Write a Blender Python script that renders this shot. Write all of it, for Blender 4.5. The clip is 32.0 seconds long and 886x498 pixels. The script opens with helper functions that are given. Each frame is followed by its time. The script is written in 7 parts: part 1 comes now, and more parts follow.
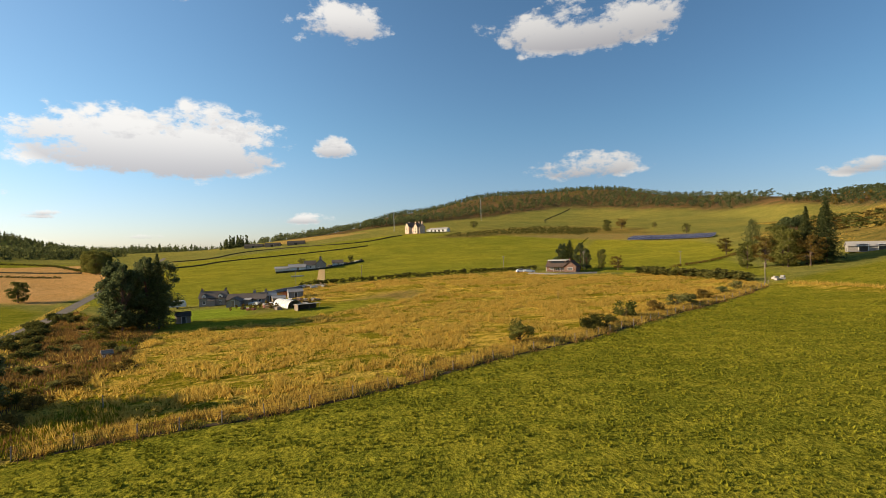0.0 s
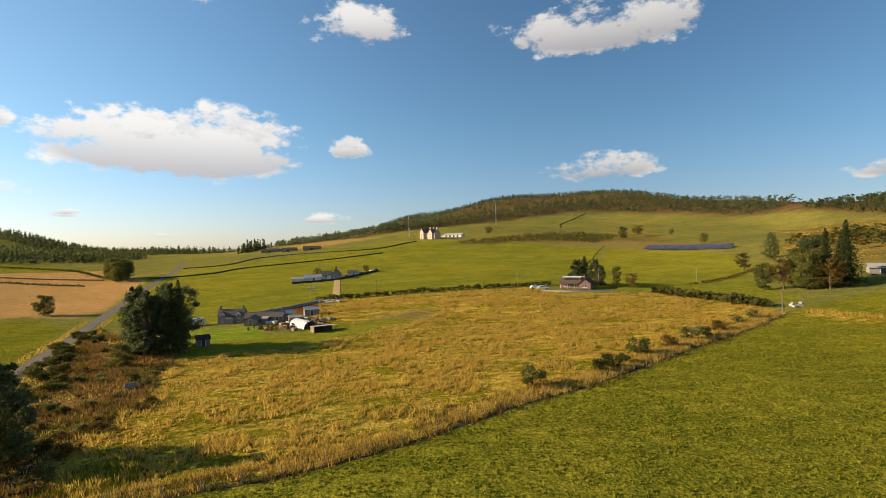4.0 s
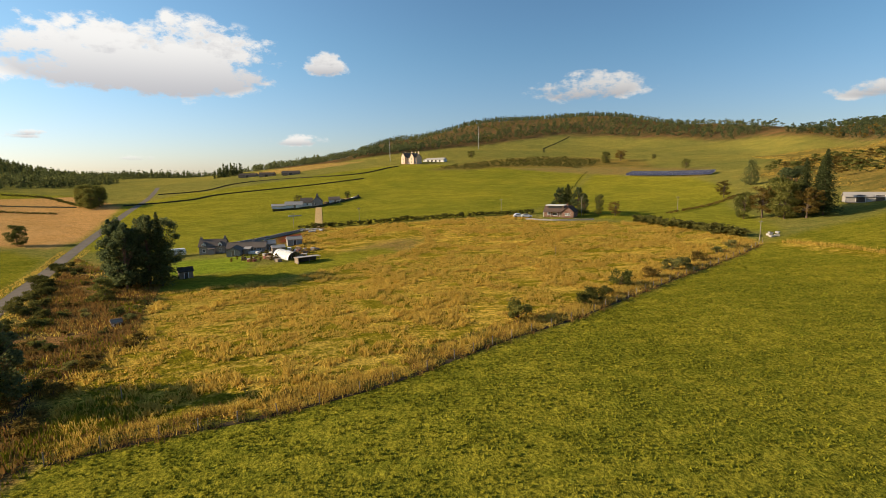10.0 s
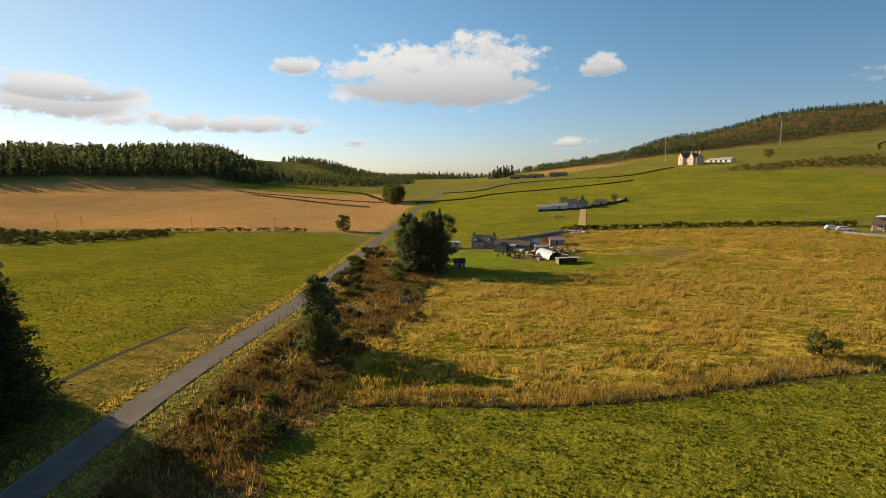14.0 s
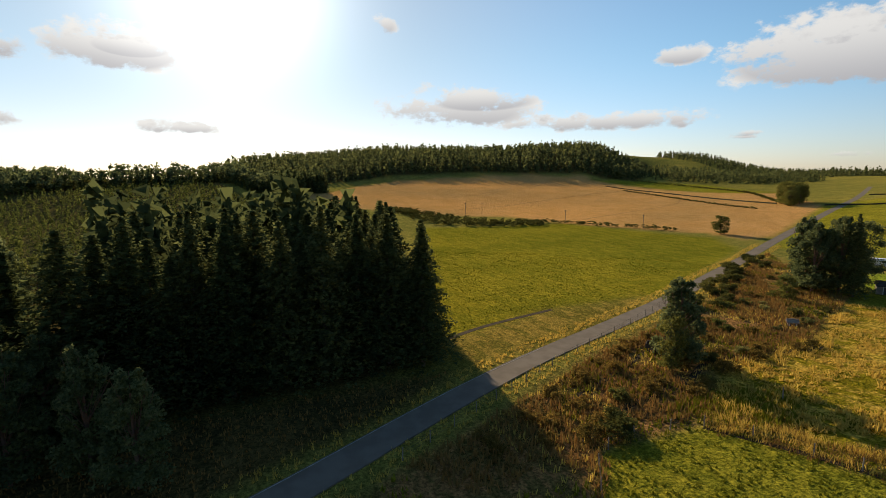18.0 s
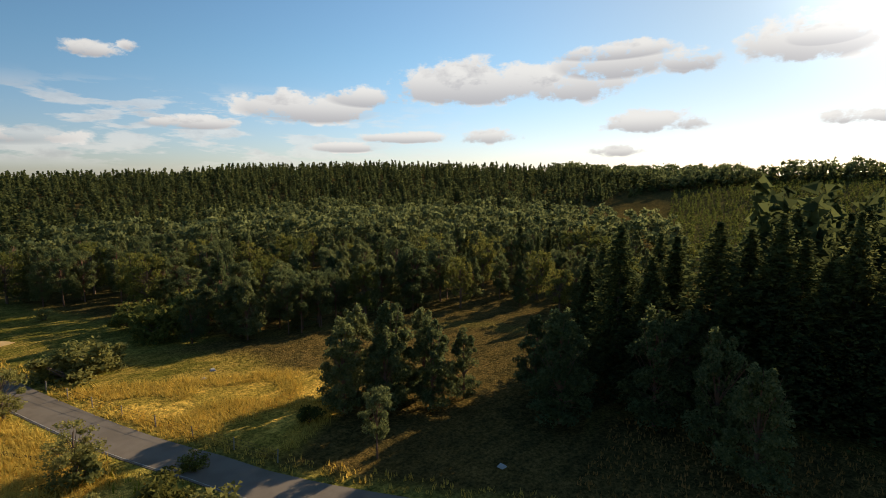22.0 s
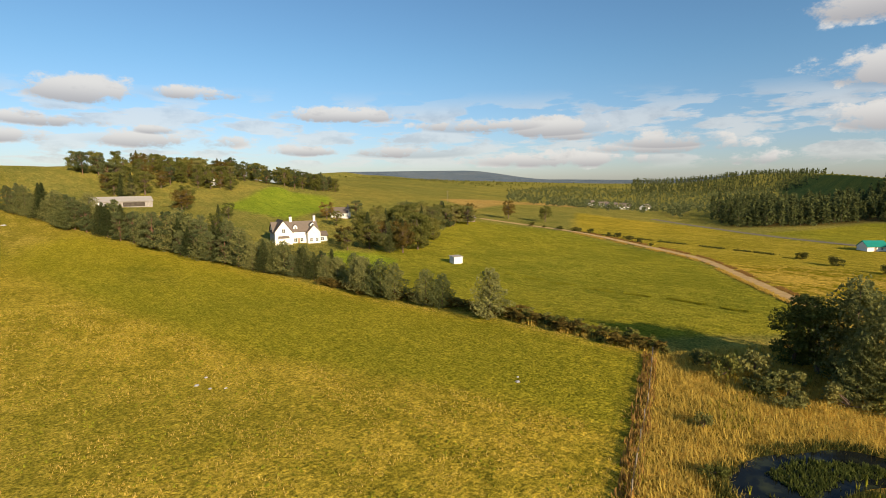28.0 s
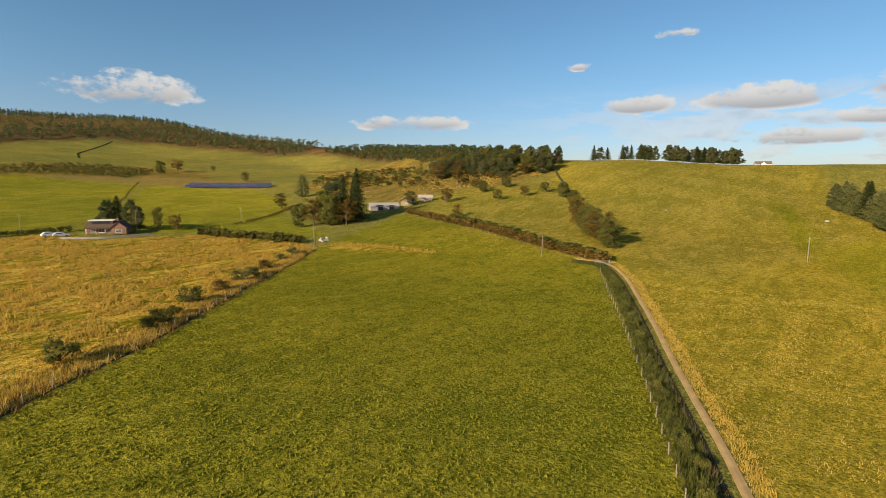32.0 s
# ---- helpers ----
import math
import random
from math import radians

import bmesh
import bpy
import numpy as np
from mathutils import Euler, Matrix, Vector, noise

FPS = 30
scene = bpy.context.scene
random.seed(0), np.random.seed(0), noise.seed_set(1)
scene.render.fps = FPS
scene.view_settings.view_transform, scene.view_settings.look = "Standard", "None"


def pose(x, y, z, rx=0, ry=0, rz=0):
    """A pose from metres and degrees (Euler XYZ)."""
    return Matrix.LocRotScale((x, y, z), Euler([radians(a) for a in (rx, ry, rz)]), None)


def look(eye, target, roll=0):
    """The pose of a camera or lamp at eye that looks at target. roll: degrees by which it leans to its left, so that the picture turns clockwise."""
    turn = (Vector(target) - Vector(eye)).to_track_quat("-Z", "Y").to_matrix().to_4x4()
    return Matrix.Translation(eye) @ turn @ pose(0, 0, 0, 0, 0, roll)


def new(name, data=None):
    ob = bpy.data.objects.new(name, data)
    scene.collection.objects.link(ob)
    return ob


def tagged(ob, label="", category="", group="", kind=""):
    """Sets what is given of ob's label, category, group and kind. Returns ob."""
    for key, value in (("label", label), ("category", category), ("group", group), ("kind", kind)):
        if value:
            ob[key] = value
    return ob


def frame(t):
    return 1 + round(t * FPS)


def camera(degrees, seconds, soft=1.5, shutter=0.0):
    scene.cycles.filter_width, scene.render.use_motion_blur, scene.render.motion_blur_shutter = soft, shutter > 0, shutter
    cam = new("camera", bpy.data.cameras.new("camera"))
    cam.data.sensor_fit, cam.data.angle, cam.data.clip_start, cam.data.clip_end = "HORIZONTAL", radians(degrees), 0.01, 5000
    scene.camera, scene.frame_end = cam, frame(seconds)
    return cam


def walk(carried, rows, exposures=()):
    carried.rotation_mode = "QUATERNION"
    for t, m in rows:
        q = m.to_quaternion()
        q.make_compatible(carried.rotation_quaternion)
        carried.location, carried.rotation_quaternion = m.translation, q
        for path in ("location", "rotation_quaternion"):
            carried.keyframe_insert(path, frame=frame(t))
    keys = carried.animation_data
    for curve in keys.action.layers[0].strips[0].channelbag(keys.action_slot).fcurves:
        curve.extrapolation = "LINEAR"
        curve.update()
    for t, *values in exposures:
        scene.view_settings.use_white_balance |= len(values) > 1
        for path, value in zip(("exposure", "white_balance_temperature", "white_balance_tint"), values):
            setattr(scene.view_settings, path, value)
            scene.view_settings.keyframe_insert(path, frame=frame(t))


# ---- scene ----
cam = camera(81.8, 32.0, soft=0.45)

# seconds, eye x y z, heading (counter-clockwise from +y), pitch, lean
PATH = [
    (0, 0.58, -0.02, 16.08, -3.63, -0.11, -1.48),
    (0.5, 0.62, -0.18, 16.65, -3.23, -0.17, -1.40),
    (1, 0.71, -0.20, 17.52, -2.81, -0.27, -1.33),
    (1.5, 0.82, -0.55, 18.32, -2.65, -0.28, -1.30),
    (2, 0.82, -0.87, 19.10, -2.46, -0.26, -1.28),
    (2.5, 0.89, -0.96, 19.92, -2.19, -0.18, -1.26),
    (4.5, 0.71, -1.16, 22.99, -1.90, -0.05, -1.08),
    (5, 0.61, -1.13, 23.40, -1.61, -0.08, -0.99),
    (5.5, 0.45, -0.99, 23.27, -0.84, -2.79, -0.98),
    (6, 0.00, 0.00, 24.00, -0.34, -8.36, -0.92),
    (6.5, 0.00, 0.00, 24.00, -0.11, -8.35, -0.92),
    (7, 0.00, 0.00, 24.00, 0.16, -8.41, -0.93),
    (7.5, 0.00, 0.00, 24.00, 0.42, -8.43, -0.97),
    (8, 0.00, 0.00, 24.00, -2.03, -8.50, -0.95),
    (8.5, 0.00, 0.00, 24.00, -4.32, -8.57, -1.00),
    (9, 0.00, 0.00, 24.00, -4.94, -8.64, -1.00),
    (9.5, 0.00, 0.00, 24.00, -4.74, -8.62, -1.05),
    (10, 0.00, 0.00, 24.00, -3.91, -8.60, -1.10),
    (10.5, 0.00, 0.00, 24.00, -3.61, -8.54, -1.10),
    (11, 0.00, 0.00, 24.00, -2.98, -8.49, -1.15),
    (11.5, 0.00, 0.00, 24.00, 2.27, -8.34, -1.12),
    (12, 0.00, 0.00, 24.00, 13.89, -8.12, -1.06),
    (12.5, 0.00, 0.00, 24.00, 19.01, -8.02, -0.94),
    (13, 0.00, 0.00, 24.00, 20.65, -8.02, -0.94),
    (13.5, 0.00, 0.00, 24.00, 22.59, -7.97, -0.98),
    (15.5, 0.00, 0.00, 24.00, 36.02, -7.77, -0.64),
    (16, 0.00, 0.00, 24.00, 41.27, -7.76, -0.58),
    (16.5, 0.00, 0.00, 24.00, 47.10, -7.76, -0.48),
    (17, 0.00, 0.00, 24.00, 52.99, -7.75, -0.54),
    (17.5, 0.00, 0.00, 24.00, 59.06, -7.74, -0.57),
    (18, 0.00, 0.00, 24.00, 64.68, -7.78, -0.60),
    (18.5, 0.00, 0.00, 24.00, 70.67, -7.80, -0.66),
    (19, 0.00, 0.00, 24.00, 77.16, -7.76, -0.62),
    (19.5, 0.00, 0.00, 24.00, 83.38, -7.76, -0.60),
    (20, 0.00, 0.00, 24.00, 90.56, -7.76, -0.60),
    (20.5, 0.00, 0.00, 24.00, 98.46, -7.75, -0.53),
    (21, 0.00, 0.00, 24.00, 108.51, -7.74, -0.44),
    (21.5, 0.00, 0.00, 24.00, 118.84, -7.72, -0.30),
    (22, 0.00, 0.00, 24.00, 130.60, -7.68, -0.20),
    (22.5, 0.00, 0.00, 24.00, 140.88, -7.73, 0.02),
    (23, 0.00, 0.00, 24.00, 151.11, -7.82, -0.03),
    (23.5, 0.00, 0.00, 24.00, 161.35, -7.86, -0.03),
    (24, 0.00, 0.00, 24.00, 171.02, -7.97, -0.04),
    (24.5, 0.00, 0.00, 24.00, 177.02, -7.99, -0.22),
    (25, 0.00, 0.00, 24.00, 184.95, -7.95, -0.27),
    (25.5, 0.00, 0.00, 24.00, 193.21, -7.80, -0.28),
    (27.5, 0.00, 0.00, 24.00, 222.78, -7.37, -0.28),
    (28, 0.00, 0.00, 24.00, 232.17, -7.36, -0.37),
    (28.5, 0.00, 0.00, 24.00, 240.02, -7.35, -0.30),
    (29, 0.00, 0.00, 24.00, 245.75, -7.29, -0.35),
    (29.5, 0.00, 0.00, 24.00, 252.48, -7.29, -0.37),
    (30, 0.00, 0.00, 24.00, 262.39, -7.30, -0.22),
    (30.5, 0.00, 0.00, 24.00, 276.61, -7.32, 0.07),
    (31, 0.00, 0.00, 24.00, 290.86, -7.39, 0.39),
    (31.5, 0.00, 0.00, 24.00, 302.65, -7.48, 0.51),
    (32, 0.00, 0.00, 24.00, 309.80, -7.57, 0.39),
]


def eye_pose(x, y, z, head, pitch, lean):
    h, p = radians(head), radians(pitch)
    ahead = Vector((-math.sin(h) * math.cos(p), math.cos(h) * math.cos(p), math.sin(p)))
    return look((x, y, z), Vector((x, y, z)) + ahead * 50, lean)


EXPOSURES = [(0, 0.57), (11, 0.57), (13, 0.44), (16, 0.28), (19, 0.3), (22, 0.36), (24, 0.58), (25.5, 0.8), (28, 0.62), (31, 0.5), (32, 0.52)]
walk(cam, [(r[0], eye_pose(*r[1:])) for r in PATH], EXPOSURES)

# ---- sky, clouds and sun ----
SUN_HEAD, SUN_UP = 86.0, 19.8


class Nodes:
    """Short hand for building node trees."""

    def __init__(self, tree):
        self.tree = tree
        tree.nodes.clear()

    def add(self, kind, **props):
        n = self.tree.nodes.new(kind)
        for k, v in props.items():
            if k == "operation":
                n.operation = v
            elif k == "blend":
                n.blend_type = v
            elif k == "data_type":
                n.data_type = v
            elif k == "sky_type":
                n.sky_type = v
            elif k == "attribute_name":
                n.attribute_name = v
            elif k == "feature":
                n.feature = v
            elif k == "clamp":
                n.use_clamp = v
        return n

    def link(self, a, b):
        self.tree.links.new(a, b)

    def put(self, socket, v):
        if isinstance(v, bpy.types.NodeSocket):
            self.link(v, socket)
        else:
            socket.default_value = v

    def math(self, op, a, b=0.0, c=None, clamp=False):
        n = self.add("ShaderNodeMath", operation=op, clamp=clamp)
        self.put(n.inputs[0], a)
        self.put(n.inputs[1], b)
        if c is not None:
            self.put(n.inputs[2], c)
        return n.outputs[0]

    def mix(self, fac, a, b, blend="MIX"):
        n = self.add("ShaderNodeMixRGB", blend=blend)
        self.put(n.inputs[0], fac)
        for s, v in ((n.inputs[1], a), (n.inputs[2], b)):
            self.put(s, v if isinstance(v, bpy.types.NodeSocket) else (*v[:3], 1.0))
        return n.outputs[0]

    def ramp(self, fac, lo, hi, a=0.0, b=1.0, smooth=True):
        n = self.add("ShaderNodeMapRange")
        n.interpolation_type = "SMOOTHSTEP" if smooth else "LINEAR"
        self.put(n.inputs[0], fac)
        for k, v in enumerate((lo, hi, a, b)):
            n.inputs[k + 1].default_value = v
        return n.outputs[0]

    def noise(self, vec, scale, detail=3.0, rough=0.55, stretch=None):
        if stretch:
            m = self.add("ShaderNodeMapping")
            self.link(vec, m.inputs[0])
            m.inputs[3].default_value = stretch
            vec = m.outputs[0]
        n = self.add("ShaderNodeTexNoise")
        self.link(vec, n.inputs["Vector"])
        n.inputs["Scale"].default_value = scale
        n.inputs["Detail"].default_value = detail
        n.inputs["Roughness"].default_value = rough
        return n.outputs[0]


def build_sky():
    world = bpy.data.worlds.new("sky")
    scene.world = world
    world.use_nodes = True
    k = Nodes(world.node_tree)
    sky = k.add("ShaderNodeTexSky", sky_type="NISHITA")
    sky.sun_disc = False
    sky.sun_elevation, sky.sun_rotation = radians(SUN_UP), radians(-SUN_HEAD)
    sky.altitude, sky.air_density, sky.dust_density, sky.ozone_density = 200, 1.0, 0.6, 1.3
    co = k.add("ShaderNodeTexCoord").outputs["Generated"]
    sep = k.add("ShaderNodeSeparateXYZ")
    k.link(co, sep.inputs[0])
    x, y, z = sep.outputs
    # heading in degrees, counter-clockwise from +y, and height above the horizon
    head = k.math("MULTIPLY", k.math("ARCTAN2", k.math("MULTIPLY", x, -1.0), y), 57.2958)
    up = k.math("MULTIPLY", k.math("ARCSINE", z), 57.2958)
    lump = k.noise(co, 11.0, 7.0, 0.62, (1, 1, 1.9))
    fine = k.noise(co, 34.0, 5.0, 0.65, (1, 1, 1.5))
    total, under = None, None
    # heading, height, half width, half height, weight of each cumulus group
    for h, e, w, t, g in CLOUDS_NORTH_WEST + CLOUDS_SOUTH_WEST_LOW + CLOUDS_SOUTH_WEST_HIGH + CLOUDS_SOUTH_EAST + CLOUDS_NORTH_EAST:
        d = k.math("SUBTRACT", head, h)
        d = k.math("WRAP", d, 180.0, -180.0)
        a = k.math("POWER", k.math("ABSOLUTE", k.math("DIVIDE", d, w)), 2.0)
        rise = k.math("DIVIDE", k.math("SUBTRACT", up, e), t)
        # flat base, heaped top
        b = k.math("POWER", k.math("MAXIMUM", rise, k.math("MULTIPLY", rise, -1.35)), 2.0)
        m = k.math("MULTIPLY", k.math("SUBTRACT", 1.0, k.math("ADD", a, b)), g * 1.35)
        total = m if total is None else k.math("MAXIMUM", total, m)
        u = k.math("MULTIPLY", k.math("MULTIPLY", m, 1.6, clamp=True), k.ramp(rise, -0.75, 0.65, 1.0, 0.0))
        under = u if under is None else k.math("MAXIMUM", under, u)
    # low banks of cloud towards the open valley
    bank = k.noise(co, 9.0, 6.0, 0.56, (1, 1, 4.6))
    low = k.math("MULTIPLY", k.ramp(up, 1.0, 2.5), k.ramp(up, 6.5, 10.0, 1.0, 0.0))
    side = k.ramp(k.math("ABSOLUTE", k.math("WRAP", k.math("SUBTRACT", head, 215.0), 180.0, -180.0)), 60.0, 95.0, 1.0, 0.0)
    low = k.math("MULTIPLY", k.math("MULTIPLY", low, side), k.ramp(bank, 0.47, 0.56))
    shape = k.math("ADD", k.math("MAXIMUM", total, -1.0), k.math("MULTIPLY", k.math("SUBTRACT", lump, 0.5), 5.2))
    shape = k.math("ADD", shape, k.math("MULTIPLY", k.math("SUBTRACT", fine, 0.5), 2.3))
    cover = k.math("MULTIPLY", k.ramp(shape, 0.1, 1.0), k.ramp(total, -0.75, -0.15))
    cover = k.math("MAXIMUM", cover, k.math("MULTIPLY", low, 0.62))
    # undersides are greyer
    lift = k.add("ShaderNodeVectorMath", operation="ADD")
    k.link(co, lift.inputs[0])
    lift.inputs[1].default_value = (-0.012, 0.0, 0.022)
    above = k.noise(lift.outputs[0], 11.0, 7.0, 0.62, (1, 1, 1.9))
    body = k.ramp(k.math("ADD", k.math("SUBTRACT", above, lump), k.math("MULTIPLY", k.math("SUBTRACT", k.noise(co, 16.0, 5.0, 0.6, (1, 1, 3.5)), 0.5), 0.4)), -0.1, 0.24)
    thick = k.math("MAXIMUM", k.ramp(shape, 0.4, 1.6), k.math("MULTIPLY", low, 0.9))
    toward = k.ramp(k.math("ABSOLUTE", k.math("WRAP", k.math("SUBTRACT", head, SUN_HEAD), 180.0, -180.0)), 40.0, 130.0, 1.0, 0.62)
    shade = k.mix(k.math("MAXIMUM", k.math("MULTIPLY", k.math("MULTIPLY", body, thick), 0.7), k.math("MULTIPLY", under, 0.92)), (6.5, 6.25, 5.9), (3.3, 3.15, 3.25))
    shade = k.mix(1.0, shade, k.mix(k.ramp(toward, 0.62, 1.0, 0.76, 1.0), (0, 0, 0), (1, 1, 1)), "MULTIPLY")
    # the bright veil round the sun
    sx, sy, sz = (-math.sin(radians(SUN_HEAD)) * math.cos(radians(SUN_UP)), math.cos(radians(SUN_HEAD)) * math.cos(radians(SUN_UP)), math.sin(radians(SUN_UP)))
    dot = k.add("ShaderNodeVectorMath", operation="DOT_PRODUCT")
    k.link(co, dot.inputs[0])
    dot.inputs[1].default_value = (sx, sy, sz)
    glow = k.math("POWER", k.math("MAXIMUM", dot.outputs["Value"], 0.0), 95.0)
    # paler and bluer air low down, deeper blue away from the sun
    air = k.mix(1.0, sky.outputs[0], k.mix(k.ramp(up, 0.0, 14.0), HORIZON_TINT, SKY_TINT), "MULTIPLY")
    air = k.mix(1.0, air, k.mix(k.ramp(toward, 0.62, 1.0), (0.66, 0.70, 0.74), (1, 1, 1)), "MULTIPLY")
    near_sun = k.math("POWER", k.math("MAXIMUM", dot.outputs["Value"], 0.0), 9.0)
    air = k.mix(1.0, air, k.mix(near_sun, (1, 1, 1), (0.36, 0.42, 0.5)), "MULTIPLY")
    air = k.mix(k.math("MULTIPLY", k.math("POWER", k.math("MAXIMUM", dot.outputs["Value"], 0.0), 7.0), 0.42), air, (5.6, 5.9, 6.3))
    col = k.mix(k.math("MULTIPLY", cover, 0.92), air, shade)
    col = k.mix(1.0, col, k.mix(glow, (0, 0, 0), (9.0, 8.8, 8.5)), "ADD")
    bg = k.add("ShaderNodeBackground")
    k.link(col, bg.inputs[0])
    bg.inputs[1].default_value = 0.105
    k.link(bg.outputs[0], k.add("ShaderNodeOutputWorld").inputs[0])


SKY_TINT = (0.73, 0.955, 1.06)
HORIZON_TINT = (0.82, 0.85, 1.06)
CLOUDS_NORTH_WEST = [(6.9, 23.2, 5.5, 2.6, 0.8), (8.2, 10.9, 2.4, 1.4, 0.9), (11.5, 3.4, 3.5, 0.7, 0.7), (24.6, 10.4, 12.8, 4.5, 1.5), (26.4, 24.3, 6.9, 1.1, 0.8), (26.5, 1.8, 2.2, 0.4, 0.6), (34.5, 4.0, 1.8, 0.4, 0.7), (34.7, 3.7, 1.8, 0.4, 0.7), (40.3, 5.5, 1.9, 1.1, 0.9), (40.4, 11.6, 2.6, 1.3, 0.8), (48.1, 5.7, 11.4, 1.3, 1.0), (60.2, 8.3, 6.2, 1.7, 1.0), (63.0, 7.3, 8.9, 2.8, 0.9), (70.9, 15.8, 1.8, 1.6, 0.7)]
CLOUDS_SOUTH_WEST_LOW = [(91.5, 5.1, 4.0, 0.7, 0.9), (91.6, 5.2, 3.9, 0.8, 1.0), (94.8, 12.3, 3.8, 1.5, 1.1), (96.2, 11.9, 6.1, 2.7, 1.2), (105.4, 11.4, 3.6, 1.6, 1.0), (105.5, 11.2, 3.7, 1.7, 1.0), (108.6, 5.6, 5.9, 1.5, 1.0), (109.0, 5.6, 5.3, 1.5, 1.1), (112.9, 2.9, 3.4, 0.9, 1.0), (112.9, 2.9, 3.6, 0.8, 0.9), (113.0, 11.6, 6.4, 2.3, 1.1), (113.1, 12.7, 6.8, 1.2, 1.0)]
CLOUDS_SOUTH_WEST_HIGH = [(117.6, 9.7, 7.6, 2.7, 1.1), (125.6, 4.6, 4.8, 1.1, 0.9), (127.6, 9.9, 9.9, 2.9, 1.3), (134.9, 4.5, 5.6, 0.8, 1.0), (138.5, 8.7, 5.1, 1.6, 1.0), (141.1, 3.5, 4.1, 0.8, 1.0), (141.8, 3.5, 3.6, 0.8, 0.9), (144.5, 7.4, 8.4, 2.1, 1.2), (156.5, 5.6, 5.2, 0.9, 1.0), (160.9, 12.2, 1.0, 0.7, 0.6), (164.3, 11.5, 2.9, 0.9, 0.8), (173.2, 3.8, 8.5, 1.1, 0.7)]
CLOUDS_SOUTH_EAST = [(181.5, 15.8, 10.0, 2.4, 1.2), (189.0, 9.4, 9.2, 2.9, 1.2), (191.3, 5.4, 5.4, 2.2, 1.0), (193.2, 14.8, 6.5, 2.7, 1.1), (199.0, 2.1, 9.0, 1.0, 0.7), (208.8, 3.5, 8.5, 1.1, 1.0), (208.8, 4.1, 6.1, 1.3, 0.9), (218.2, 2.3, 13.3, 1.2, 0.8), (219.0, 5.0, 5.0, 0.9, 1.0), (222.2, 5.7, 9.2, 1.4, 1.0), (228.1, 6.1, 8.0, 1.1, 1.1), (235.6, 3.4, 8.3, 1.1, 0.9), (243.5, 7.1, 7.8, 1.1, 1.1), (246.8, 3.4, 4.2, 0.8, 0.8), (257.4, 8.8, 5.9, 1.0, 0.9), (259.8, 4.2, 8.0, 1.2, 0.9), (261.0, 5.2, 2.2, 0.6, 0.8), (265.9, 8.3, 5.8, 1.7, 1.1), (269.1, 5.7, 5.1, 0.8, 1.0), (269.1, 5.7, 5.0, 0.9, 0.9)]
CLOUDS_NORTH_EAST = [(275.8, 4.2, 7.6, 1.0, 1.0), (278.4, 7.8, 5.9, 1.4, 1.0), (286.1, 14.2, 2.7, 0.4, 0.5), (289.6, 7.7, 3.5, 1.1, 1.0), (295.5, 11.7, 1.3, 0.5, 0.6), (313.1, 6.2, 6.0, 1.0, 1.0), (313.6, 6.0, 6.3, 1.0, 0.9), (340.1, 21.9, 11.7, 3.1, 0.9), (340.7, 8.2, 6.0, 1.9, 1.0)]
build_sky()
sun = new("sun", bpy.data.lights.new("sun", "SUN"))
sun.data.energy, sun.data.angle, sun.data.color = 5.5, radians(0.53), (1.0, 0.80, 0.53)
sun.matrix_world = look((-math.sin(radians(SUN_HEAD)) * 90, math.cos(radians(SUN_HEAD)) * 90, math.tan(radians(SUN_UP)) * 90), (0, 0, 0))

# ---- the lie of the land ----
# heights along twelve spokes out from the camera, set to fit its view, at these distances
SPOKE_AT = (0, 60, 110, 180, 260, 360, 520, 800, 1300, 2200, 4800)
SPOKES = (
    (0, 2, 5, 11, 29, 55, 92, 60, 30),
    (0, 0, 2, 5, 9, 14, 20, 30, 40),
    (0, 0, 1, 4, 17, 54, 74, 40, 30),
    (0, 2, 6, 12, 20, 28, 30, 30, 30),
    (0, 2, 5, 11, 19, 22, 22, 25, 30),
    (0, 1, 4, 10, 19, 22, 20, 25, 30),
    (0, -1, 0, 6, 19, 22, 20, 25, 40),
    (0, 0, 3, 4, -4, -10, -5, 20, 60),
    (0, 3, 9, 16, 22, 25, 35, 40, 80),
    (1, 5, 17, 36, 42, 44, 50, 40, 60),
    (1, 8, 22, 38, 46, 52, 60, 50, 50),
    (1, 3, 5, 8, 24, 50, 125, 80, 40),
)
# distance and height of the ridge line, every ten degrees, fitted to the camera's skyline
RIDGE_R = np.array([1250, 1100, 1300, 1700, 1500, 900, 850, 850, 800, 430, 430, 430, 450, 470, 480, 480, 470, 480, 480, 500, 2200, 3000, 3400, 3400, 2600, 420, 600, 450, 360, 345, 420, 600, 900, 1200, 1350, 1350], float)
RIDGE_Z = np.array([96, 32, 16, 23, 73, 66, 57, 60, 48, 23, 21, 22, 26, 29, 30, 28, 22, 20, 26, 25, 51, 33, 40, 102, 81, 25, 47, 33, 34, 37, 38, 54, 74, 104, 145, 142], float)
# low swells and hollows shaped to fit the camera's view: x, y, spread, height
SWELLS = [(18, 68, 34, 1.9), (75, 112, 42, 1.1), (149, 125, 50, 2.2), (185, 349, 90, 7.6), (58, 200, 42, 1.5), (9, -46, 26, 1.0), (39, -66, 24, 1.1), (-8, -80, 34, 1.1), (28, -198, 55, 2.6), (0, 205, 55, 0.8), (-28, 46, 24, -1.0), (-62, 8, 22, 1.1), (105, -45, 30, 0.2), (-120, 170, 50, -1.4), (140, 75, 30, -0.5), (-10, 52, 24, 1.0)]
SWELL = np.array(SWELLS).T
SPOKE_AT_A, SPOKES_A = np.array(SPOKE_AT, float), np.array([(0, 0, *s) for s in SPOKES], float)


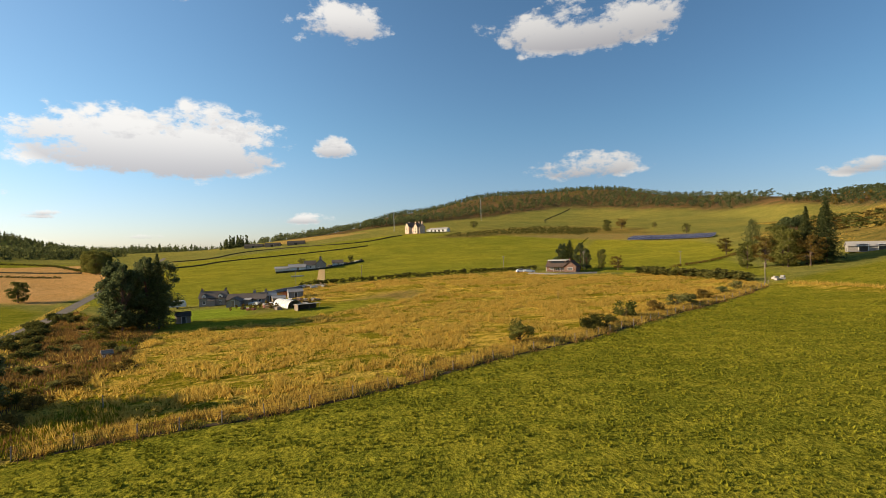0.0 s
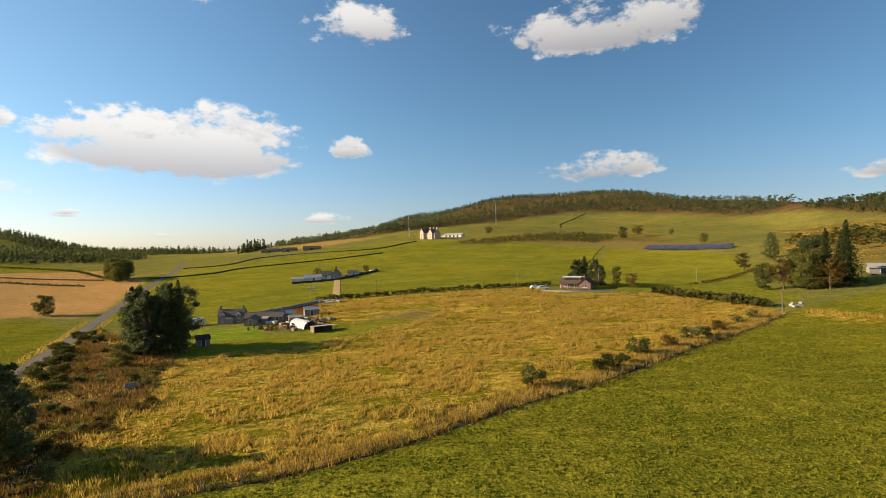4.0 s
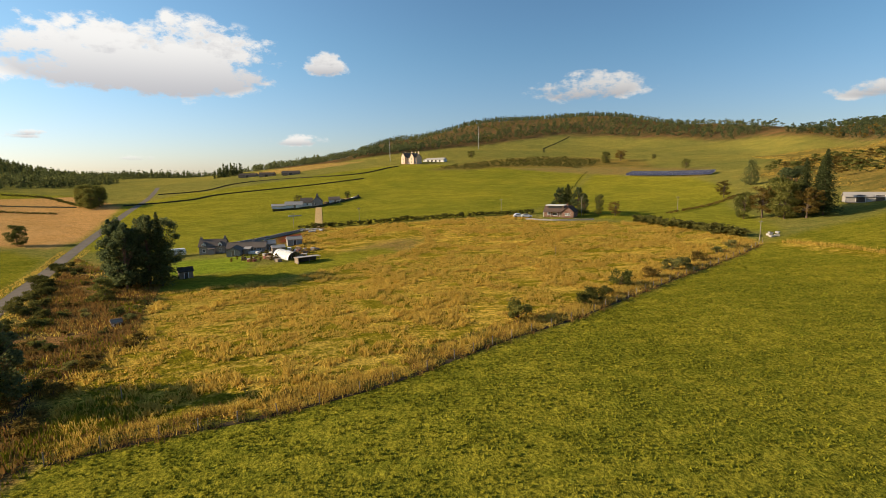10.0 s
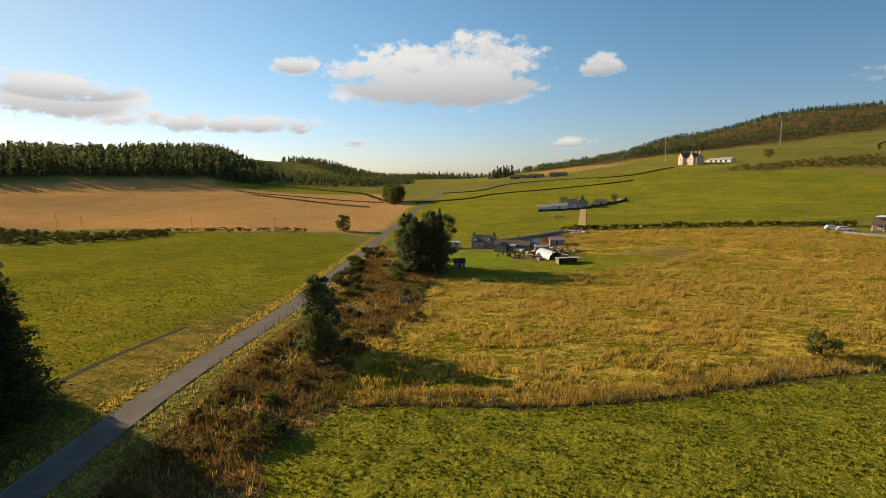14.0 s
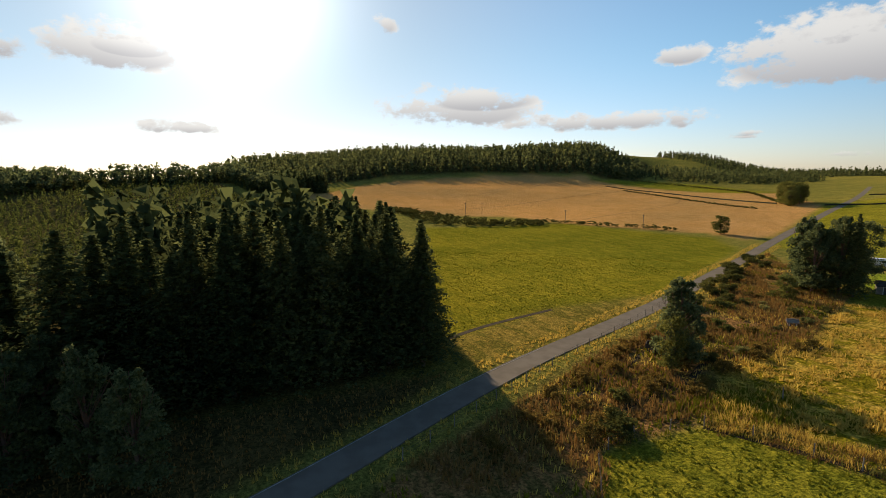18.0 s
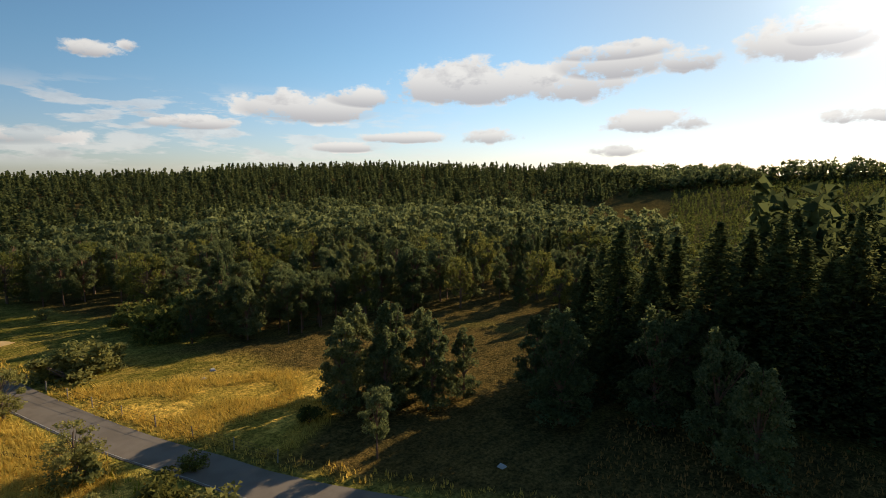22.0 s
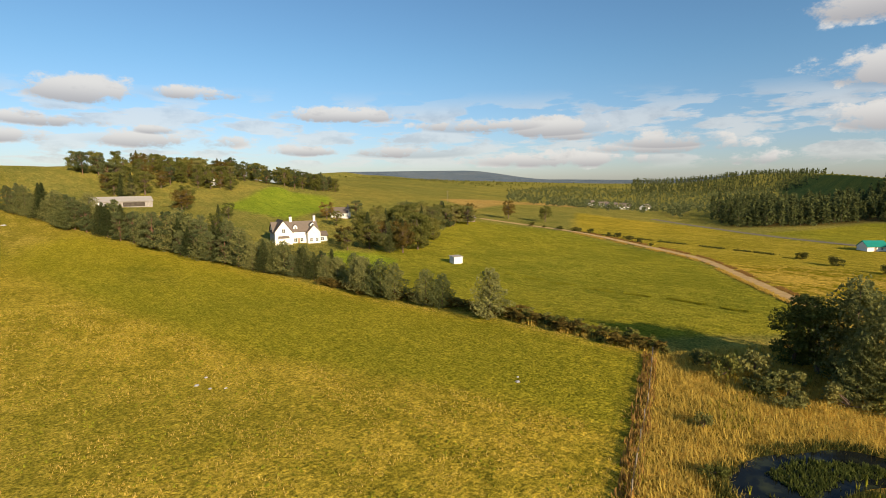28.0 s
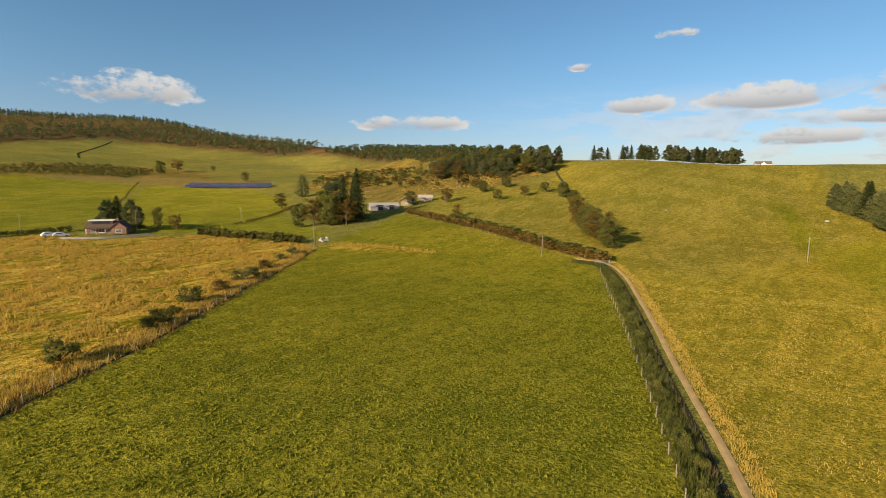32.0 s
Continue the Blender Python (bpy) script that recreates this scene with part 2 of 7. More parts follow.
def land(x, y):
    """Height of the ground at x, y (arrays or numbers)."""
    x, y = np.asarray(x, float), np.asarray(y, float)
    r = np.minimum(np.hypot(x, y), 4799.0)
    a = np.degrees(np.arctan2(-x, y)) % 360 / 30
    i, u = np.floor(a).astype(int) % 12, a - np.floor(a)
    j = np.clip(np.searchsorted(SPOKE_AT_A, r, side="right") - 1, 0, len(SPOKE_AT) - 2)
    v = (r - SPOKE_AT_A[j]) / (SPOKE_AT_A[j + 1] - SPOKE_AT_A[j])
    v = v * v * (3 - 2 * v) * 0.35 + v * 0.65

    def ring(k):
        p0, p1, p2, p3 = (SPOKES_A[(i + d) % 12, k] for d in (-1, 0, 1, 2))
        return p1 + 0.5 * u * (p2 - p0 + u * (2 * p0 - 5 * p1 + 4 * p2 - p3 + u * (3 * (p1 - p2) + p3 - p0)))

    base = ring(j) * (1 - v) + ring(j + 1) * v
    # the ridges that close the valley
    a = a * 3
    i, u = np.floor(a).astype(int) % 36, a - np.floor(a)
    u = u * u * (3 - 2 * u)
    rr = RIDGE_R[i] * (1 - u) + RIDGE_R[(i + 1) % 36] * u
    rz = RIDGE_Z[i] * (1 - u) + RIDGE_Z[(i + 1) % 36] * u
    w = np.clip((r / rr - 0.6) / 0.4, 0, 1)
    w = w * w * (3 - 2 * w)
    far = np.maximum(rz - 0.05 * np.maximum(r - rr, 0), rz * 0.5)
    z = base * (1 - w) + far * w
    sx, sy, spread, height = SWELL
    return z + (height * np.exp(-((x[..., None] - sx) ** 2 + (y[..., None] - sy) ** 2) / (2 * spread * spread))).sum(-1)


def gz(x, y):
    return float(land(x, y))


def inside(poly, x, y):
    """Which of the points lie inside the polygon."""
    hit = np.zeros(np.shape(x), bool)
    n = len(poly)
    for k in range(n):
        (x0, y0), (x1, y1) = poly[k], poly[(k + 1) % n]
        if y0 == y1:
            continue
        hit ^= ((y0 > y) != (y1 > y)) & (x < (x1 - x0) * (y - y0) / (y1 - y0) + x0)
    return hit


def smooth_line(pts, step):
    """A Catmull-Rom line through the points, cut into even steps."""
    p = [Vector(q) for q in pts]
    p = [p[0] * 2 - p[1], *p, p[-1] * 2 - p[-2]]
    out = []
    for k in range(1, len(p) - 2):
        n = max(1, int((p[k + 1] - p[k]).length / step))
        for s in range(n):
            t = s / n
            out.append(0.5 * (2 * p[k] + (p[k + 1] - p[k - 1]) * t + (2 * p[k - 1] - 5 * p[k] + 4 * p[k + 1] - p[k + 2]) * t * t + (3 * (p[k] - p[k + 1]) + p[k + 2] - p[k - 1]) * t ** 3))
    out.append(p[-2])
    return out


# ---- materials ----
def material(name):
    m = bpy.data.materials.new(name)
    m.use_nodes = True
    k = Nodes(m.node_tree)
    b = k.add("ShaderNodeBsdfPrincipled")
    k.link(b.outputs[0], k.add("ShaderNodeOutputMaterial").inputs[0])
    geo = k.add("ShaderNodeNewGeometry")
    return m, k, b, geo.outputs["Position"], geo


def bump(k, b, height, strength, dist):
    n = k.add("ShaderNodeBump")
    n.inputs["Strength"].default_value, n.inputs["Distance"].default_value = strength, dist
    k.link(height, n.inputs["Height"])
    k.link(n.outputs[0], b.inputs["Normal"])


def surface(name, a, c, scale=4.0, rough=0.8, metal=0.0, relief=0.3, dist=0.02, spec=0.3, fine=40.0, vary=0.15):
    """A worn surface of two near colours with grain and slow stains, each object a little different."""
    m, k, b, pos, geo = material(name)
    big, small = k.noise(pos, scale, 4.0), k.noise(pos, fine, 3.0)
    f = k.math("ADD", k.math("MULTIPLY", k.ramp(big, 0.35, 0.65), 0.65), k.math("MULTIPLY", small, 0.35))
    info = k.add("ShaderNodeObjectInfo")
    col = k.mix(f, a, c)
    col = k.mix(1.0, col, k.mix(info.outputs["Random"], (1 - vary,) * 3, (1 + vary * 0.6,) * 3), "MULTIPLY")
    k.link(col, b.inputs["Base Color"])
    b.inputs["Roughness"].default_value, b.inputs["Metallic"].default_value = rough, metal
    b.inputs["Specular IOR Level"].default_value = spec
    bump(k, b, small, relief, dist)
    return m


def foliage(name, a, c, glow=0.25, vary=0.3):
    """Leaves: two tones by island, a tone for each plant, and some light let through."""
    m, k, b, pos, geo = material(name)
    info = k.add("ShaderNodeObjectInfo")
    f = k.math("ADD", k.math("MULTIPLY", geo.outputs["Random Per Island"], 0.6), k.math("MULTIPLY", k.noise(pos, 0.35, 2.0), 0.5))
    col = k.mix(k.ramp(f, 0.2, 0.9), a, c)
    col = k.mix(1.0, col, k.mix(info.outputs["Random"], (1 - vary, 1 - vary * 0.9, 1 - vary), (1 + vary, 1 + vary * 0.6, 1 + vary * 0.3)), "MULTIPLY")
    k.link(col, b.inputs["Base Color"])
    b.inputs["Roughness"].default_value = 0.95
    b.inputs["Specular IOR Level"].default_value = 0.0
    tr = k.add("ShaderNodeBsdfTranslucent")
    k.link(col, tr.inputs[0])
    mx = k.add("ShaderNodeMixShader")
    mx.inputs[0].default_value = glow
    k.link(b.outputs[0], mx.inputs[1])
    k.link(tr.outputs[0], mx.inputs[2])
    k.link(mx.outputs[0], m.node_tree.nodes["Material Output"].inputs[0])
    return m


def ground_material():
    """Two tones for each field, from the sheet's attributes, broken by tufts, drifts and wide patches."""
    m, k, b, pos, geo = material("ground_cover")
    ta, tb = k.add("ShaderNodeAttribute", attribute_name="tone_a"), k.add("ShaderNodeAttribute", attribute_name="tone_b")
    tuft = k.noise(pos, 1.25, 5.0, 0.7, (1, 1, 0.2))
    drift = k.noise(pos, 0.055, 5.0, 0.6, (1, 1, 0.2))
    streak = k.noise(pos, 0.22, 4.0, 0.65, (0.5, 1.5, 0.2))
    wide = k.noise(pos, 0.009, 3.0, 0.5)
    clump = k.noise(pos, 0.5, 5.0, 0.72, (0.75, 1.3, 0.2))
    f = k.math("ADD", k.math("MULTIPLY", tuft, 0.3), k.math("MULTIPLY", drift, 0.32))
    f = k.math("ADD", f, k.math("ADD", k.math("MULTIPLY", streak, 0.33), k.math("MULTIPLY", clump, 0.35)))
    col = k.mix(k.ramp(f, 0.60, 0.695), ta.outputs["Color"], tb.outputs["Color"])
    col = k.mix(1.0, col, k.mix(k.ramp(wide, 0.3, 0.7), (0.84, 0.88, 0.9), (1.14, 1.07, 0.98)), "MULTIPLY")
    # grain and mid mottling also put small tuft shadows into the colour
    grain = k.noise(pos, 3.2, 3.0, 0.7)
    col = k.mix(1.0, col, k.mix(k.ramp(grain, 0.34, 0.66), (0.55, 0.58, 0.55), (1.4, 1.36, 1.33)), "MULTIPLY")
    mid = k.noise(pos, 0.9, 4.0, 0.65, (0.7, 1.2, 0.2))
    col = k.mix(1.0, col, k.mix(k.ramp(mid, 0.36, 0.64), (0.82, 0.84, 0.82), (1.13, 1.11, 1.1)), "MULTIPLY")
    k.link(col, b.inputs["Base Color"])
    b.inputs["Roughness"].default_value = 0.95
    b.inputs["Specular IOR Level"].default_value = 0.0
    h = k.math("ADD", k.math("MULTIPLY", tuft, 0.7), k.math("MULTIPLY", grain, 0.3))
    bump(k, b, h, 1.0, 0.8)
    return m


M = {
    "ground": ground_material(),
    "asphalt": surface("asphalt", (0.175, 0.145, 0.112), (0.235, 0.198, 0.158), 0.5, 0.95, relief=0.2, fine=9, spec=0.05),
    "paint": surface("road_paint", (0.42, 0.40, 0.35), (0.22, 0.20, 0.18), 1.5, 0.9, spec=0.05),
    "gravel": surface("gravel", (0.58, 0.40, 0.18), (0.42, 0.28, 0.125), 0.7, 0.98, relief=0.6, fine=7, spec=0.02),
    "mud": surface("rut_mud", (0.034, 0.026, 0.015), (0.07, 0.052, 0.03), 0.7, 0.95, relief=0.6, fine=7, spec=0.05),
    "bark": surface("bark", (0.10, 0.07, 0.05), (0.18, 0.12, 0.08), 3.0, 0.95, relief=0.8, fine=14),
    "pine_bark": surface("pine_bark", (0.22, 0.11, 0.06), (0.12, 0.08, 0.06), 1.5, 0.95, relief=0.8, fine=14),
    "spruce": foliage("spruce_needles", (0.066, 0.084, 0.038), (0.140, 0.160, 0.058), 0.5),
    "pine": foliage("pine_needles", (0.090, 0.115, 0.054), (0.185, 0.212, 0.088), 0.5),
    "leaf": foliage("broad_leaves", (0.110, 0.124, 0.034), (0.225, 0.222, 0.058), 0.45),
    "autumn": foliage("turning_leaves", (0.125, 0.098, 0.028), (0.255, 0.175, 0.046), 0.45),
    "willow": foliage("willow_leaves", (0.155, 0.162, 0.054), (0.27, 0.262, 0.090), 0.45),
    "cypress": foliage("hedge_conifer_needles", (0.125, 0.142, 0.056), (0.245, 0.252, 0.092), 0.42),
    "gorse": foliage("gorse", (0.075, 0.082, 0.024), (0.150, 0.146, 0.040), 0.35),
    "young": foliage("young_conifer", (0.075, 0.095, 0.024), (0.15, 0.165, 0.042), 0.45),
    "dry": foliage("dry_grass", (0.67, 0.47, 0.10), (0.47, 0.335, 0.066), 0.38, 0.05),
    "straw": foliage("pale_grass", (0.66, 0.455, 0.095), (0.48, 0.325, 0.062), 0.5, 0.05),
    "green_grass": foliage("green_grass", (0.250, 0.232, 0.020), (0.170, 0.168, 0.014), 0.15, 0.05),
    "bracken": foliage("bracken", (0.36, 0.190, 0.056), (0.20, 0.135, 0.042), 0.25, 0.1),
    "heather": foliage("heather", (0.13, 0.085, 0.06), (0.07, 0.075, 0.03), 0.15, 0.1),
}

# ---- mesh helpers ----
def mesh_of(name, verts, faces, mat):
    """A mesh from arrays: verts n x 3, faces m x 3 or m x 4."""
    verts, faces = np.asarray(verts, np.float32), np.asarray(faces, np.int32)
    me = bpy.data.meshes.new(name)
    n, c = faces.shape
    me.vertices.add(len(verts))
    me.vertices.foreach_set("co", verts.ravel())
    me.loops.add(n * c)
    me.loops.foreach_set("vertex_index", faces.ravel())
    me.polygons.add(n)
    me.polygons.foreach_set("loop_start", np.arange(0, n * c, c, dtype=np.int32))
    me.polygons.foreach_set("loop_total", np.full(n, c, np.int32))
    me.update(calc_edges=True)
    me.materials.append(mat)
    return me


def thing(name, label, category, group="", at=(0, 0, 0), turn=0.0):
    ob = new(name)
    ob.matrix_basis = pose(*at, 0, 0, turn)
    return tagged(ob, label, category, group)


def part(name, me, parent, label=""):
    ob = new(name, me)
    ob.parent = parent
    if label:
        ob["label"] = label
    return ob


class Geo:
    """Gathers boxes, prisms and rods into one mesh."""

    def __init__(self):
        self.v, self.f = [], []

    def add(self, verts, faces):
        o = len(self.v)
        self.v += [tuple(p) for p in verts]
        self.f += [tuple(o + i for i in q) for q in faces]
        return self

    def box(self, x0, y0, z0, x1, y1, z1):
        return self.add([(x0, y0, z0), (x1, y0, z0), (x1, y1, z0), (x0, y1, z0), (x0, y0, z1), (x1, y0, z1), (x1, y1, z1), (x0, y1, z1)],
                        [(3, 2, 1, 0), (4, 5, 6, 7), (0, 1, 5, 4), (1, 2, 6, 5), (2, 3, 7, 6), (3, 0, 4, 7)])

    def gable(self, x0, y0, x1, y1, z0, z1):
        """A wall triangle prism: ridge along x."""
        ym = (y0 + y1) / 2
        return self.add([(x0, y0, z0), (x0, y1, z0), (x0, ym, z1), (x1, y0, z0), (x1, y1, z0), (x1, ym, z1)], [(0, 2, 1), (3, 4, 5), (0, 1, 4, 3), (0, 3, 5, 2), (1, 2, 5, 4)])

    def slab(self, a, b, c, d, thick):
        """A sheet with thickness through four corners."""
        n = (Vector(b) - Vector(a)).cross(Vector(d) - Vector(a)).normalized() * thick
        p = [Vector(q) for q in (a, b, c, d)]
        return self.add(p + [q + n for q in p], [(3, 2, 1, 0), (4, 5, 6, 7), (0, 1, 5, 4), (1, 2, 6, 5), (2, 3, 7, 6), (3, 0, 4, 7)])

    def rod(self, a, b, r0, r1=None, sides=6):
        r1 = r0 if r1 is None else r1
        a, b = Vector(a), Vector(b)
        q = (b - a).to_track_quat("Z", "Y")
        ring = [Vector((math.cos(s * 2 * math.pi / sides), math.sin(s * 2 * math.pi / sides), 0)) for s in range(sides)]
        v = [a + q @ (p * r0) for p in ring] + [b + q @ (p * r1) for p in ring]
        f = [(s, (s + 1) % sides, sides + (s + 1) % sides, sides + s) for s in range(sides)]
        return self.add(v, f + [tuple(range(sides))[::-1], tuple(range(sides, 2 * sides))])

    def mesh(self, name, mat):
        me = bpy.data.meshes.new(name)
        me.from_pydata(self.v, [], self.f)
        me.update()
        me.materials.append(mat)
        return me

# ---- the ground sheet ----
TONES = {
    "pasture": ((0.262, 0.232, 0.023), (0.178, 0.174, 0.017)), "dry_pasture": ((0.425, 0.318, 0.040), (0.300, 0.240, 0.026)), "hill_pasture": ((0.336, 0.265, 0.048), (0.233, 0.197, 0.028)), "mown": ((0.298, 0.260, 0.024), (0.248, 0.226, 0.020)), "gold": ((0.520, 0.352, 0.062), (0.205, 0.170, 0.013)),
    "reed": ((0.560, 0.375, 0.080), (0.300, 0.225, 0.044)), "bracken": ((0.290, 0.158, 0.062), (0.150, 0.112, 0.036)), "stubble": ((0.557, 0.322, 0.124), (0.490, 0.276, 0.095)),
    "floor": ((0.079, 0.063, 0.024), (0.131, 0.093, 0.032)), "heath": ((0.190, 0.112, 0.050), (0.100, 0.084, 0.032)), "lawn": ((0.260, 0.310, 0.030), (0.190, 0.250, 0.024)), "soil": ((0.200, 0.049, 0.027), (0.137, 0.059, 0.027)),
    "tan": ((0.284, 0.196, 0.063), (0.221, 0.186, 0.061)), "far": ((0.282, 0.242, 0.056), (0.194, 0.187, 0.043)), "rough": ((0.300, 0.205, 0.050), (0.165, 0.138, 0.036)), "corn": ((0.441, 0.294, 0.090), (0.378, 0.245, 0.072)), "verge": ((0.284, 0.211, 0.049), (0.147, 0.132, 0.027)),
    # distant moor: haze of the air painted in as a blue-grey ground tone
    "green": ((0.295, 0.267, 0.029), (0.205, 0.200, 0.021)), "replant": ((0.100, 0.088, 0.034), (0.068, 0.067, 0.027)), "hazy_moor": ((0.170, 0.205, 0.250), (0.125, 0.160, 0.205)),
}
ZONES = [
    ("heath", [(-330, 1010), (-208, 760), (-111, 650), (-66, 705), (-34, 745), (4, 760), (54, 817), (90, 850), (187, 894), (267, 906), (334, 869), (374, 800), (419, 752), (444, 635), (436, 507), (381, 377), (900, 500), (1500, 1500), (0, 2300), (-700, 1400)]),
    ("floor", [(-440, 30), (-484, 60), (-515, 122), (-548, 193), (-532, 262), (-504, 322), (-482, 386), (-452, 475), (-700, 760), (-1300, 700), (-1300, 0), (-700, -100)]),
    ("floor", [(-8, -156), (-23, -100), (-34, -72), (-48, -66), (-66, -50), (-75, -22), (-55, -8), (-54, 14), (-60, 30), (-130, 56), (-300, 60), (-700, -100), (-700, -800), (100, -800), (110, -236), (68, -322), (-29, -310)]),
    ("stubble", [(-411, 65), (-428, 100), (-485, 142), (-517, 191), (-508, 253), (-490, 332), (-462, 400), (-321, 414), (-276, 455), (-177, 334), (-125, 204), (-126, 188), (-146, 193), (-207, 172), (-250, 161), (-289, 110), (-320, 84)]),
    ("green", [(-458, 408), (-321, 420), (-276, 462), (-400, 520), (-440, 470)]),
    ("pasture", [(-65, 31), (-220, 90), (-215, 145), (-211, 170), (-137, 184), (-114, 168), (-74, 84), (-75, 57)]),
    ("verge", [(-65, 31), (-75, 57), (-74, 84), (-66, 72), (-56, 40), (-54, 28)]),
    ("floor", [(-54, 28), (-46, 17), (-42, 6), (-30, -18), (-48, -20), (-54, -4), (-54, 14)]),
    # open ground by the lane; the floor tone also paints the pines' shade
    ("floor", [(-20, -36), (-14, -58), (-16, -72), (-34, -72), (-48, -66), (-66, -50), (-75, -22), (-54, -6), (-48, -20), (-32, -14)]),
    ("replant", [(-130, -14), (-108, -22), (-190, -58), (-330, -98), (-420, -20), (-330, 60), (-135, 50)]),
    ("gold", [(-31, 44), (-34, 48), (-42, 58), (-41, 66), (-42, 79), (-48, 94), (-52, 109), (-38, 112), (-22, 120), (-24, 131), (-40, 172), (-38, 203), (-13, 203), (23, 204), (50, 206), (49, 186), (65, 176), (81, 171), (89, 133), (88, 122), (54, 96), (23, 71), (5, 58), (-13, 48)]),
    ("tan", [(-24, 131), (3, 148), (5, 166), (-7, 163), (-20, 147)]),
    ("green", [(-52, 109), (-38, 112), (-31, 118), (-17, 128), (-11, 138), (-2, 143), (-8, 152), (-24, 146), (-45, 130), (-62, 122)]),
    ("lawn", [(-59, 126), (-68, 151), (-46, 154), (-40, 131)]),
    ("soil", [(-44, 172), (-33, 173), (-37, 195), (-49, 192)]),
    ("bracken", [(-31, 44), (-34, 48), (-42, 58), (-41, 66), (-42, 79), (-48, 94), (-56, 118), (-66, 128), (-104, 166), (-62, 78), (-52, 48), (-42, 26), (-36, 12), (-24, -12), (-8, -8), (0, 0), (-25, 24), (-32, 31)]),
    ("pasture", [(-31, 44), (-13, 47), (5, 57), (23, 69), (54, 94), (88, 120), (100, 126), (147, 142), (132, 89), (126, 58), (116, 47.5), (87, 32), (66, 21), (39, 7.6), (8, -6.5), (0, 0), (-25, 24), (-32, 30)]),
    ("gold", [(87, 119), (96, 117), (104, 92), (101, 90), (92, 104)]),
    ("dry_pasture", [(39, 2.5), (67, 15.4), (96, 29.5), (122, 44), (128, 54), (186, 94), (264, 140), (330, 160), (330, 24), (240, 10), (186, -21), (109, -49), (60, -59), (33, -60), (19, -32), (8, -12), (15, -6)]),
    ("hill_pasture", [(122, 44), (128, 54), (186, 94), (264, 140), (330, 160), (330, 24), (240, 10), (200, -12), (165, 12), (130, 24)]),
    ("mown", [(167, 11), (148, 4), (101, -11), (75, -20), (57, -28), (47, -33), (34, -37), (25, -39), (33, -58), (60, -57), (109, -46), (150, -33), (186, -21), (205, -8), (192, 6)]),
    ("pasture", [(152, -14), (146, -10), (134, -14), (126, -21), (134, -25), (146, -24), (153, -20)]),
    ("pasture", [(168, 14), (205, 22), (235, 30), (238, 25), (205, 14), (172, 8)]),
    ("green", [(40, -62), (64, -60), (99, -53), (130, -60), (150, -95), (190, -160), (140, -175), (74, -152), (30, -104), (24, -86)]),
    ("lawn", [(118, -66), (140, -62), (150, -72), (138, -80), (124, -80)]),
    ("lawn", [(216, -83), (255, -65), (313, -110), (294, -140), (250, -120)]),
    ("dry_pasture", [(30, -108), (74, -156), (140, -180), (200, -260), (110, -236), (84, -222), (30, -204), (8, -190), (6, -130)]),
    ("gold", [(12, -126), (28, -112), (62, -146), (46, -160), (22, -156)]),
    ("reed", [(33, -59), (19, -32), (8, -12), (-14, -34), (-9, -54), (-3, -80), (2, -98), (6, -130), (28, -104), (22, -80)]),
    ("green", [(86, -232), (68, -319), (-29, -307), (-6, -222), (29, -214)]),
    # paler grass drawn as far as the sunlit patch reaches, darker floor tone beyond
    ("verge", [(-11, -62), (-8, -80), (-16, -80), (-26, -70), (-33, -62), (-32, -54), (-24, -56)]),
    ("reed", [(-18, -44), (-14, -56), (-11, -64), (-16, -64), (-24, -59), (-31, -55), (-36, -50), (-30, -40), (-22, -36)]),
    ("green", [(-36, 43), (-29, 43.5), (-27, 48), (-29, 54), (-33, 56), (-36, 50)]),
    ("verge", [(-8, -78), (-5, -100), (-4, -150), (-10, -150), (-22, -104), (-24, -80)]),
    ("corn", [(229, -200), (300, -230), (380, -448), (340, -470), (260, -260)]),
    ("green", [(-41, 205), (50, 212), (149, 411), (100, 520), (-20, 560), (-180, 420), (-181, 341), (-110, 180), (-66, 165)]),
    ("green", [(52, 210), (81, 174), (100, 128), (110, 150), (130, 200), (170, 260), (190, 330), (150, 405)]),
    ("rough", [(20, 478), (60, 466), (84, 486), (132, 474), (150, 436), (190, 380), (230, 470), (262, 560), (200, 625), (136, 622), (74, 570)]),
    ("corn", [(-226, 684), (-125, 589), (-52, 652), (-115, 700)]),
    ("tan", [(140, 410), (200, 330), (230, 380), (180, 460), (90, 480)]),
    ("hill_pasture", [(147, 140), (150, 121), (133, 89), (128, 50), (145, 60), (186, 86), (217, 107), (221, 138), (211, 162), (170, 155)]),
    ("rough", [(160, 165), (200, 163), (221, 138), (262, 140), (330, 270), (386, 380), (394, 456), (340, 490), (300, 400), (240, 330), (205, 300), (190, 230)]),
    # east hill moorland, its cloud shade put into the dark heath tone
    ("heath", [(480, -20), (480, -170), (900, -320), (1100, 100), (700, 140)]),
    # farthest hills, with blue haze put into their ground colour
    ("hazy_moor", [(700, -1950), (1450, -1450), (1950, -650), (2100, -100), (4700, -300), (3500, -3300), (800, -4700), (300, -3000)]),
]

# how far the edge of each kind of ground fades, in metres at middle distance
EDGES = {"mown": 1.2, "hill_pasture": 3.0, "hazy_moor": 6.0, "reed": 1.0, "floor": 1.2, "bracken": 1.0, "verge": 1.2, "rough": 1.5, "gold": 0.4, "heath": 2.0, "replant": 1.5, "tan": 1.0}


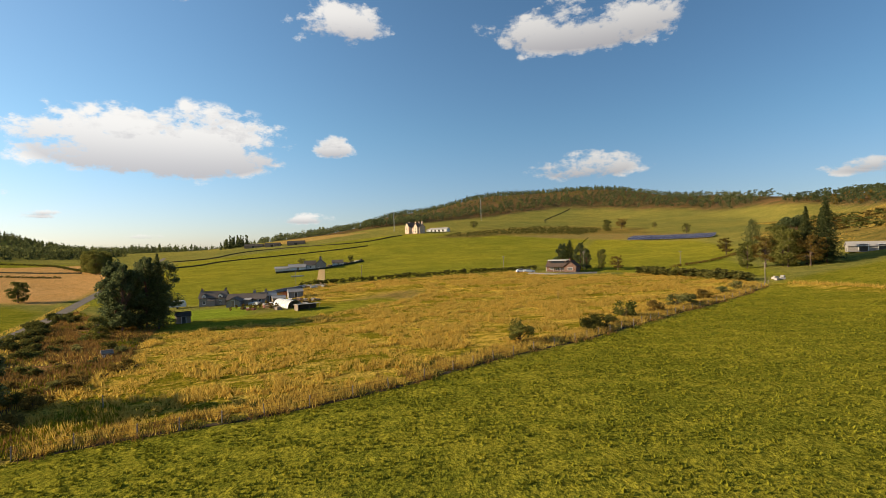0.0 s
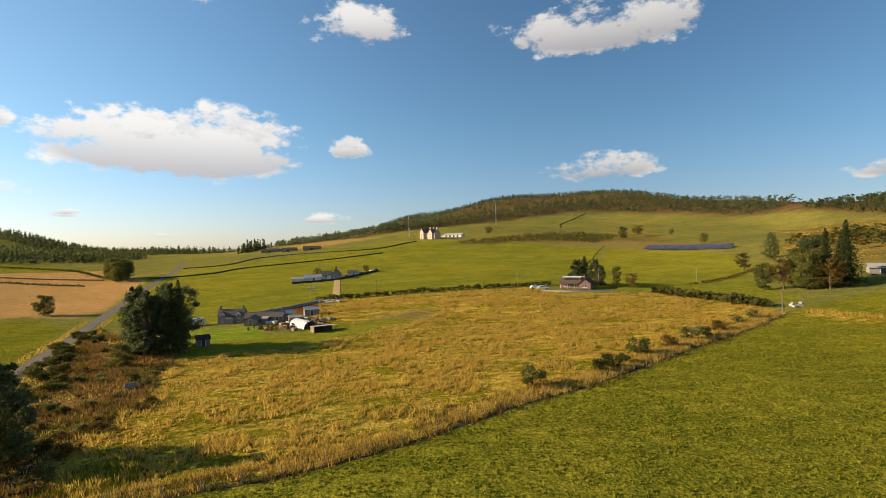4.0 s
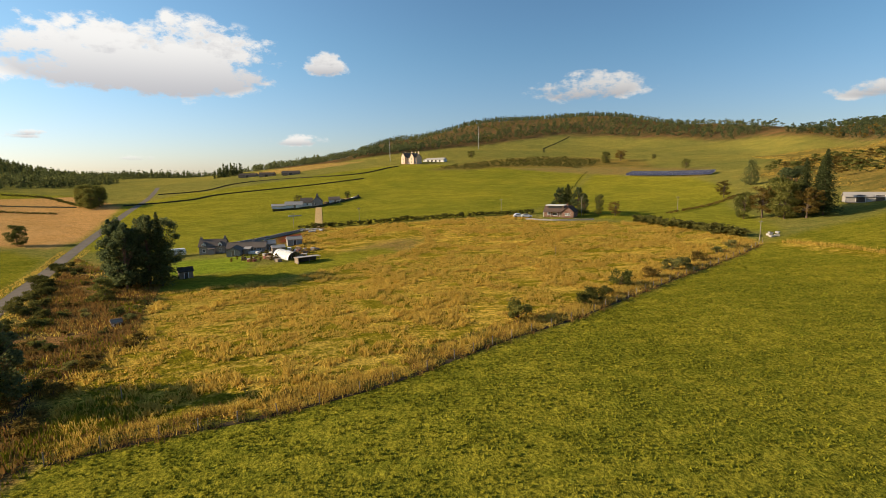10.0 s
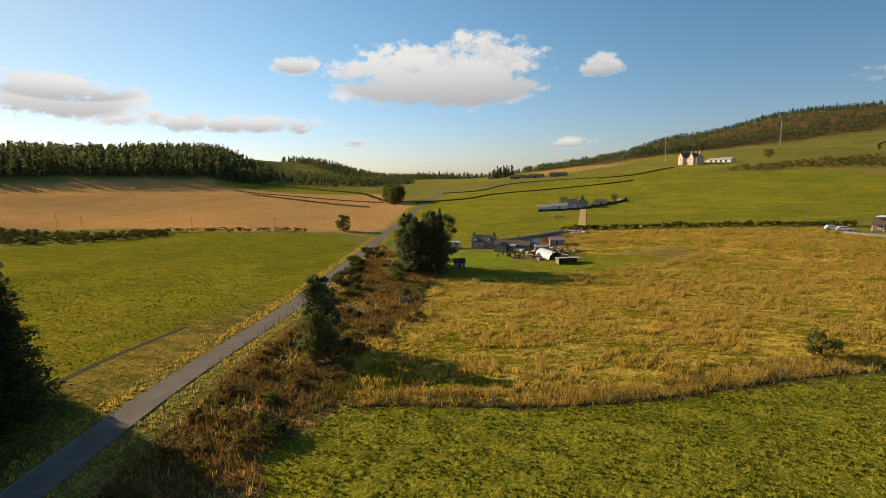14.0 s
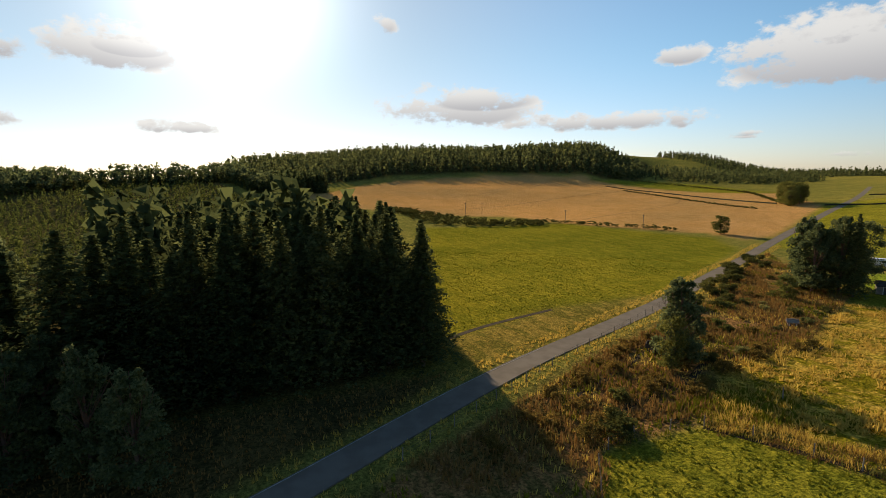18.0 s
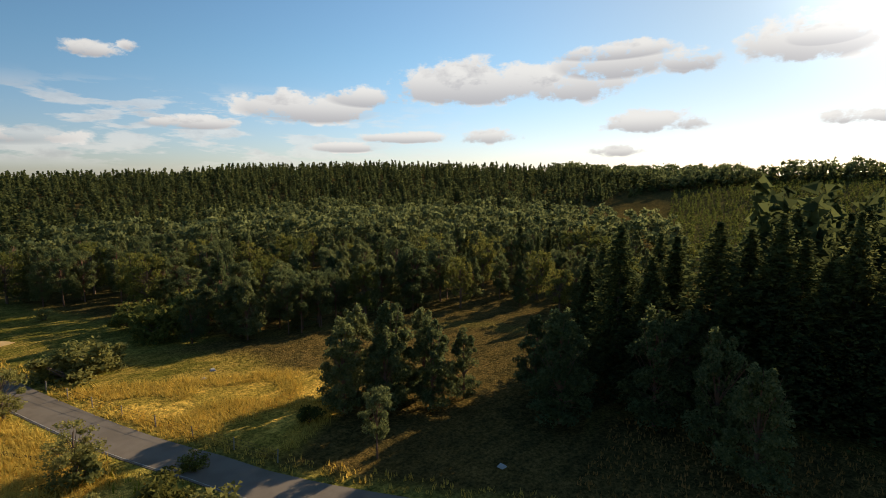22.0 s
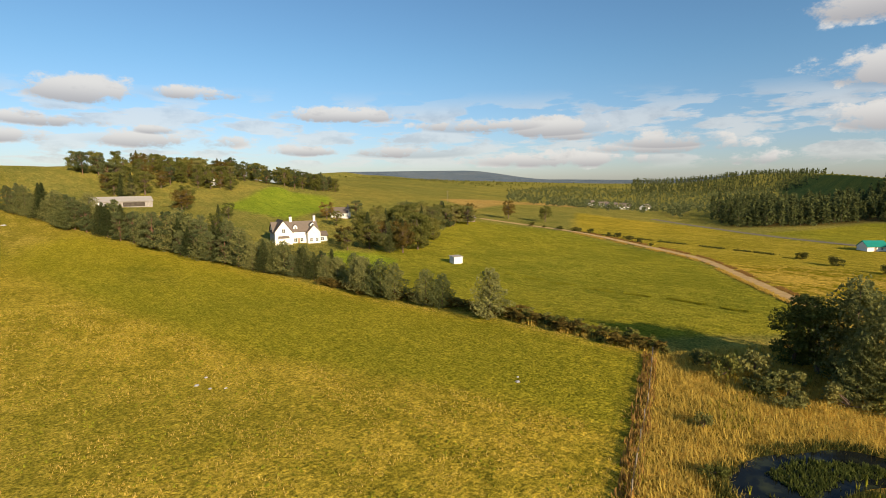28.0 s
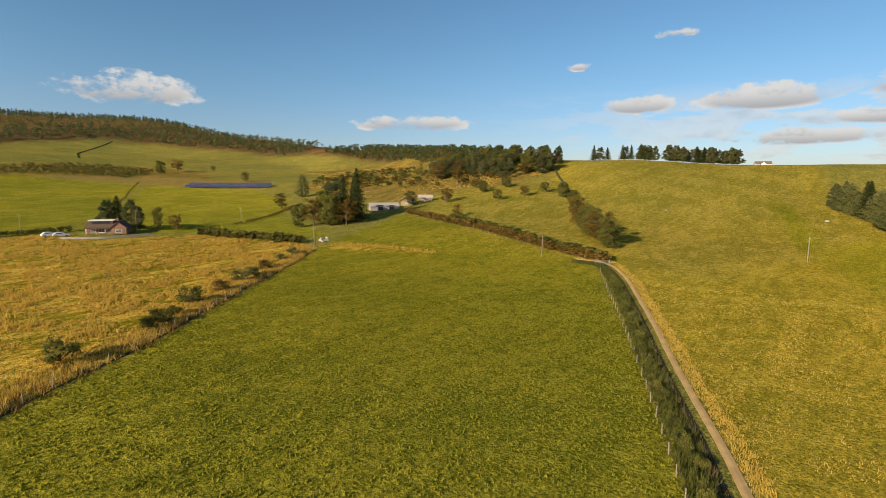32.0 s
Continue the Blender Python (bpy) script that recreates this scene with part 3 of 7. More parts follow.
def build_ground():
    na, nr = 900, 330
    rr = np.concatenate([[0.0], np.geomspace(1.0, 4750.0, nr)])
    aa = np.linspace(0, 2 * np.pi, na, endpoint=False)
    x, y = (-np.sin(aa)[None] * rr[1:, None]).ravel(), (np.cos(aa)[None] * rr[1:, None]).ravel()
    x, y = np.append(x, 0.0), np.append(y, 0.0)
    z = land(x, y)
    k = np.arange((nr - 1) * na).reshape(nr - 1, na)
    q = np.stack([k, np.roll(k, -1, 1), np.roll(k, -1, 1) + na, k + na], -1).reshape(-1, 4)
    me = mesh_of("ground", np.stack([x, y, z], 1), q[:, ::-1], M["ground"])
    ta, tb = np.tile(np.array(TONES["far"][0]), (len(x), 1)), np.tile(np.array(TONES["far"][1]), (len(x), 1))
    for name, poly in ZONES:
        px, py = [p[0] for p in poly], [p[1] for p in poly]
        box = np.nonzero((x > min(px) - 12) & (x < max(px) + 12) & (y > min(py) - 12) & (y < max(py) + 12))[0]
        sx, sy = x[box], y[box]
        soft = EDGES.get(name, 0.5) * np.clip(np.hypot(sx, sy) / 60, 0.6, 3)
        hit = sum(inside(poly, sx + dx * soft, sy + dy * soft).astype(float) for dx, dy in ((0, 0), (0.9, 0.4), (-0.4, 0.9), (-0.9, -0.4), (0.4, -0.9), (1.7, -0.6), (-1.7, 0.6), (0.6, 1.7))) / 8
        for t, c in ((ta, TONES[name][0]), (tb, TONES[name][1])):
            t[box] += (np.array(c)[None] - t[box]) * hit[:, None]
    for key, t in (("tone_a", ta), ("tone_b", tb)):
        at = me.color_attributes.new(key, "FLOAT_COLOR", "POINT")
        at.data.foreach_set("color", np.concatenate([t, np.ones((len(x), 1))], 1).astype(np.float32).ravel())
    me.shade_smooth()
    tagged(new("ground", me), "rolling pasture, stubble and rough grassland", "ground", kind="structure")
    cap = mesh_of("ground_middle", np.stack([x, y, z], 1)[np.append(np.arange(na), nr * na)], np.stack([np.full(na, na), np.arange(na), np.roll(np.arange(na), -1)], -1), M["ground"])
    for key, t in zip(("tone_a", "tone_b"), TONES["pasture"]):
        cap.color_attributes.new(key, "FLOAT_COLOR", "POINT").data.foreach_set("color", np.tile(np.array([*t, 1.0], np.float32), na + 1))
    tagged(new("ground_middle", cap), "green pasture grass below the flight path", "ground", kind="structure")


build_ground()


def ribbon(name, pts, width, mat, lift=0.1, thick=0.25, offset=0.0, step=2.5, crown=0.04):
    """A strip of road that follows the land, with a crown and sunk edges."""
    line = smooth_line(pts, step)
    v, f = [], []
    for i, p in enumerate(line):
        d = (line[min(i + 1, len(line) - 1)] - line[max(i - 1, 0)]).normalized()
        s = Vector((-d.y, d.x))
        z = [gz(*(p + s * (offset + width * w))) for w in (-0.5, 0.0, 0.5)]
        zz = max(z) * 0.5 + sum(z) / 6
        for w, h in ((-0.5, lift - thick), (-0.5, lift), (0.0, lift + crown), (0.5, lift), (0.5, lift - thick)):
            c = p + s * (offset + width * w)
            v.append((c.x, c.y, zz + h))
        if i:
            o = len(v) - 10
            f += [(o + j, o + j + 1, o + j + 6, o + j + 5) for j in range(4)]
    me = mesh_of(name, v, f, mat)
    me.shade_flat()
    return me


ROAD = [(-260, 560), (-205, 430), (-176, 352), (-157, 300), (-114, 182), (-90, 126), (-71, 84), (-56, 43.5), (-49.6, 29), (-42.6, 15), (-38.8, 7.5), (-30, -11), (-19.6, -31), (-16.6, -39.4), (-14.2, -46), (-11.9, -54.5), (-9.6, -65.5), (-7.7, -77), (-5, -88.7), (-2, -104), (0, -127), (-0.5, -150), (-3, -185), (2, -203), (28, -209), (84, -226), (150, -262)]
tagged(new("road", ribbon("road", ROAD, 3.7, M["asphalt"], 0.06, 0.2, crown=0.0)), "narrow grey tarmac lane between verges", "road", kind="structure")
for side in (-1.66, 1.66):
    tagged(new("road_edge_line", ribbon("road_edge_line", ROAD[7:19], 0.08, M["paint"], 0.07, 0.03, side, 2.5, 0.0)), "worn white line along the lane's edge", "road marking", kind="structure")
TRACK = [(-17, -21), (15, -7.5), (39.6, 4.1), (50, 8.8), (67.8, 17.6), (82, 24.4), (96, 31.4), (112, 39.8), (122.5, 47.5), (124.5, 51), (123.2, 57.7)]
tagged(new("farm_track", ribbon("farm_track", TRACK, 0.8, M["gravel"], 0.08, 0.15, -0.2)), "pale sandy wheel track of a farm lane", "track", kind="structure")
tagged(new("farm_track_rut", ribbon("farm_track_rut", TRACK, 0.5, M["mud"], 0.07, 0.15, 1.3)), "dark muddy wheel rut of a farm lane", "track", kind="structure")
tagged(new("gravel_track", ribbon("gravel_track", [(-2, -92), (14, -100), (30, -108), (50, -130), (74, -154), (104, -168), (135, -177), (165, -175), (190, -172)], 3.0, M["gravel"], 0.12, 0.2)), "pale gravel farm track across pasture", "track", kind="structure")
tagged(new("access_track", ribbon("access_track", [(-35.3, 205), (-42, 246), (-48.3, 284)], 3.2, M["gravel"], 0.15, 0.2)), "straight gravel track up to a farm cottage", "track", kind="structure")

# ---- plants ----
rng = np.random.default_rng(5)


def leaves(c, size, up=0.3, flat=1.0):
    """One small bent-corner leaf triangle at each centre, turned at random."""
    n = len(c)
    d = rng.normal(size=(n, 3))
    d[:, 2] = d[:, 2] * flat
    d /= np.linalg.norm(d, axis=1)[:, None]
    e = np.cross(d, rng.normal(size=(n, 3)))
    e /= np.linalg.norm(e, axis=1)[:, None]
    s = (np.asarray(size) * rng.uniform(0.7, 1.3, n))[:, None]
    v = np.stack([c + d * s, c - d * s * 0.6 + e * s * 0.7, c - d * s * 0.6 - e * s * 0.7], 1)
    return v.reshape(-1, 3)


def leaf_mesh(name, v, mat):
    return mesh_of(name, v, np.arange(len(v)).reshape(-1, 3), mat)


def spruce_points(h, n, spread=0.2, bare=0.06):
    """Leaf centres on drooping whorls of a conical crown."""
    t = rng.random(n) ** 0.62
    z = bare + (1 - bare) * (1 - t)
    tier = np.floor(z * 24 + rng.uniform(-0.8, 0.8, n)) / 24
    a = rng.integers(0, 9, n) * 0.698 + tier * 40 + rng.normal(0, 0.16, n)
    out = rng.random(n) ** 0.5
    r = (1 - z) ** 0.85 * spread * out * (0.75 + 0.35 * np.sin(a * 3 + tier * 60))
    zz = tier + 0.035 - r * 0.28 + rng.normal(0, 0.006, n) + (z - tier) * 0.5
    return np.stack([np.cos(a) * r, np.sin(a) * r, np.clip(zz, 0.03, 1)], 1) * h


def clump_points(n, clumps, lo, hi, wide, fat, power=0.5):
    """Leaf centres in uneven clumps that make up a broad crown of unit height."""
    th = rng.uniform(0, 2 * np.pi, clumps)
    zc = rng.uniform(lo, hi, clumps)
    belly = np.sqrt(np.clip(1 - ((zc - (lo + hi) / 2) / ((hi - lo) / 2 + 0.12)) ** 2, 0.05, 1))
    rc = wide * belly * rng.random(clumps) ** 0.45
    cc = np.stack([np.cos(th) * rc, np.sin(th) * rc, zc], 1)
    cs = fat * rng.uniform(0.6, 1.3, clumps)
    k = rng.integers(0, clumps, n)
    d = rng.normal(size=(n, 3))
    d /= np.linalg.norm(d, axis=1)[:, None]
    p = cc[k] + d * (rng.random(n) ** power * cs[k])[:, None] * np.array([1, 1, 0.7])
    return p, cc


def limbs(g, cc, h, base, r):
    for c in cc:
        z0 = base + (c[2] - base) * rng.uniform(0.2, 0.6)
        g.rod((0, 0, z0 * h), c * h, r * 0.3, r * 0.08, 4)


TEMPLATES = {}


def template(kind, name, trunk_me, crown_me):
    TEMPLATES.setdefault(kind, []).append((trunk_me, crown_me))


def make_templates():
    for i in range(4):
        g = Geo().rod((0, 0, -0.5), (0, 0, 8), 0.22, 0.14).rod((0, 0, 8), (0, 0, 19.4), 0.14, 0.02)
        for k in range(26):
            a, z = k * 2.4, 1.2 + k * 0.42
            g.rod((0, 0, z), (math.cos(a) * 1.6 * (1 - z / 24), math.sin(a) * 1.6 * (1 - z / 24), z - 0.3), 0.035, 0.01, 3)
        p = spruce_points(20, 8200, 0.19 + 0.02 * i)
        template("spruce", "spruce", g.mesh("trunk", M["bark"]), leaf_mesh("crown", leaves(p, 0.2, flat=0.5), M["spruce"]))
    for i in range(4):
        p, cc = clump_points(6400, 42 + 5 * i, 0.26, 0.95, 0.25, 0.085)
        lean = rng.normal(0, 0.25, 2)
        g = Geo().rod((0, 0, -0.4), (lean[0], lean[1], 7), 0.2, 0.13).rod((lean[0], lean[1], 7), (lean[0] * 1.4, lean[1], 11.2), 0.13, 0.03)
        limbs(g, cc, 12, 0.35, 0.2)
        template("pine", "pine", g.mesh("trunk", M["pine_bark"]), leaf_mesh("crown", leaves(p * 12, 0.18), M["pine"]))
    for key, n in (("leaf", 3), ("autumn", 2), ("willow", 2)):
        for i in range(n):
            p, cc = clump_points(3600, 44, 0.18, 0.92, 0.33, 0.1)
            g = Geo().rod((0, 0, -0.4), (0, 0, 4.2), 0.25, 0.16).rod((0, 0, 4.2), (0.2, 0, 8), 0.16, 0.04)
            limbs(g, cc, 10, 0.25, 0.22)
            template(key, key, g.mesh("trunk", M["bark"]), leaf_mesh("crown", leaves(p * 10, 0.19), M[key]))
    for i in range(4):
        p, cc = clump_points(8600, 74, 0.1, 0.96, 0.24, 0.078)
        taper = 1.3 - 0.85 * np.clip(p[:, 2], 0, 1)
        p[:, 0] *= taper
        p[:, 1] *= taper
        g = Geo().rod((0, 0, -0.4), (0.1, 0, 7), 0.2, 0.13).rod((0.1, 0, 7), (0.1, 0.1, 11.4), 0.13, 0.03)
        limbs(g, cc[:36], 12, 0.15, 0.18)
        template("bushy", "bushy", g.mesh("trunk", M["pine_bark"]), leaf_mesh("crown", leaves(p * 12, 0.18), M["pine"]))
    for i in range(3):
        p, cc = clump_points(5200, 64, 0.1, 0.94, 0.3, 0.11)
        g = Geo().rod((0, 0, -0.4), (0, 0, 4.2), 0.25, 0.16).rod((0, 0, 4.2), (0.2, 0, 8.5), 0.16, 0.04)
        limbs(g, cc[:30], 10, 0.2, 0.2)
        template("full", "full", g.mesh("trunk", M["bark"]), leaf_mesh("crown", leaves(p * 10, 0.2), M["leaf"]))
    for i in range(3):
        n = 5200
        z = 0.04 + 0.96 * (1 - rng.random(n) ** 0.7)
        a = rng.uniform(0, 6.28, n)
        lobes = 1 + 0.32 * np.sin(a * 3 + i + z * 5) + 0.26 * np.sin(a * 5 + z * 27 + i)
        r = 0.36 * np.clip(1.04 - z, 0, 1) ** 0.5 * np.clip(z * 6, 0.5, 1) * lobes * rng.random(n) ** 0.33
        p = np.stack([np.cos(a) * r, np.sin(a) * r, z + 0.04 * np.sin(a * 5 + z * 30)], 1) * 9
        template("cypress", "cypress", Geo().rod((0, 0, -0.4), (0, 0, 8), 0.2, 0.03).mesh("trunk", M["bark"]), leaf_mesh("crown", leaves(p, 0.17), M["cypress"]))
    for key in ("gorse", "willow", "leaf", "autumn"):
        for i in range(2):
            p, cc = clump_points(1100, 12, 0.15, 0.75, 0.5, 0.26)
            g = Geo()
            limbs(g, cc, 2, 0.0, 0.12)
            template("bush_" + key, key, g.mesh("stem", M["bark"]), leaf_mesh("leaves", leaves(p * 2, 0.11), M[key]))


make_templates()
KINDS = {"bushy": ("pine_tree", "tree", 12.0), "full": ("broadleaf_tree", "tree", 10.0), "cypress": ("conifer_tree", "tree", 9.0), "spruce": ("spruce_tree", "tree", 20.0), "pine": ("pine_tree", "tree", 12.0), "leaf": ("broadleaf_tree", "tree", 10.0), "autumn": ("broadleaf_tree", "tree", 10.0), "willow": ("willow_tree", "tree", 10.0)}


def plant(kind, x, y, h, label, wide=1.0, group=""):
    """A tree or bush of its own, h metres high."""
    bush = kind.startswith("bush_")
    name, cat, full = ("bush", "bush", 2.0) if bush else KINDS[kind]
    pick = TEMPLATES[kind][int(rng.integers(len(TEMPLATES[kind])))]
    ob = new(name)
    s = h / full
    ob.matrix_basis = Matrix.LocRotScale((x, y, gz(x, y) - 0.05), Euler((0, 0, rng.uniform(0, 6.28))), (s * wide, s * wide, s))
    tagged(ob, label, cat, group)
    part("stem" if bush else "trunk", pick[0], ob)
    part("foliage" if bush else "crown", pick[1], ob)
    return ob


def scatter(poly, gap, seed=1, jitter=0.45, keep=None):
    """Points on a loose grid inside a polygon."""
    r = np.random.default_rng(seed)
    xs, ys = [p[0] for p in poly], [p[1] for p in poly]
    gx, gy = np.meshgrid(np.arange(min(xs), max(xs), gap), np.arange(min(ys), max(ys), gap))
    x = (gx + r.uniform(-jitter, jitter, gx.shape) * gap).ravel()
    y = (gy + r.uniform(-jitter, jitter, gx.shape) * gap).ravel()
    ok = inside(poly, x, y)
    if keep is not None:
        ok &= r.random(len(x)) < keep
    return x[ok], y[ok]


def far_wood(name, pts, h, kind, label, size=1.0, leaves_each=70, category="woodland", wide=1.0):
    """Many small trees in one mesh, for woods too far to count."""
    x, y = pts
    n = len(x)
    if n == 0:
        return
    base = []
    for i in range(6):
        if kind in ("spruce", "young"):
            p = spruce_points(1.0, leaves_each, 0.22 if kind == "spruce" else 0.3, 0.04)
        else:
            p, _ = clump_points(leaves_each, 9, 0.22, 0.9, 0.3, 0.15)
        base.append(leaves(p, (0.075 if kind == "spruce" else 0.09) * size))
    base = np.stack(base)
    if category in ("hedge", "scrub"):
        base = base * np.array([1.9, 1.9, 1.0])
    base = base * np.array([wide, wide, 1.0])
    hh = h * rng.uniform(0.75, 1.25, n)
    a = rng.uniform(0, 6.28, n)
    v = base[rng.integers(0, 6, n)] * hh[:, None, None]
    ca, sa = np.cos(a)[:, None], np.sin(a)[:, None]
    v = np.stack([v[..., 0] * ca - v[..., 1] * sa + x[:, None], v[..., 0] * sa + v[..., 1] * ca + y[:, None], v[..., 2] + land(x, y)[:, None]], -1)
    trunk_r = 0.012 * hh
    tz = land(x, y)
    t3 = np.stack([np.stack([x + trunk_r * c, y + trunk_r * s, tz - 0.3], -1) for c, s in ((1, 0), (-0.5, 0.87), (-0.5, -0.87))] + [np.stack([x, y, tz + hh * 0.85], -1)], 1)
    me = leaf_mesh(name, v.reshape(-1, 3), M[kind])
    wood = tagged(new(name, me), label, category, kind="stuff")
    k = np.arange(n)[:, None] * 4
    f = np.concatenate([k + np.array(q)[None] for q in ((0, 1, 3), (1, 2, 3), (2, 0, 3))])
    part("trunks", mesh_of("trunks", t3.reshape(-1, 3), f, M["bark"]), wood)

# ---- woods and trees ----
SPRUCE_BLOCK = [(-56, -8), (-55, 14), (-58, 28.5), (-130, 35), (-132, 6), (-100, -16)]
bx, by = scatter(SPRUCE_BLOCK, 4.6, 3, 0.35)
edge = (bx > -71) | (by > 25)
for px_, py_ in zip(bx[edge], by[edge]):
    plant("spruce", px_, py_, rng.uniform(17.8, 20.2), "tall dark spruce at the edge of a plantation block", rng.uniform(1.3, 1.65), "spruces of the roadside block")
far_wood("spruce_block_inner", (bx[~edge], by[~edge]), 18.5, "spruce", "dense dark spruce inside the plantation block", 1.0, 150, "trees")

PINE_WOOD = [(-10, -152), (-16, -122), (-27, -113), (-34, -77), (-36, -70), (-48, -66), (-60, -64), (-72, -61), (-78, -50), (-80, -28), (-108, -22), (-190, -60), (-215, -120), (-150, -210), (-40, -180)]
wx, wy = scatter(PINE_WOOD, 6.6, 4, 0.45)
near = (wx - 0) ** 2 + wy ** 2 < 150 ** 2
for px_, py_ in zip(wx[near], wy[near]):
    kd = ("pine", "bushy", "bushy", "pine", "spruce", "bushy", "leaf")[int(rng.integers(7))]
    plant(kd, px_, py_, rng.uniform(7.5, 11.5), "Scots pine with a broken rounded crown in open wood" if kd != "spruce" else "young spruce with a pointed crown in open wood", rng.uniform(0.72, 1.0) if kd != "spruce" else rng.uniform(1.1, 1.4), "pines of the hillside wood")
far_wood("pine_wood", (wx[~near], wy[~near]), 10.5, "pine", "open Scots pine wood on the slope", 0.62, 260)
for px_, py_, h, w in ((-27, -30.5, 6.5, 0.8), (-30.7, -39.5, 10, 1.0), (-34.6, -42.5, 10, 1.0), (-35, -37, 11.2, 1.05), (-37.4, -33.5, 10, 0.95), (-39.2, -36.4, 10, 1.0), (-41.4, -32.6, 8, 0.95), (-33, -36, 9.5, 0.9), (-37.5, -40, 9, 1.0), (-43, -22, 11.6, 1.1), (-47, -24, 10.5, 1.05), (-47.6, -27.4, 9, 1.0), (-48, -14.8, 12, 1.0), (-53.4, -13.4, 10.6, 1.0), (-43, -5.6, 10, 1.1), (-46.4, -9.2, 11, 0.95), (-45.2, -68, 9.5, 0.8), (-42, -67, 9, 0.7), (-47.6, -67, 9.4, 0.75), (-36.4, -71, 9.3, 1.1)):
    plant("bushy" if w >= 0.9 else "pine", px_, py_, h, "bushy Scots pine standing beside the lane", w, "pines beside the lane")
for px_, py_, h in ((-54, -21, 18.5), (-53.4, -17.4, 15.5), (-56.4, -12, 19), (-57.4, -5, 17.5), (-60, -17, 17), (-62, -25, 16), (-59, -27, 13.5), (-64, -20, 17), (-61, -10, 18), (-66, -28, 15)):
    plant("spruce", px_, py_, h, "tall dark spruce behind the roadside pines", rng.uniform(1.5, 1.9), "spruces behind the pines")
# front row of pines and dark bushes along the clearing
for px_, py_, h, w in ((-36.2, -68.6, 9.1, 0.95), (-43.8, -66.3, 9.2, 0.8), (-48, -67, 8.8, 0.85), (-43, -71, 8.8, 0.9), (-35.2, -71.7, 8.5, 0.9), (-52.5, -69, 9.5, 0.9), (-57, -66.5, 10, 0.9), (-62.9, -69, 9.2, 0.9), (-40, -74, 9.4, 0.95), (-34, -76, 7.6, 1.0), (-30, -72.5, 7.2, 0.95), (-46, -75, 9.8, 0.9),
                       (-24.5, -113.4, 10.8, 0.85), (-28.2, -115, 10.2, 0.85), (-36.4, -122.3, 10.8, 0.9), (-21.9, -115.7, 8.4, 0.8), (-39.1, -115.9, 12, 0.85), (-66, -64, 12, 0.9), (-71, -73, 12.5, 0.9), (-75, -65, 13.2, 0.9)):
    plant("pine" if w < 0.92 else "bushy", px_, py_, h, "slender Scots pine with a bare trunk at the clearing" if w < 0.92 else "bushy dark Scots pine at the clearing", w, "pines along the clearing")
for px_, py_, h, w in ((-32.7, -80.8, 5.6, 1.25), (-29, -83.5, 5.4, 1.2), (-26.5, -85.8, 4.8, 1.2), (-26.6, -77, 5.2, 1.1), (-29.5, -77.5, 5.8, 1.2), (-35, -84, 6.0, 1.2)):
    plant("bush_leaf", px_, py_, h, "large dark green bush at the edge of the pines", w)
for px_, py_, h, w in ((-16.3, -70, 4.2, 1.5), (-18.6, -70.6, 3.6, 1.4), (-7.6, -99.5, 2.4, 1.4), (-19.6, -102.8, 2.2, 1.0)):
    plant("bush_willow", px_, py_, h, "broad olive bush in the clearing beside the lane", w)

FOREST_EDGE = [(100, -250), (118, -262), (150, -330), (165, -420), (90, -470), (70, -330)]
HILL_FOREST = [(-30, -312), (70, -328), (108, -240), (112, -300), (80, -460), (20, -600), (-150, -700), (-500, -520), (-520, -200), (-330, -100), (-225, -140), (-150, -215), (-45, -190), (-10, -230)]
hx, hy = scatter(HILL_FOREST, 8.5, 5, 0.45)
far_wood("hill_forest", (hx, hy), 10.0, "spruce", "dark spruce forest covering the low hill", 0.8, 150, wide=1.45)
far_wood("young_plantation", scatter([(-130, -14), (-108, -22), (-190, -58), (-330, -98), (-420, -20), (-330, 60), (-135, 50)], 3.6, 6, 0.5), 3.0, "young", "pale young conifers of a replanted slope", 1.5, 22)
far_wood("skyline_trees", scatter([(-385, -60), (-440, -60), (-480, 90), (-435, 95)], 7.0, 7, 0.5, 0.8), 13.0, "pine", "thin line of tall trees on the skyline", 0.8, 100)
far_wood("skyline_spruces", scatter([(-385, -60), (-425, -60), (-460, 92), (-430, 92)], 6.0, 71, 0.5, 0.85), 9.5, "spruce", "dark young spruces below the skyline trees", 1.2, 70)
far_wood("skyline_spruces", scatter([(-415, 40), (-440, 70), (-450, 95), (-425, 96), (-405, 62)], 4.5, 74, 0.5, 0.95), 15.0, "spruce", "dense dark spruce clump at the stubble edge", 1.2, 110)
far_wood("skyline_trees", scatter([(-325, -100), (-390, -60), (-450, -60), (-480, -260), (-370, -200)], 7.5, 8, 0.5, 0.85), 12.5, "pine", "thin line of tall trees on the skyline", 0.8, 100)
far_wood("skyline_spruces", scatter([(-335, -100), (-390, -60), (-430, -60), (-460, -240), (-370, -190)], 6.5, 72, 0.5, 0.8), 9.0, "spruce", "dark young spruces below the skyline trees", 1.2, 70)
far_wood("west_forest", scatter([(-440, 34), (-484, 62), (-515, 124), (-548, 196), (-532, 264), (-504, 324), (-482, 388), (-454, 475), (-610, 640), (-760, 620), (-860, 400), (-860, 60), (-700, -60)], 8.5, 9, 0.5), 15.0, "spruce", "dark conifer forest on the western hill", 1.5, 36)
far_wood("distant_wood", scatter([(-620, 940), (-900, 1000), (-1400, 1500), (-700, 2100), (-250, 1700), (-300, 1000), (-450, 1080)], 15.0, 10, 0.5, 0.9), 15.0, "spruce", "distant dark woodland on the valley side", 1.7, 26)
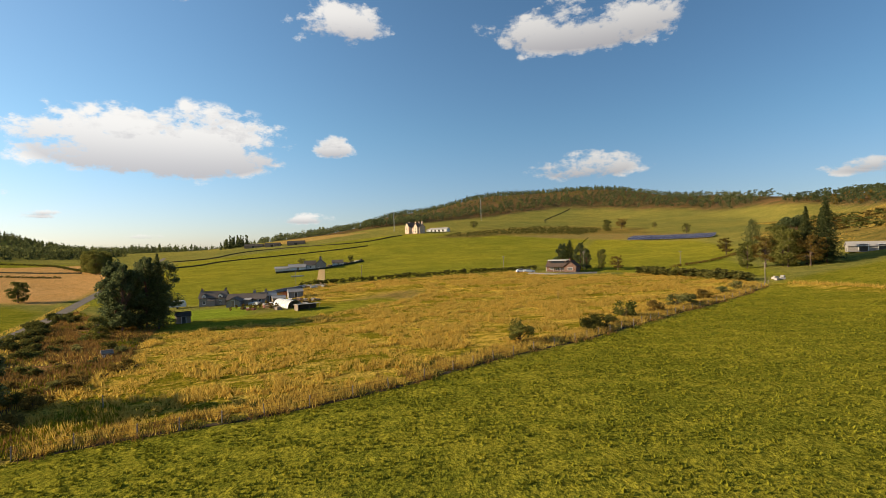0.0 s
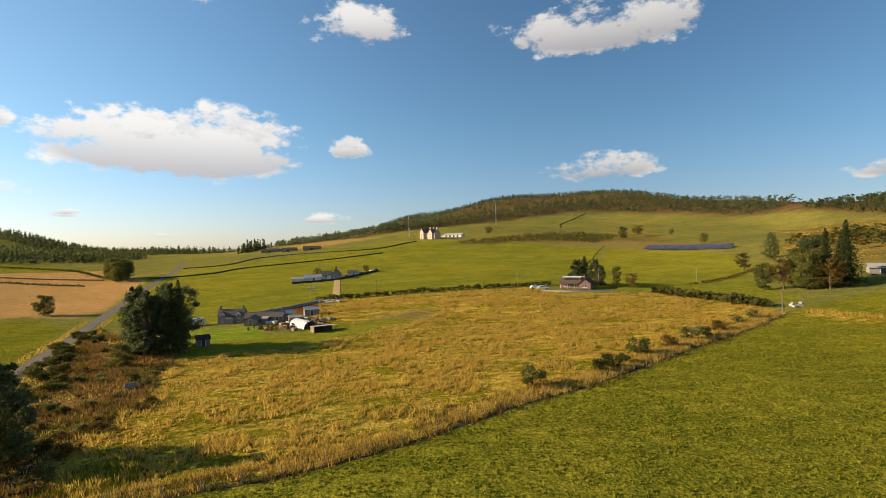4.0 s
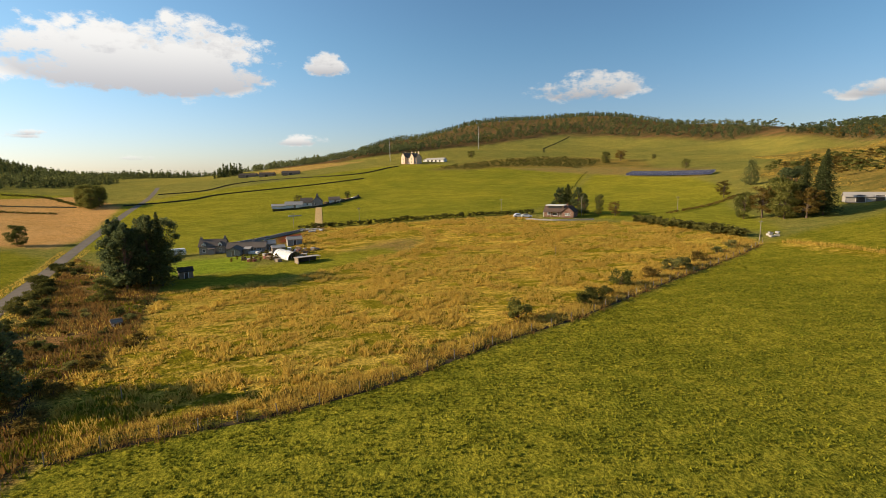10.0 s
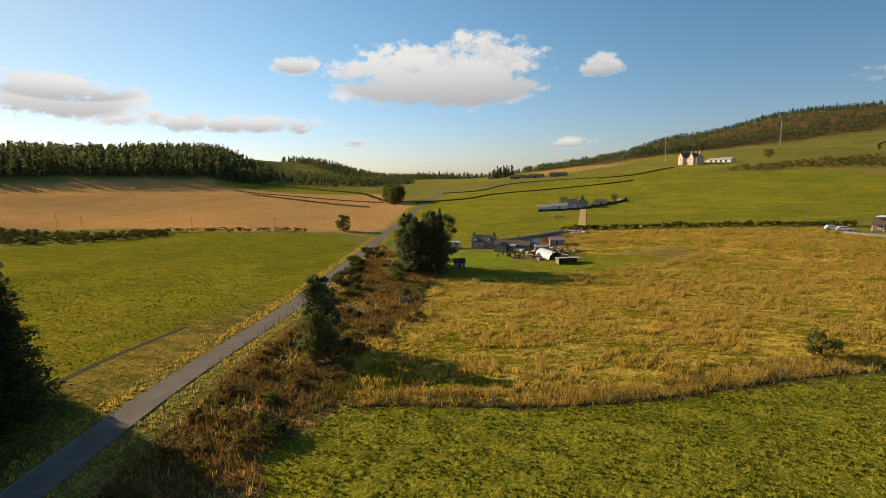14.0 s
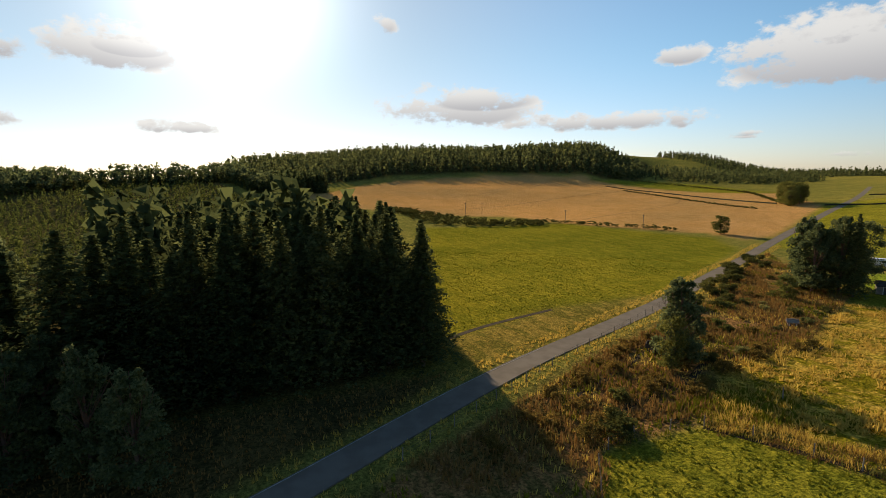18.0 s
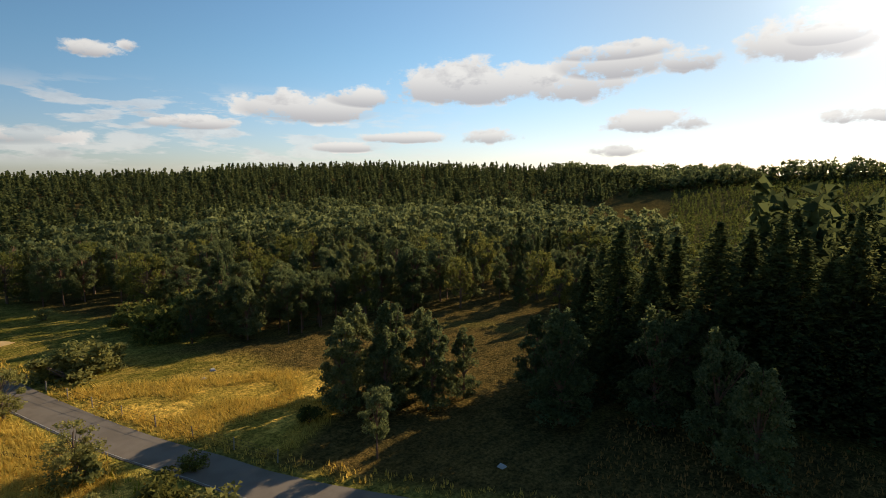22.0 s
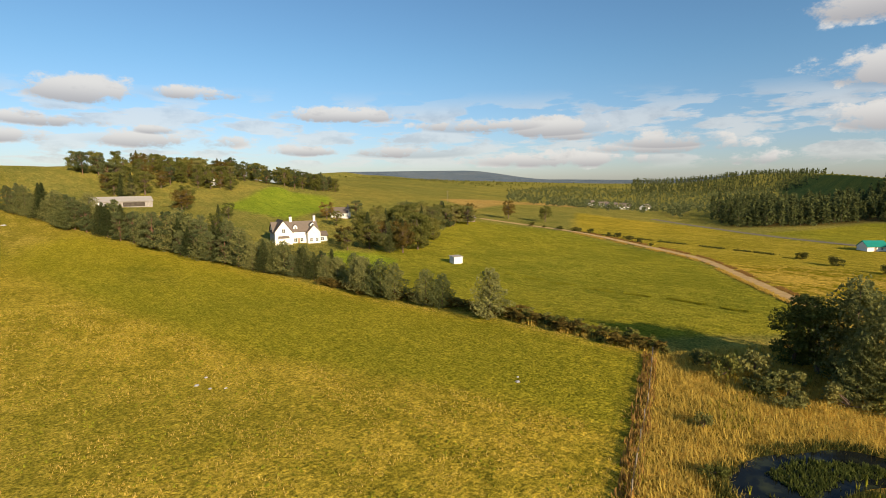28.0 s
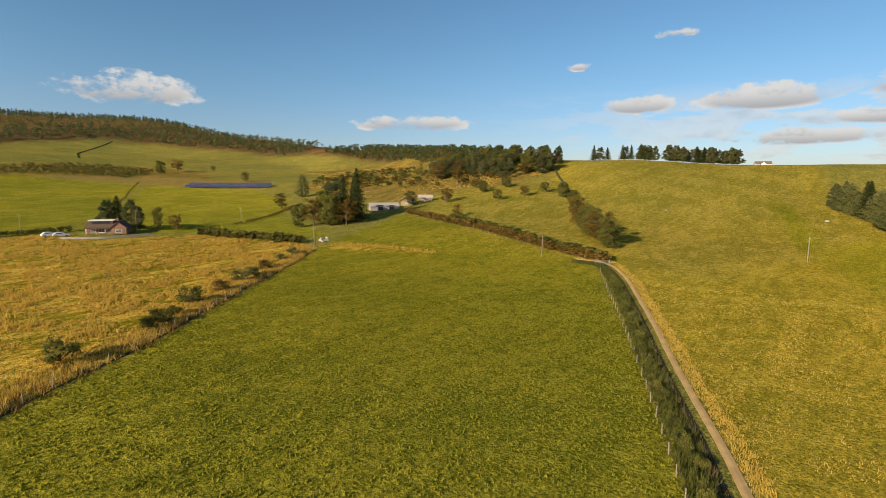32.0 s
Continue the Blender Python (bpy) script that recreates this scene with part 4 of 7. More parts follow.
far_wood("hilltop_belt", scatter([(-66, 714), (4, 768), (54, 825), (90, 858), (187, 902), (267, 914), (334, 877), (374, 808), (419, 760), (444, 645), (520, 680), (480, 860), (400, 980), (260, 1010), (120, 960), (0, 860), (-80, 790)], 10.0, 11, 0.5, 0.75), 10.5, "pine", "dense mixed wood along the upper edge of the hill pastures", 0.8, 100)
far_wood("hilltop_wood", scatter([(0, 870), (120, 970), (260, 1020), (400, 990), (490, 870), (560, 700), (700, 650), (820, 1000), (420, 1350), (-100, 1420), (-350, 1300), (-208, 800), (-80, 800)], 15.0, 103, 0.5, 0.55), 9.0, "pine", "scattered pines on the heathery hilltop", 0.85, 90)
far_wood("summit_trees", scatter([(-300, 1180), (-80, 1130), (150, 1180), (330, 1200), (520, 1110), (700, 960), (760, 1010), (560, 1180), (340, 1270), (140, 1250), (-90, 1200), (-310, 1240)], 9.5, 104, 0.5, 0.85), 10.5, "spruce", "dark line of conifers along the hilltop", 1.3, 46)
far_wood("hilltop_birch", scatter([(-40, 750), (60, 835), (190, 910), (280, 920), (345, 880), (430, 770), (480, 700), (600, 800), (500, 1000), (300, 1150), (0, 1050)], 15.0, 12, 0.5, 0.5), 7.0, "leaf", "olive birch and oak scrub on the hill", 0.85, 90)
far_wood("moor_edge_wood", scatter([(448, 600), (440, 514), (386, 386), (332, 302), (345, 228), (440, 200), (600, 300), (600, 600)], 8.0, 13, 0.5, 0.85), 9.0, "pine", "pine wood along the ridge above rough pasture", 0.9, 100)
far_wood("moor_edge_birch", scatter([(450, 560), (436, 508), (382, 380), (322, 290), (350, 270), (410, 370), (470, 520)], 9.0, 105, 0.5, 0.5), 7.5, "autumn", "russet birches along the edge of the pine wood", 0.9, 90)
far_wood("ridge_birch", scatter([(262, 190), (330, 190), (400, 300), (385, 380), (330, 300), (285, 265)], 8.0, 14, 0.5, 0.4), 6.0, "leaf", "birch and gorse scrub below the ridge", 0.9, 100)
far_wood("rough_scrub", scatter([(212, 175), (255, 155), (300, 260), (320, 330), (240, 320), (200, 240)], 7.0, 15, 0.5, 0.34), 3.8, "autumn", "rusty bushes on rough hillside pasture", 1.3, 60, "scrub")
far_wood("rough_scrub", scatter([(205, 200), (250, 175), (290, 260), (300, 330), (235, 330), (200, 270)], 8.0, 75, 0.5, 0.34), 4.4, "leaf", "olive bushes on rough hillside pasture", 1.3, 60, "scrub")
far_wood("gorse_bank", scatter([(28, 482), (60, 472), (84, 492), (132, 480), (150, 442), (185, 496), (215, 560), (190, 612), (140, 612), (80, 560)], 4.2, 16, 0.5, 0.5), 2.4, "gorse", "dark gorse bank across the hill pasture", 1.6, 30, "scrub")
far_wood("valley_ridge_wood", scatter([(340, -1255), (690, -1100), (1110, -1780), (1220, -1950), (595, -2220), (440, -1640)], 21.0, 106, 0.5, 0.8), 13.0, "spruce", "dark wood on the far side of the valley", 2.0, 22)
far_wood("valley_wood", scatter([(200, -285), (330, -330), (700, -700), (1000, -1200), (500, -1400), (240, -700), (110, -420), (104, -275)], 12.0, 17, 0.5, 0.6), 5.6, "pine", "mixed woodland along the valley floor", 1.3, 60)
far_wood("valley_wood_far", scatter([(500, -700), (1300, -600), (1500, -1100), (900, -1700), (500, -1500)], 24.0, 18, 0.5, 0.4), 7.0, "leaf", "distant woods across the valley", 2.0, 22)
for px_, py_ in (*zip(*scatter([(312, 56), (304, 91), (311, 93), (319, 58)], 3.1, 21, 0.5, 0.9)), *zip(*scatter([(302, 96), (297, 113), (303, 116), (309, 98)], 3.4, 24, 0.5, 0.8)), (295, 121), (294, 125), (292, 128)):
    plant("bushy" if rng.random() < 0.7 else "spruce", px_, py_, rng.uniform(7.5, 9.5), "dark conifer in a shelter belt on the crest", rng.uniform(1.3, 1.7), "crest shelter belt")
far_wood("east_hill_wood", scatter([(500, -60), (900, -200), (1000, 100), (700, 140)], 20.0, 22, 0.5, 0.6), 11.0, "spruce", "dark wood on the eastern hill", 1.4, 40)

far_wood("skyline_undergrowth", scatter([(-325, -100), (-385, -60), (-435, 92), (-455, 92), (-440, -60), (-470, -250), (-370, -200)], 5.0, 95, 0.5, 0.9), 4.5, "gorse", "dark undergrowth below the skyline trees", 1.3, 40, "scrub")

far_wood("hillside_wood", scatter([(-330, 1050), (-208, 768), (-111, 658), (-66, 714), (-34, 752), (10, 768), (35, 800), (-120, 940)], 11.0, 101, 0.5, 0.8), 10.0, "pine", "pine wood on the western shoulder of the hill", 1.1, 56)
far_wood("forest_edge", scatter(FOREST_EDGE, 6.5, 102, 0.5, 0.9), 12.0, "spruce", "dense spruce edge facing the valley fields", 0.9, 100)
for px_, py_ in zip(*scatter([(262, -30), (300, -45), (320, -90), (318, -165), (385, -165), (400, -70), (330, -12)], 8.2, 19, 0.5, 0.85)):
    kd = ("full", "leaf", "willow", "full", "autumn", "pine", "spruce")[int(rng.integers(7))] if py_ > -100 else ("pine", "full", "bushy", "leaf")[int(rng.integers(4))]
    plant(kd, px_, py_, rng.uniform(8, 12.5), {"full": "full green tree in the wood on the knoll", "leaf": "green tree in the wood on the knoll", "willow": "pale green tree in the wood on the knoll", "autumn": "russet tree in the wood on the knoll", "pine": "tall pine in the wood on the knoll", "bushy": "broad dark pine on the knoll", "spruce": "dark spruce in the wood on the knoll"}[kd], rng.uniform(1.0, 1.35), "knoll wood trees")

# conifer shelter hedge beside the white house
for i, p in enumerate(smooth_line([(241, 13), (202, -11), (177, -24), (141, -35), (121, -43.5), (110, -51)], 3.2)):
    for o in (0.0, 4.5):
        if o == 0 or i % 3:
            kd = ("cypress", "bushy", "cypress", "bushy", "spruce")[int(rng.integers(5))]
            plant(kd, p.x + rng.normal(0, 1.0), p.y - 3 - o + rng.normal(0, 1.0), (rng.uniform(7.0, 12.5) if p.x > 140 else rng.uniform(5.5, 8.5)) * (1.1 if kd == "spruce" else 1.0), {"cypress": "dense grey-green conifer in a tall shelter hedge", "spruce": "feathery dark spruce in a tall shelter hedge", "bushy": "bushy pine in a tall shelter hedge"}[kd], rng.uniform(1.05, 1.45) * (1.45 if kd == "spruce" else 1.0), "shelter hedge conifers")
for px_, py_, h in ((100, -54, 7.5), (96, -53, 8), (91, -54, 8), (87, -55, 7.5), (79, -57, 7), (75, -58, 6.5), (63, -59, 8.5)):
    plant("cypress", px_, py_, h, "rounded dark green conifer at the field edge", rng.uniform(1.0, 1.3), "field edge conifers")
# garden and farm trees east of the pond
for px_, py_, h, kd in ((146, -83, 9, "leaf"), (140, -92, 10, "spruce"), (150, -98, 9, "autumn"), (156, -90, 9, "leaf"), (160, -104, 9, "autumn"), (170, -112, 8, "leaf"), (176, -120, 9, "autumn"), (166, -122, 9, "spruce"), (180, -135, 9, "leaf"), (190, -148, 9, "spruce"), (186, -142, 9, "leaf"), (192, -158, 8, "autumn"), (185, -186, 10, "autumn"), (166, -192, 8.5, "leaf"), (207, -111, 9, "pine"), (200, -118, 8, "leaf"), (214, -100, 8, "autumn"), (196, -96, 7, "leaf"), (158, -80, 7, "autumn"), (148, -76, 7, "leaf"), (196, -48, 8, "leaf"), (206, -52, 9, "spruce"), (222, -60, 7, "leaf"), (240, -46, 10, "autumn"), (250, -50, 11, "leaf"), (306, -74, 9, "leaf"), (309, -80, 8, "autumn"), (308, -68, 9, "leaf"), (303, -84, 8, "leaf")):
    plant(kd, px_, py_, h, {"leaf": "rounded green broadleaf tree beside the fields", "autumn": "broadleaf tree turning russet beside the fields", "spruce": "dark conifer among garden trees", "pine": "Scots pine among garden trees"}[kd], rng.uniform(1.0, 1.4))
for poly, gap, sd, lo, hi, kinds in (([(140, -80), (131, -92), (150, -112), (172, -130), (186, -122), (168, -88)], 5.6, 80, 8, 12.5, ("full", "willow", "leaf", "spruce", "full", "autumn", "willow")), ([(172, -130), (178, -166), (196, -168), (206, -132), (188, -122)], 6.5, 81, 6, 9.5, ("willow", "leaf", "autumn", "bushy")), ([(232, 158), (236, 205), (285, 240), (312, 185), (290, 146), (252, 136)], 6.8, 82, 7, 11.5, ("bushy", "pine", "full", "autumn", "bushy"))):
    for px_, py_ in zip(*scatter(poly, gap, sd, 0.5, 0.85)):
        kd = kinds[int(rng.integers(len(kinds)))]
        plant(kd, px_, py_, rng.uniform(lo, hi), {"full": "full green broadleaf tree in a mixed grove", "leaf": "green broadleaf tree in a mixed grove", "autumn": "russet broadleaf tree in a mixed grove", "spruce": "dark conifer in a mixed grove", "willow": "pale green tree in a mixed grove", "bushy": "broad dark pine in a mixed grove", "pine": "tall Scots pine in a mixed grove"}[kd], rng.uniform(1.1, 1.4), "mixed grove trees")
for px_, py_, h, w in ((140, 56, 9, 1.5), (146, 61, 9.5, 1.6), (151, 66, 9, 1.5), (157, 70, 8.5, 1.4), (163, 76, 8, 1.5), (169, 79, 7, 1.5), (176, 83, 6.5, 1.5), (181, 86, 5, 1.5), (201, 101, 6, 1.6), (206, 104, 5.5, 1.6), (205, 150, 5, 1.7), (208, 154, 4, 1.6), (199, 142, 5, 1.7), (195, 138, 4.5, 1.6), (213, 138, 5, 1.6), (210, 135, 4.5, 1.7)):
    plant("autumn" if rng.random() < 0.5 else "full", px_, py_, h, "round olive-brown tree along the field wall", w * 0.85, "field wall trees")
plant("cypress", 180, 258, 13, "tall clipped wedge of hedge conifer beside farm", 0.9)
# beside the pond and the lane
for px_, py_, h, kd in ((14.6, -66.5, 11.6, "cypress"), (11, -63.5, 10.8, "cypress"), (18, -67.4, 9, "full"), (20.6, -68.4, 7.5, "full"), (14, -70, 10, "full"), (13, -61.6, 7, "cypress"), (9, -66, 8.5, "cypress"), (3.4, -70, 7.6, "full"), (0.6, -72.5, 6.6, "full"), (5.6, -72, 7, "full"), (-7.6, -60.6, 5.2, "willow"), (-3, -61, 4.6, "willow"), (3.4, -117.5, 7.4, "bushy"), (5, -119, 6.6, "pine"), (-9.4, -45.2, 4.6, "willow"), (-10, -198, 8, "pine"), (-7, -200, 9, "pine"), (22, -204, 8, "pine"), (-14, -68, 4.0, "gorse_")):
    if kd == "gorse_":
        plant("bush_willow", px_, py_, 4.0, "broad grey-green willow bush in rough grass", 1.5)
    else:
        plant(kd, px_, py_, h, {"cypress": "tall conical grey-green tree beside the pond", "full": "full leafy tree beside the reedy pond", "willow": "grey-green willow beside the pond", "pine": "small pine beside the lane", "bushy": "bushy dark pine beside the lane"}[kd], rng.uniform(0.8, 0.95) if kd == "cypress" else rng.uniform(1.1, 1.35))
for px_, py_, h, kd in ((24, -58, 3.2, "bush_leaf"), (22, -61, 3.4, "bush_willow"), (18, -60, 3.2, "bush_willow"), (13, -59, 3.0, "bush_willow"), (10, -60, 2.6, "bush_leaf"), (27, -61, 2.6, "bush_willow"), (-5, -60, 3.2, "bush_willow"), (-2, -64, 3.6, "bush_willow"), (-9, -44, 3.4, "bush_willow"), (-4, -40, 3.2, "bush_leaf"), (6, -33, 2.2, "bush_leaf"), (20, -45, 1.6, "bush_willow"), (5.5, -50, 1.5, "bush_leaf"), (-13, -31, 3.4, "bush_willow"), (20, -57, 3.0, "bush_willow"), (17, -55, 2.8, "bush_willow"), (-3, -40, 2.6, "bush_leaf"), (-8, -38, 2.4, "bush_willow"), (-6, -35, 3.0, "bush_leaf"), (-12, -36, 3.5, "bush_gorse"), (-10, -33, 2.6, "bush_gorse"), (2, -38, 2.2, "bush_leaf"), (8, -36.5, 1.6, "bush_leaf"), (4, -36, 1.5, "bush_leaf"), (16, -38, 1.4, "bush_leaf"), (-27, -40, 2.0, "bush_gorse"), (-16, -40, 1.6, "bush_leaf"), (30, -160, 2.6, "bush_gorse"), (42, -165, 3, "bush_gorse"), (24, -166, 2.6, "bush_gorse"), (18, -158, 3, "bush_gorse"), (52, -172, 2.5, "bush_gorse"), (60, -64, 2.2, "bush_autumn"), (66, -61, 2.2, "bush_gorse"), (50, -61.5, 2.4, "bush_leaf")):
    plant(kd, px_, py_, h, "rounded bush in rough grass", rng.uniform(0.9, 1.3))
# north side: lane trees, cottage clump, hedgerow bushes, hill pasture trees
for px_, py_, h, kd, w in ((-61, 113, 15, "bushy", 1.1), (-64, 116, 16, "bushy", 1.1), (-58, 117, 16, "bushy", 1.0), (-55, 116, 16.5, "spruce", 1.3), (-66, 121, 15, "bushy", 1.0), (-62, 122, 15, "bushy", 1.0), (-57, 122, 15, "pine", 1.0), (-44, 54, 11.5, "bushy", 1.15), (-46, 57, 9.5, "bushy", 1.1), (-43, 51.5, 7.5, "full", 0.8), (-142, 195, 8, "full", 1.3), (-60, 103, 5, "full", 1.3),
                           (70, 199, 9, "bushy", 1.0), (75, 196, 8.5, "full", 0.75), (80, 192, 6, "autumn", 1.3), (66, 207, 12, "spruce", 1.9), (63, 208, 11, "bushy", 1.4), (69, 203, 11, "bushy", 1.2), (123, 151, 18, "spruce", 1.35), (127, 148, 20, "spruce", 1.35), (129, 152, 17, "spruce", 1.3), (119, 156, 13, "full", 1.0), (114, 157, 11, "autumn", 1.1), (117, 151, 12, "full", 1.1), (121, 147, 10, "autumn", 1.2), (110, 160, 9, "full", 1.0), (124, 157, 16, "pine", 1.1), (147, 229, 8.5, "autumn", 1.2), (208, 528, 13, "full", 1.3), (236, 556, 13, "autumn", 1.4), (273, 555, 7, "leaf", 1.1), (213, 381, 9, "leaf", 1.1), (78, 618, 10, "leaf", 1.4), (-63, 302, 6, "leaf", 1.2), (-36, 318, 5, "leaf", 1.2),
                           (145, 60, 6.5, "autumn", 1.4), (150, 64, 6, "leaf", 1.4), (158, 70, 6, "autumn", 1.3), (165, 74, 5.5, "leaf", 1.4), (186, 88, 6, "autumn", 1.4), (195, 94, 5, "leaf", 1.4), (150, 118, 5, "autumn", 1.2), (182, 122, 5, "leaf", 1.3), (194, 116, 5, "autumn", 1.3), (205, 112, 5, "leaf", 1.3), (170, 140, 7, "autumn", 1.2), (160, 152, 7, "leaf", 1.2)):
    plant(kd, px_, py_, h, {"full": "dense rounded green tree on a field edge", "leaf": "rounded green tree on a field edge", "autumn": "russet autumn tree on a field edge", "bushy": "dense dark pine in a small clump", "spruce": "dark conifer in a small clump", "pine": "dark pine in a small clump"}[kd], w)
for px_, py_, h, kd in ((15.5, 70.5, 3.6, "bush_leaf"), (38, 88, 3.6, "bush_leaf"), (30, 79, 2.8, "bush_gorse"), (27.5, 77, 2.5, "bush_gorse"), (33, 82, 2.0, "bush_gorse"), (46, 93, 2.6, "bush_autumn"), (53, 98, 3, "bush_willow"), (57, 101, 2.6, "bush_willow"), (63, 106, 2.6, "bush_autumn"), (71, 112, 2, "bush_willow"), (77, 116, 2.6, "bush_willow")):
    plant(kd, px_, py_, h, "small rounded bush in the grassy field boundary", rng.uniform(0.9, 1.2), "field boundary bushes")


# mixed scrub in the rough strip below the lane
for px_, py_ in zip(*scatter([(-34, 30), (-40, 30), (-52, 52), (-60, 80), (-70, 108), (-90, 142), (-64, 122), (-50, 100), (-44, 76), (-42, 58), (-36, 46)], 4.6, 96, 0.5, 0.75)):
    kd = ("bush_gorse", "bush_autumn", "bush_willow", "bush_autumn", "bush_leaf")[int(rng.integers(5))]
    plant(kd, px_, py_, rng.uniform(0.8, 1.9), {"bush_gorse": "dark gorse bush in the rough strip", "bush_autumn": "russet bramble bush in the rough strip", "bush_willow": "grey-green sallow bush in the rough strip", "bush_leaf": "green bush in the rough strip"}[kd], rng.uniform(1.1, 1.8), "rough strip scrub")


def hedge_line(pts, step, h, kind, label, off=0.8):
    """A far hedge or gorse belt, too dense to count, in one mesh."""
    line = smooth_line(pts, step * 0.33)
    q = np.array([(p.x, p.y) for p in line]) + rng.normal(0, off, (len(line), 2))
    far_wood("hedge", (q[:, 0], q[:, 1]), h, kind, label, 1.05, 130, "hedge")


def bush_line(pts, step, h, kind, label, group, wide=1.2, off=0.8, skip=0.0):
    for p in smooth_line(pts, step):
        if rng.random() >= skip:
            plant(kind, p.x + rng.normal(0, off), p.y + rng.normal(0, off), h * rng.uniform(0.7, 1.3), label, wide * rng.uniform(0.8, 1.25), group)


bush_line([(-60, 74), (-68, 95), (-80, 116), (-98, 152)], 3.0, 2.3, "bush_gorse", "dark gorse bush along the lane", "roadside gorse", 1.2, 2.0)
hedge_line([(-41, 204), (-18, 206), (22, 209), (51, 209)], 2.6, 1.7249999999999999, "gorse", "low dark hedge", 0.8)
hedge_line([(150, 420), (125, 368), (95, 300), (78, 270)], 3.0, 0.45, "gorse", "thin dark hedge between hill fields", 0.4)
hedge_line([(100, 190), (125, 205), (150, 225)], 3.0, 1.0, "autumn", "brown field boundary scrub", 0.6)
hedge_line([(79, 173), (84, 147), (89, 129)], 2.2, 2.53, "gorse", "hedge beside green field", 0.8)
hedge_line([(125, 51), (128, 70), (133, 89), (140, 115), (147, 140)], 2.0, 2.1849999999999996, "autumn", "brownish hedge beside pasture", 0.5)
hedge_line([(127, 51), (131, 70), (137, 92), (144, 116)], 2.4, 2.3, "leaf", "green hedge beside pasture", 0.5)
bush_line([(113, 44), (100, 37.2), (85, 29.6), (67, 20.6), (41, 8), (28, 2.4)], 1.7, 1.2, "bush_leaf", "low broom bush beside the farm track", "track side bushes", 1.0, 0.5)
bush_line([(58, -61), (45, -61), (33, -61)], 2.0, 1.3, "bush_leaf", "low hedge bush at the field end", "field end hedge", 1.2, 0.4)
hedge_line([(110, -50), (100, -52), (70, -60), (58, -61), (33, -61)], 2.4, 1.7, "autumn", "brown hedge under conifers", 0.6)
hedge_line([(108, -52), (86, -57.5), (60, -61.5), (36, -62)], 2.4, 1.5, "leaf", "green hedge at the field end", 0.6)
bush_line([(-36, 33), (-38, 42), (-39, 50), (-44, 62), (-40, 74)], 2.6, 1.5, "bush_autumn", "brown scrub beside a ditch", "ditch scrub", 1.3, 1.8)
bush_line([(-34, 22), (-40, 28), (-45, 36), (-49, 46), (-53, 60)], 2.6, 1.3, "bush_autumn", "brown bramble scrub below the lane", "lane side scrub", 1.4, 1.6)
bush_line([(-33, 33), (-35, 35)], 1.5, 1.6, "bush_gorse", "dark green gorse at the field corner", "ditch scrub", 1.5, 0.8)
hedge_line([(-232, 150), (-205, 172), (-160, 190)], 5.0, 1.8399999999999999, "gorse", "low gorse belt along the field boundary", 1.0)
for off_ in (0, 9, 18):
    hedge_line([(-305, 108 + off_ * 0.3), (-262, 108 + off_), (-230, 112 + off_ * 1.4), (-212, 140 + off_)], 3.0, 2.0, "gorse", "low gorse belt along the field boundary", 3.0)
hedge_line([(-361, 358), (-283, 336), (-194, 297)], 3.0, 1.2, "gorse", "dark line of weeds across the stubble", 0.6)
hedge_line([(-470, 440), (-400, 470), (-310, 450), (-215, 352)], 4.0, 1.6, "gorse", "low hedge beyond the stubble", 0.8)
bush_line([(160, -176), (120, -180), (96, -168)], 4.0, 1.8, "bush_gorse", "gorse bush beside the gravel track", "gravel track gorse", 1.2, 1.5, 0.3)
for px_, py_, h in ((-196, 332, 13), (-202, 338, 15), (-208, 346, 15), (-203, 352, 14), (-197, 344, 13), (-212, 354, 14), (-206, 360, 12), (-192, 326, 10)):
    plant("full", px_, py_, h, "dense dark tree in a clump where the lane ends", 1.2, "lane end clump")
far_wood("west_forest_edge", scatter([(-454, 475), (-610, 640), (-620, 860), (-430, 820), (-380, 640)], 11.0, 92, 0.5, 0.85), 13.0, "spruce", "dark conifer wood on the valley side", 1.5, 36)
far_wood("far_farm_trees", scatter([(-240, 650), (-225, 660), (-215, 720), (-235, 720)], 6.0, 31), 13.0, "spruce", "dark trees beside a far farm", 1.2, 80, "trees")

# ---- building materials ----
def pane_material():
    m, k, b, pos, geo = material("window_glass")
    k.link(k.mix(k.noise(pos, 0.9), (0.02, 0.025, 0.03), (0.06, 0.065, 0.07)), b.inputs["Base Color"])
    b.inputs["Roughness"].default_value, b.inputs["Specular IOR Level"].default_value = 0.08, 0.6
    return m


def water_material():
    m, k, b, pos, geo = material("pond_water")
    k.link(k.mix(k.ramp(k.noise(pos, 0.5, 5.0), 0.45, 0.7), (0.008, 0.010, 0.010), (0.035, 0.04, 0.018)), b.inputs["Base Color"])
    b.inputs["Roughness"].default_value, b.inputs["Specular IOR Level"].default_value = 0.1, 0.16
    bump(k, b, k.noise(pos, 2.5, 3.0), 0.15, 0.03)
    return m


def roof_material(name, a, c, course):
    """Slates or tiles: courses run along the slope's contours."""
    m, k, b, pos, geo = material(name)
    sep = k.add("ShaderNodeSeparateXYZ")
    k.link(pos, sep.inputs[0])
    row = k.math("FRACT", k.math("MULTIPLY", sep.outputs[2], course))
    col = k.mix(k.noise(pos, 1.1, 5.0, 0.65), a, c)
    info = k.add("ShaderNodeObjectInfo")
    col = k.mix(1.0, col, k.mix(info.outputs["Random"], (0.85,) * 3, (1.12,) * 3), "MULTIPLY")
    k.link(col, b.inputs["Base Color"])
    b.inputs["Roughness"].default_value, b.inputs["Specular IOR Level"].default_value = 0.85, 0.08
    bump(k, b, k.math("ADD", row, k.noise(pos, 6.0)), 0.5, 0.03)
    return m


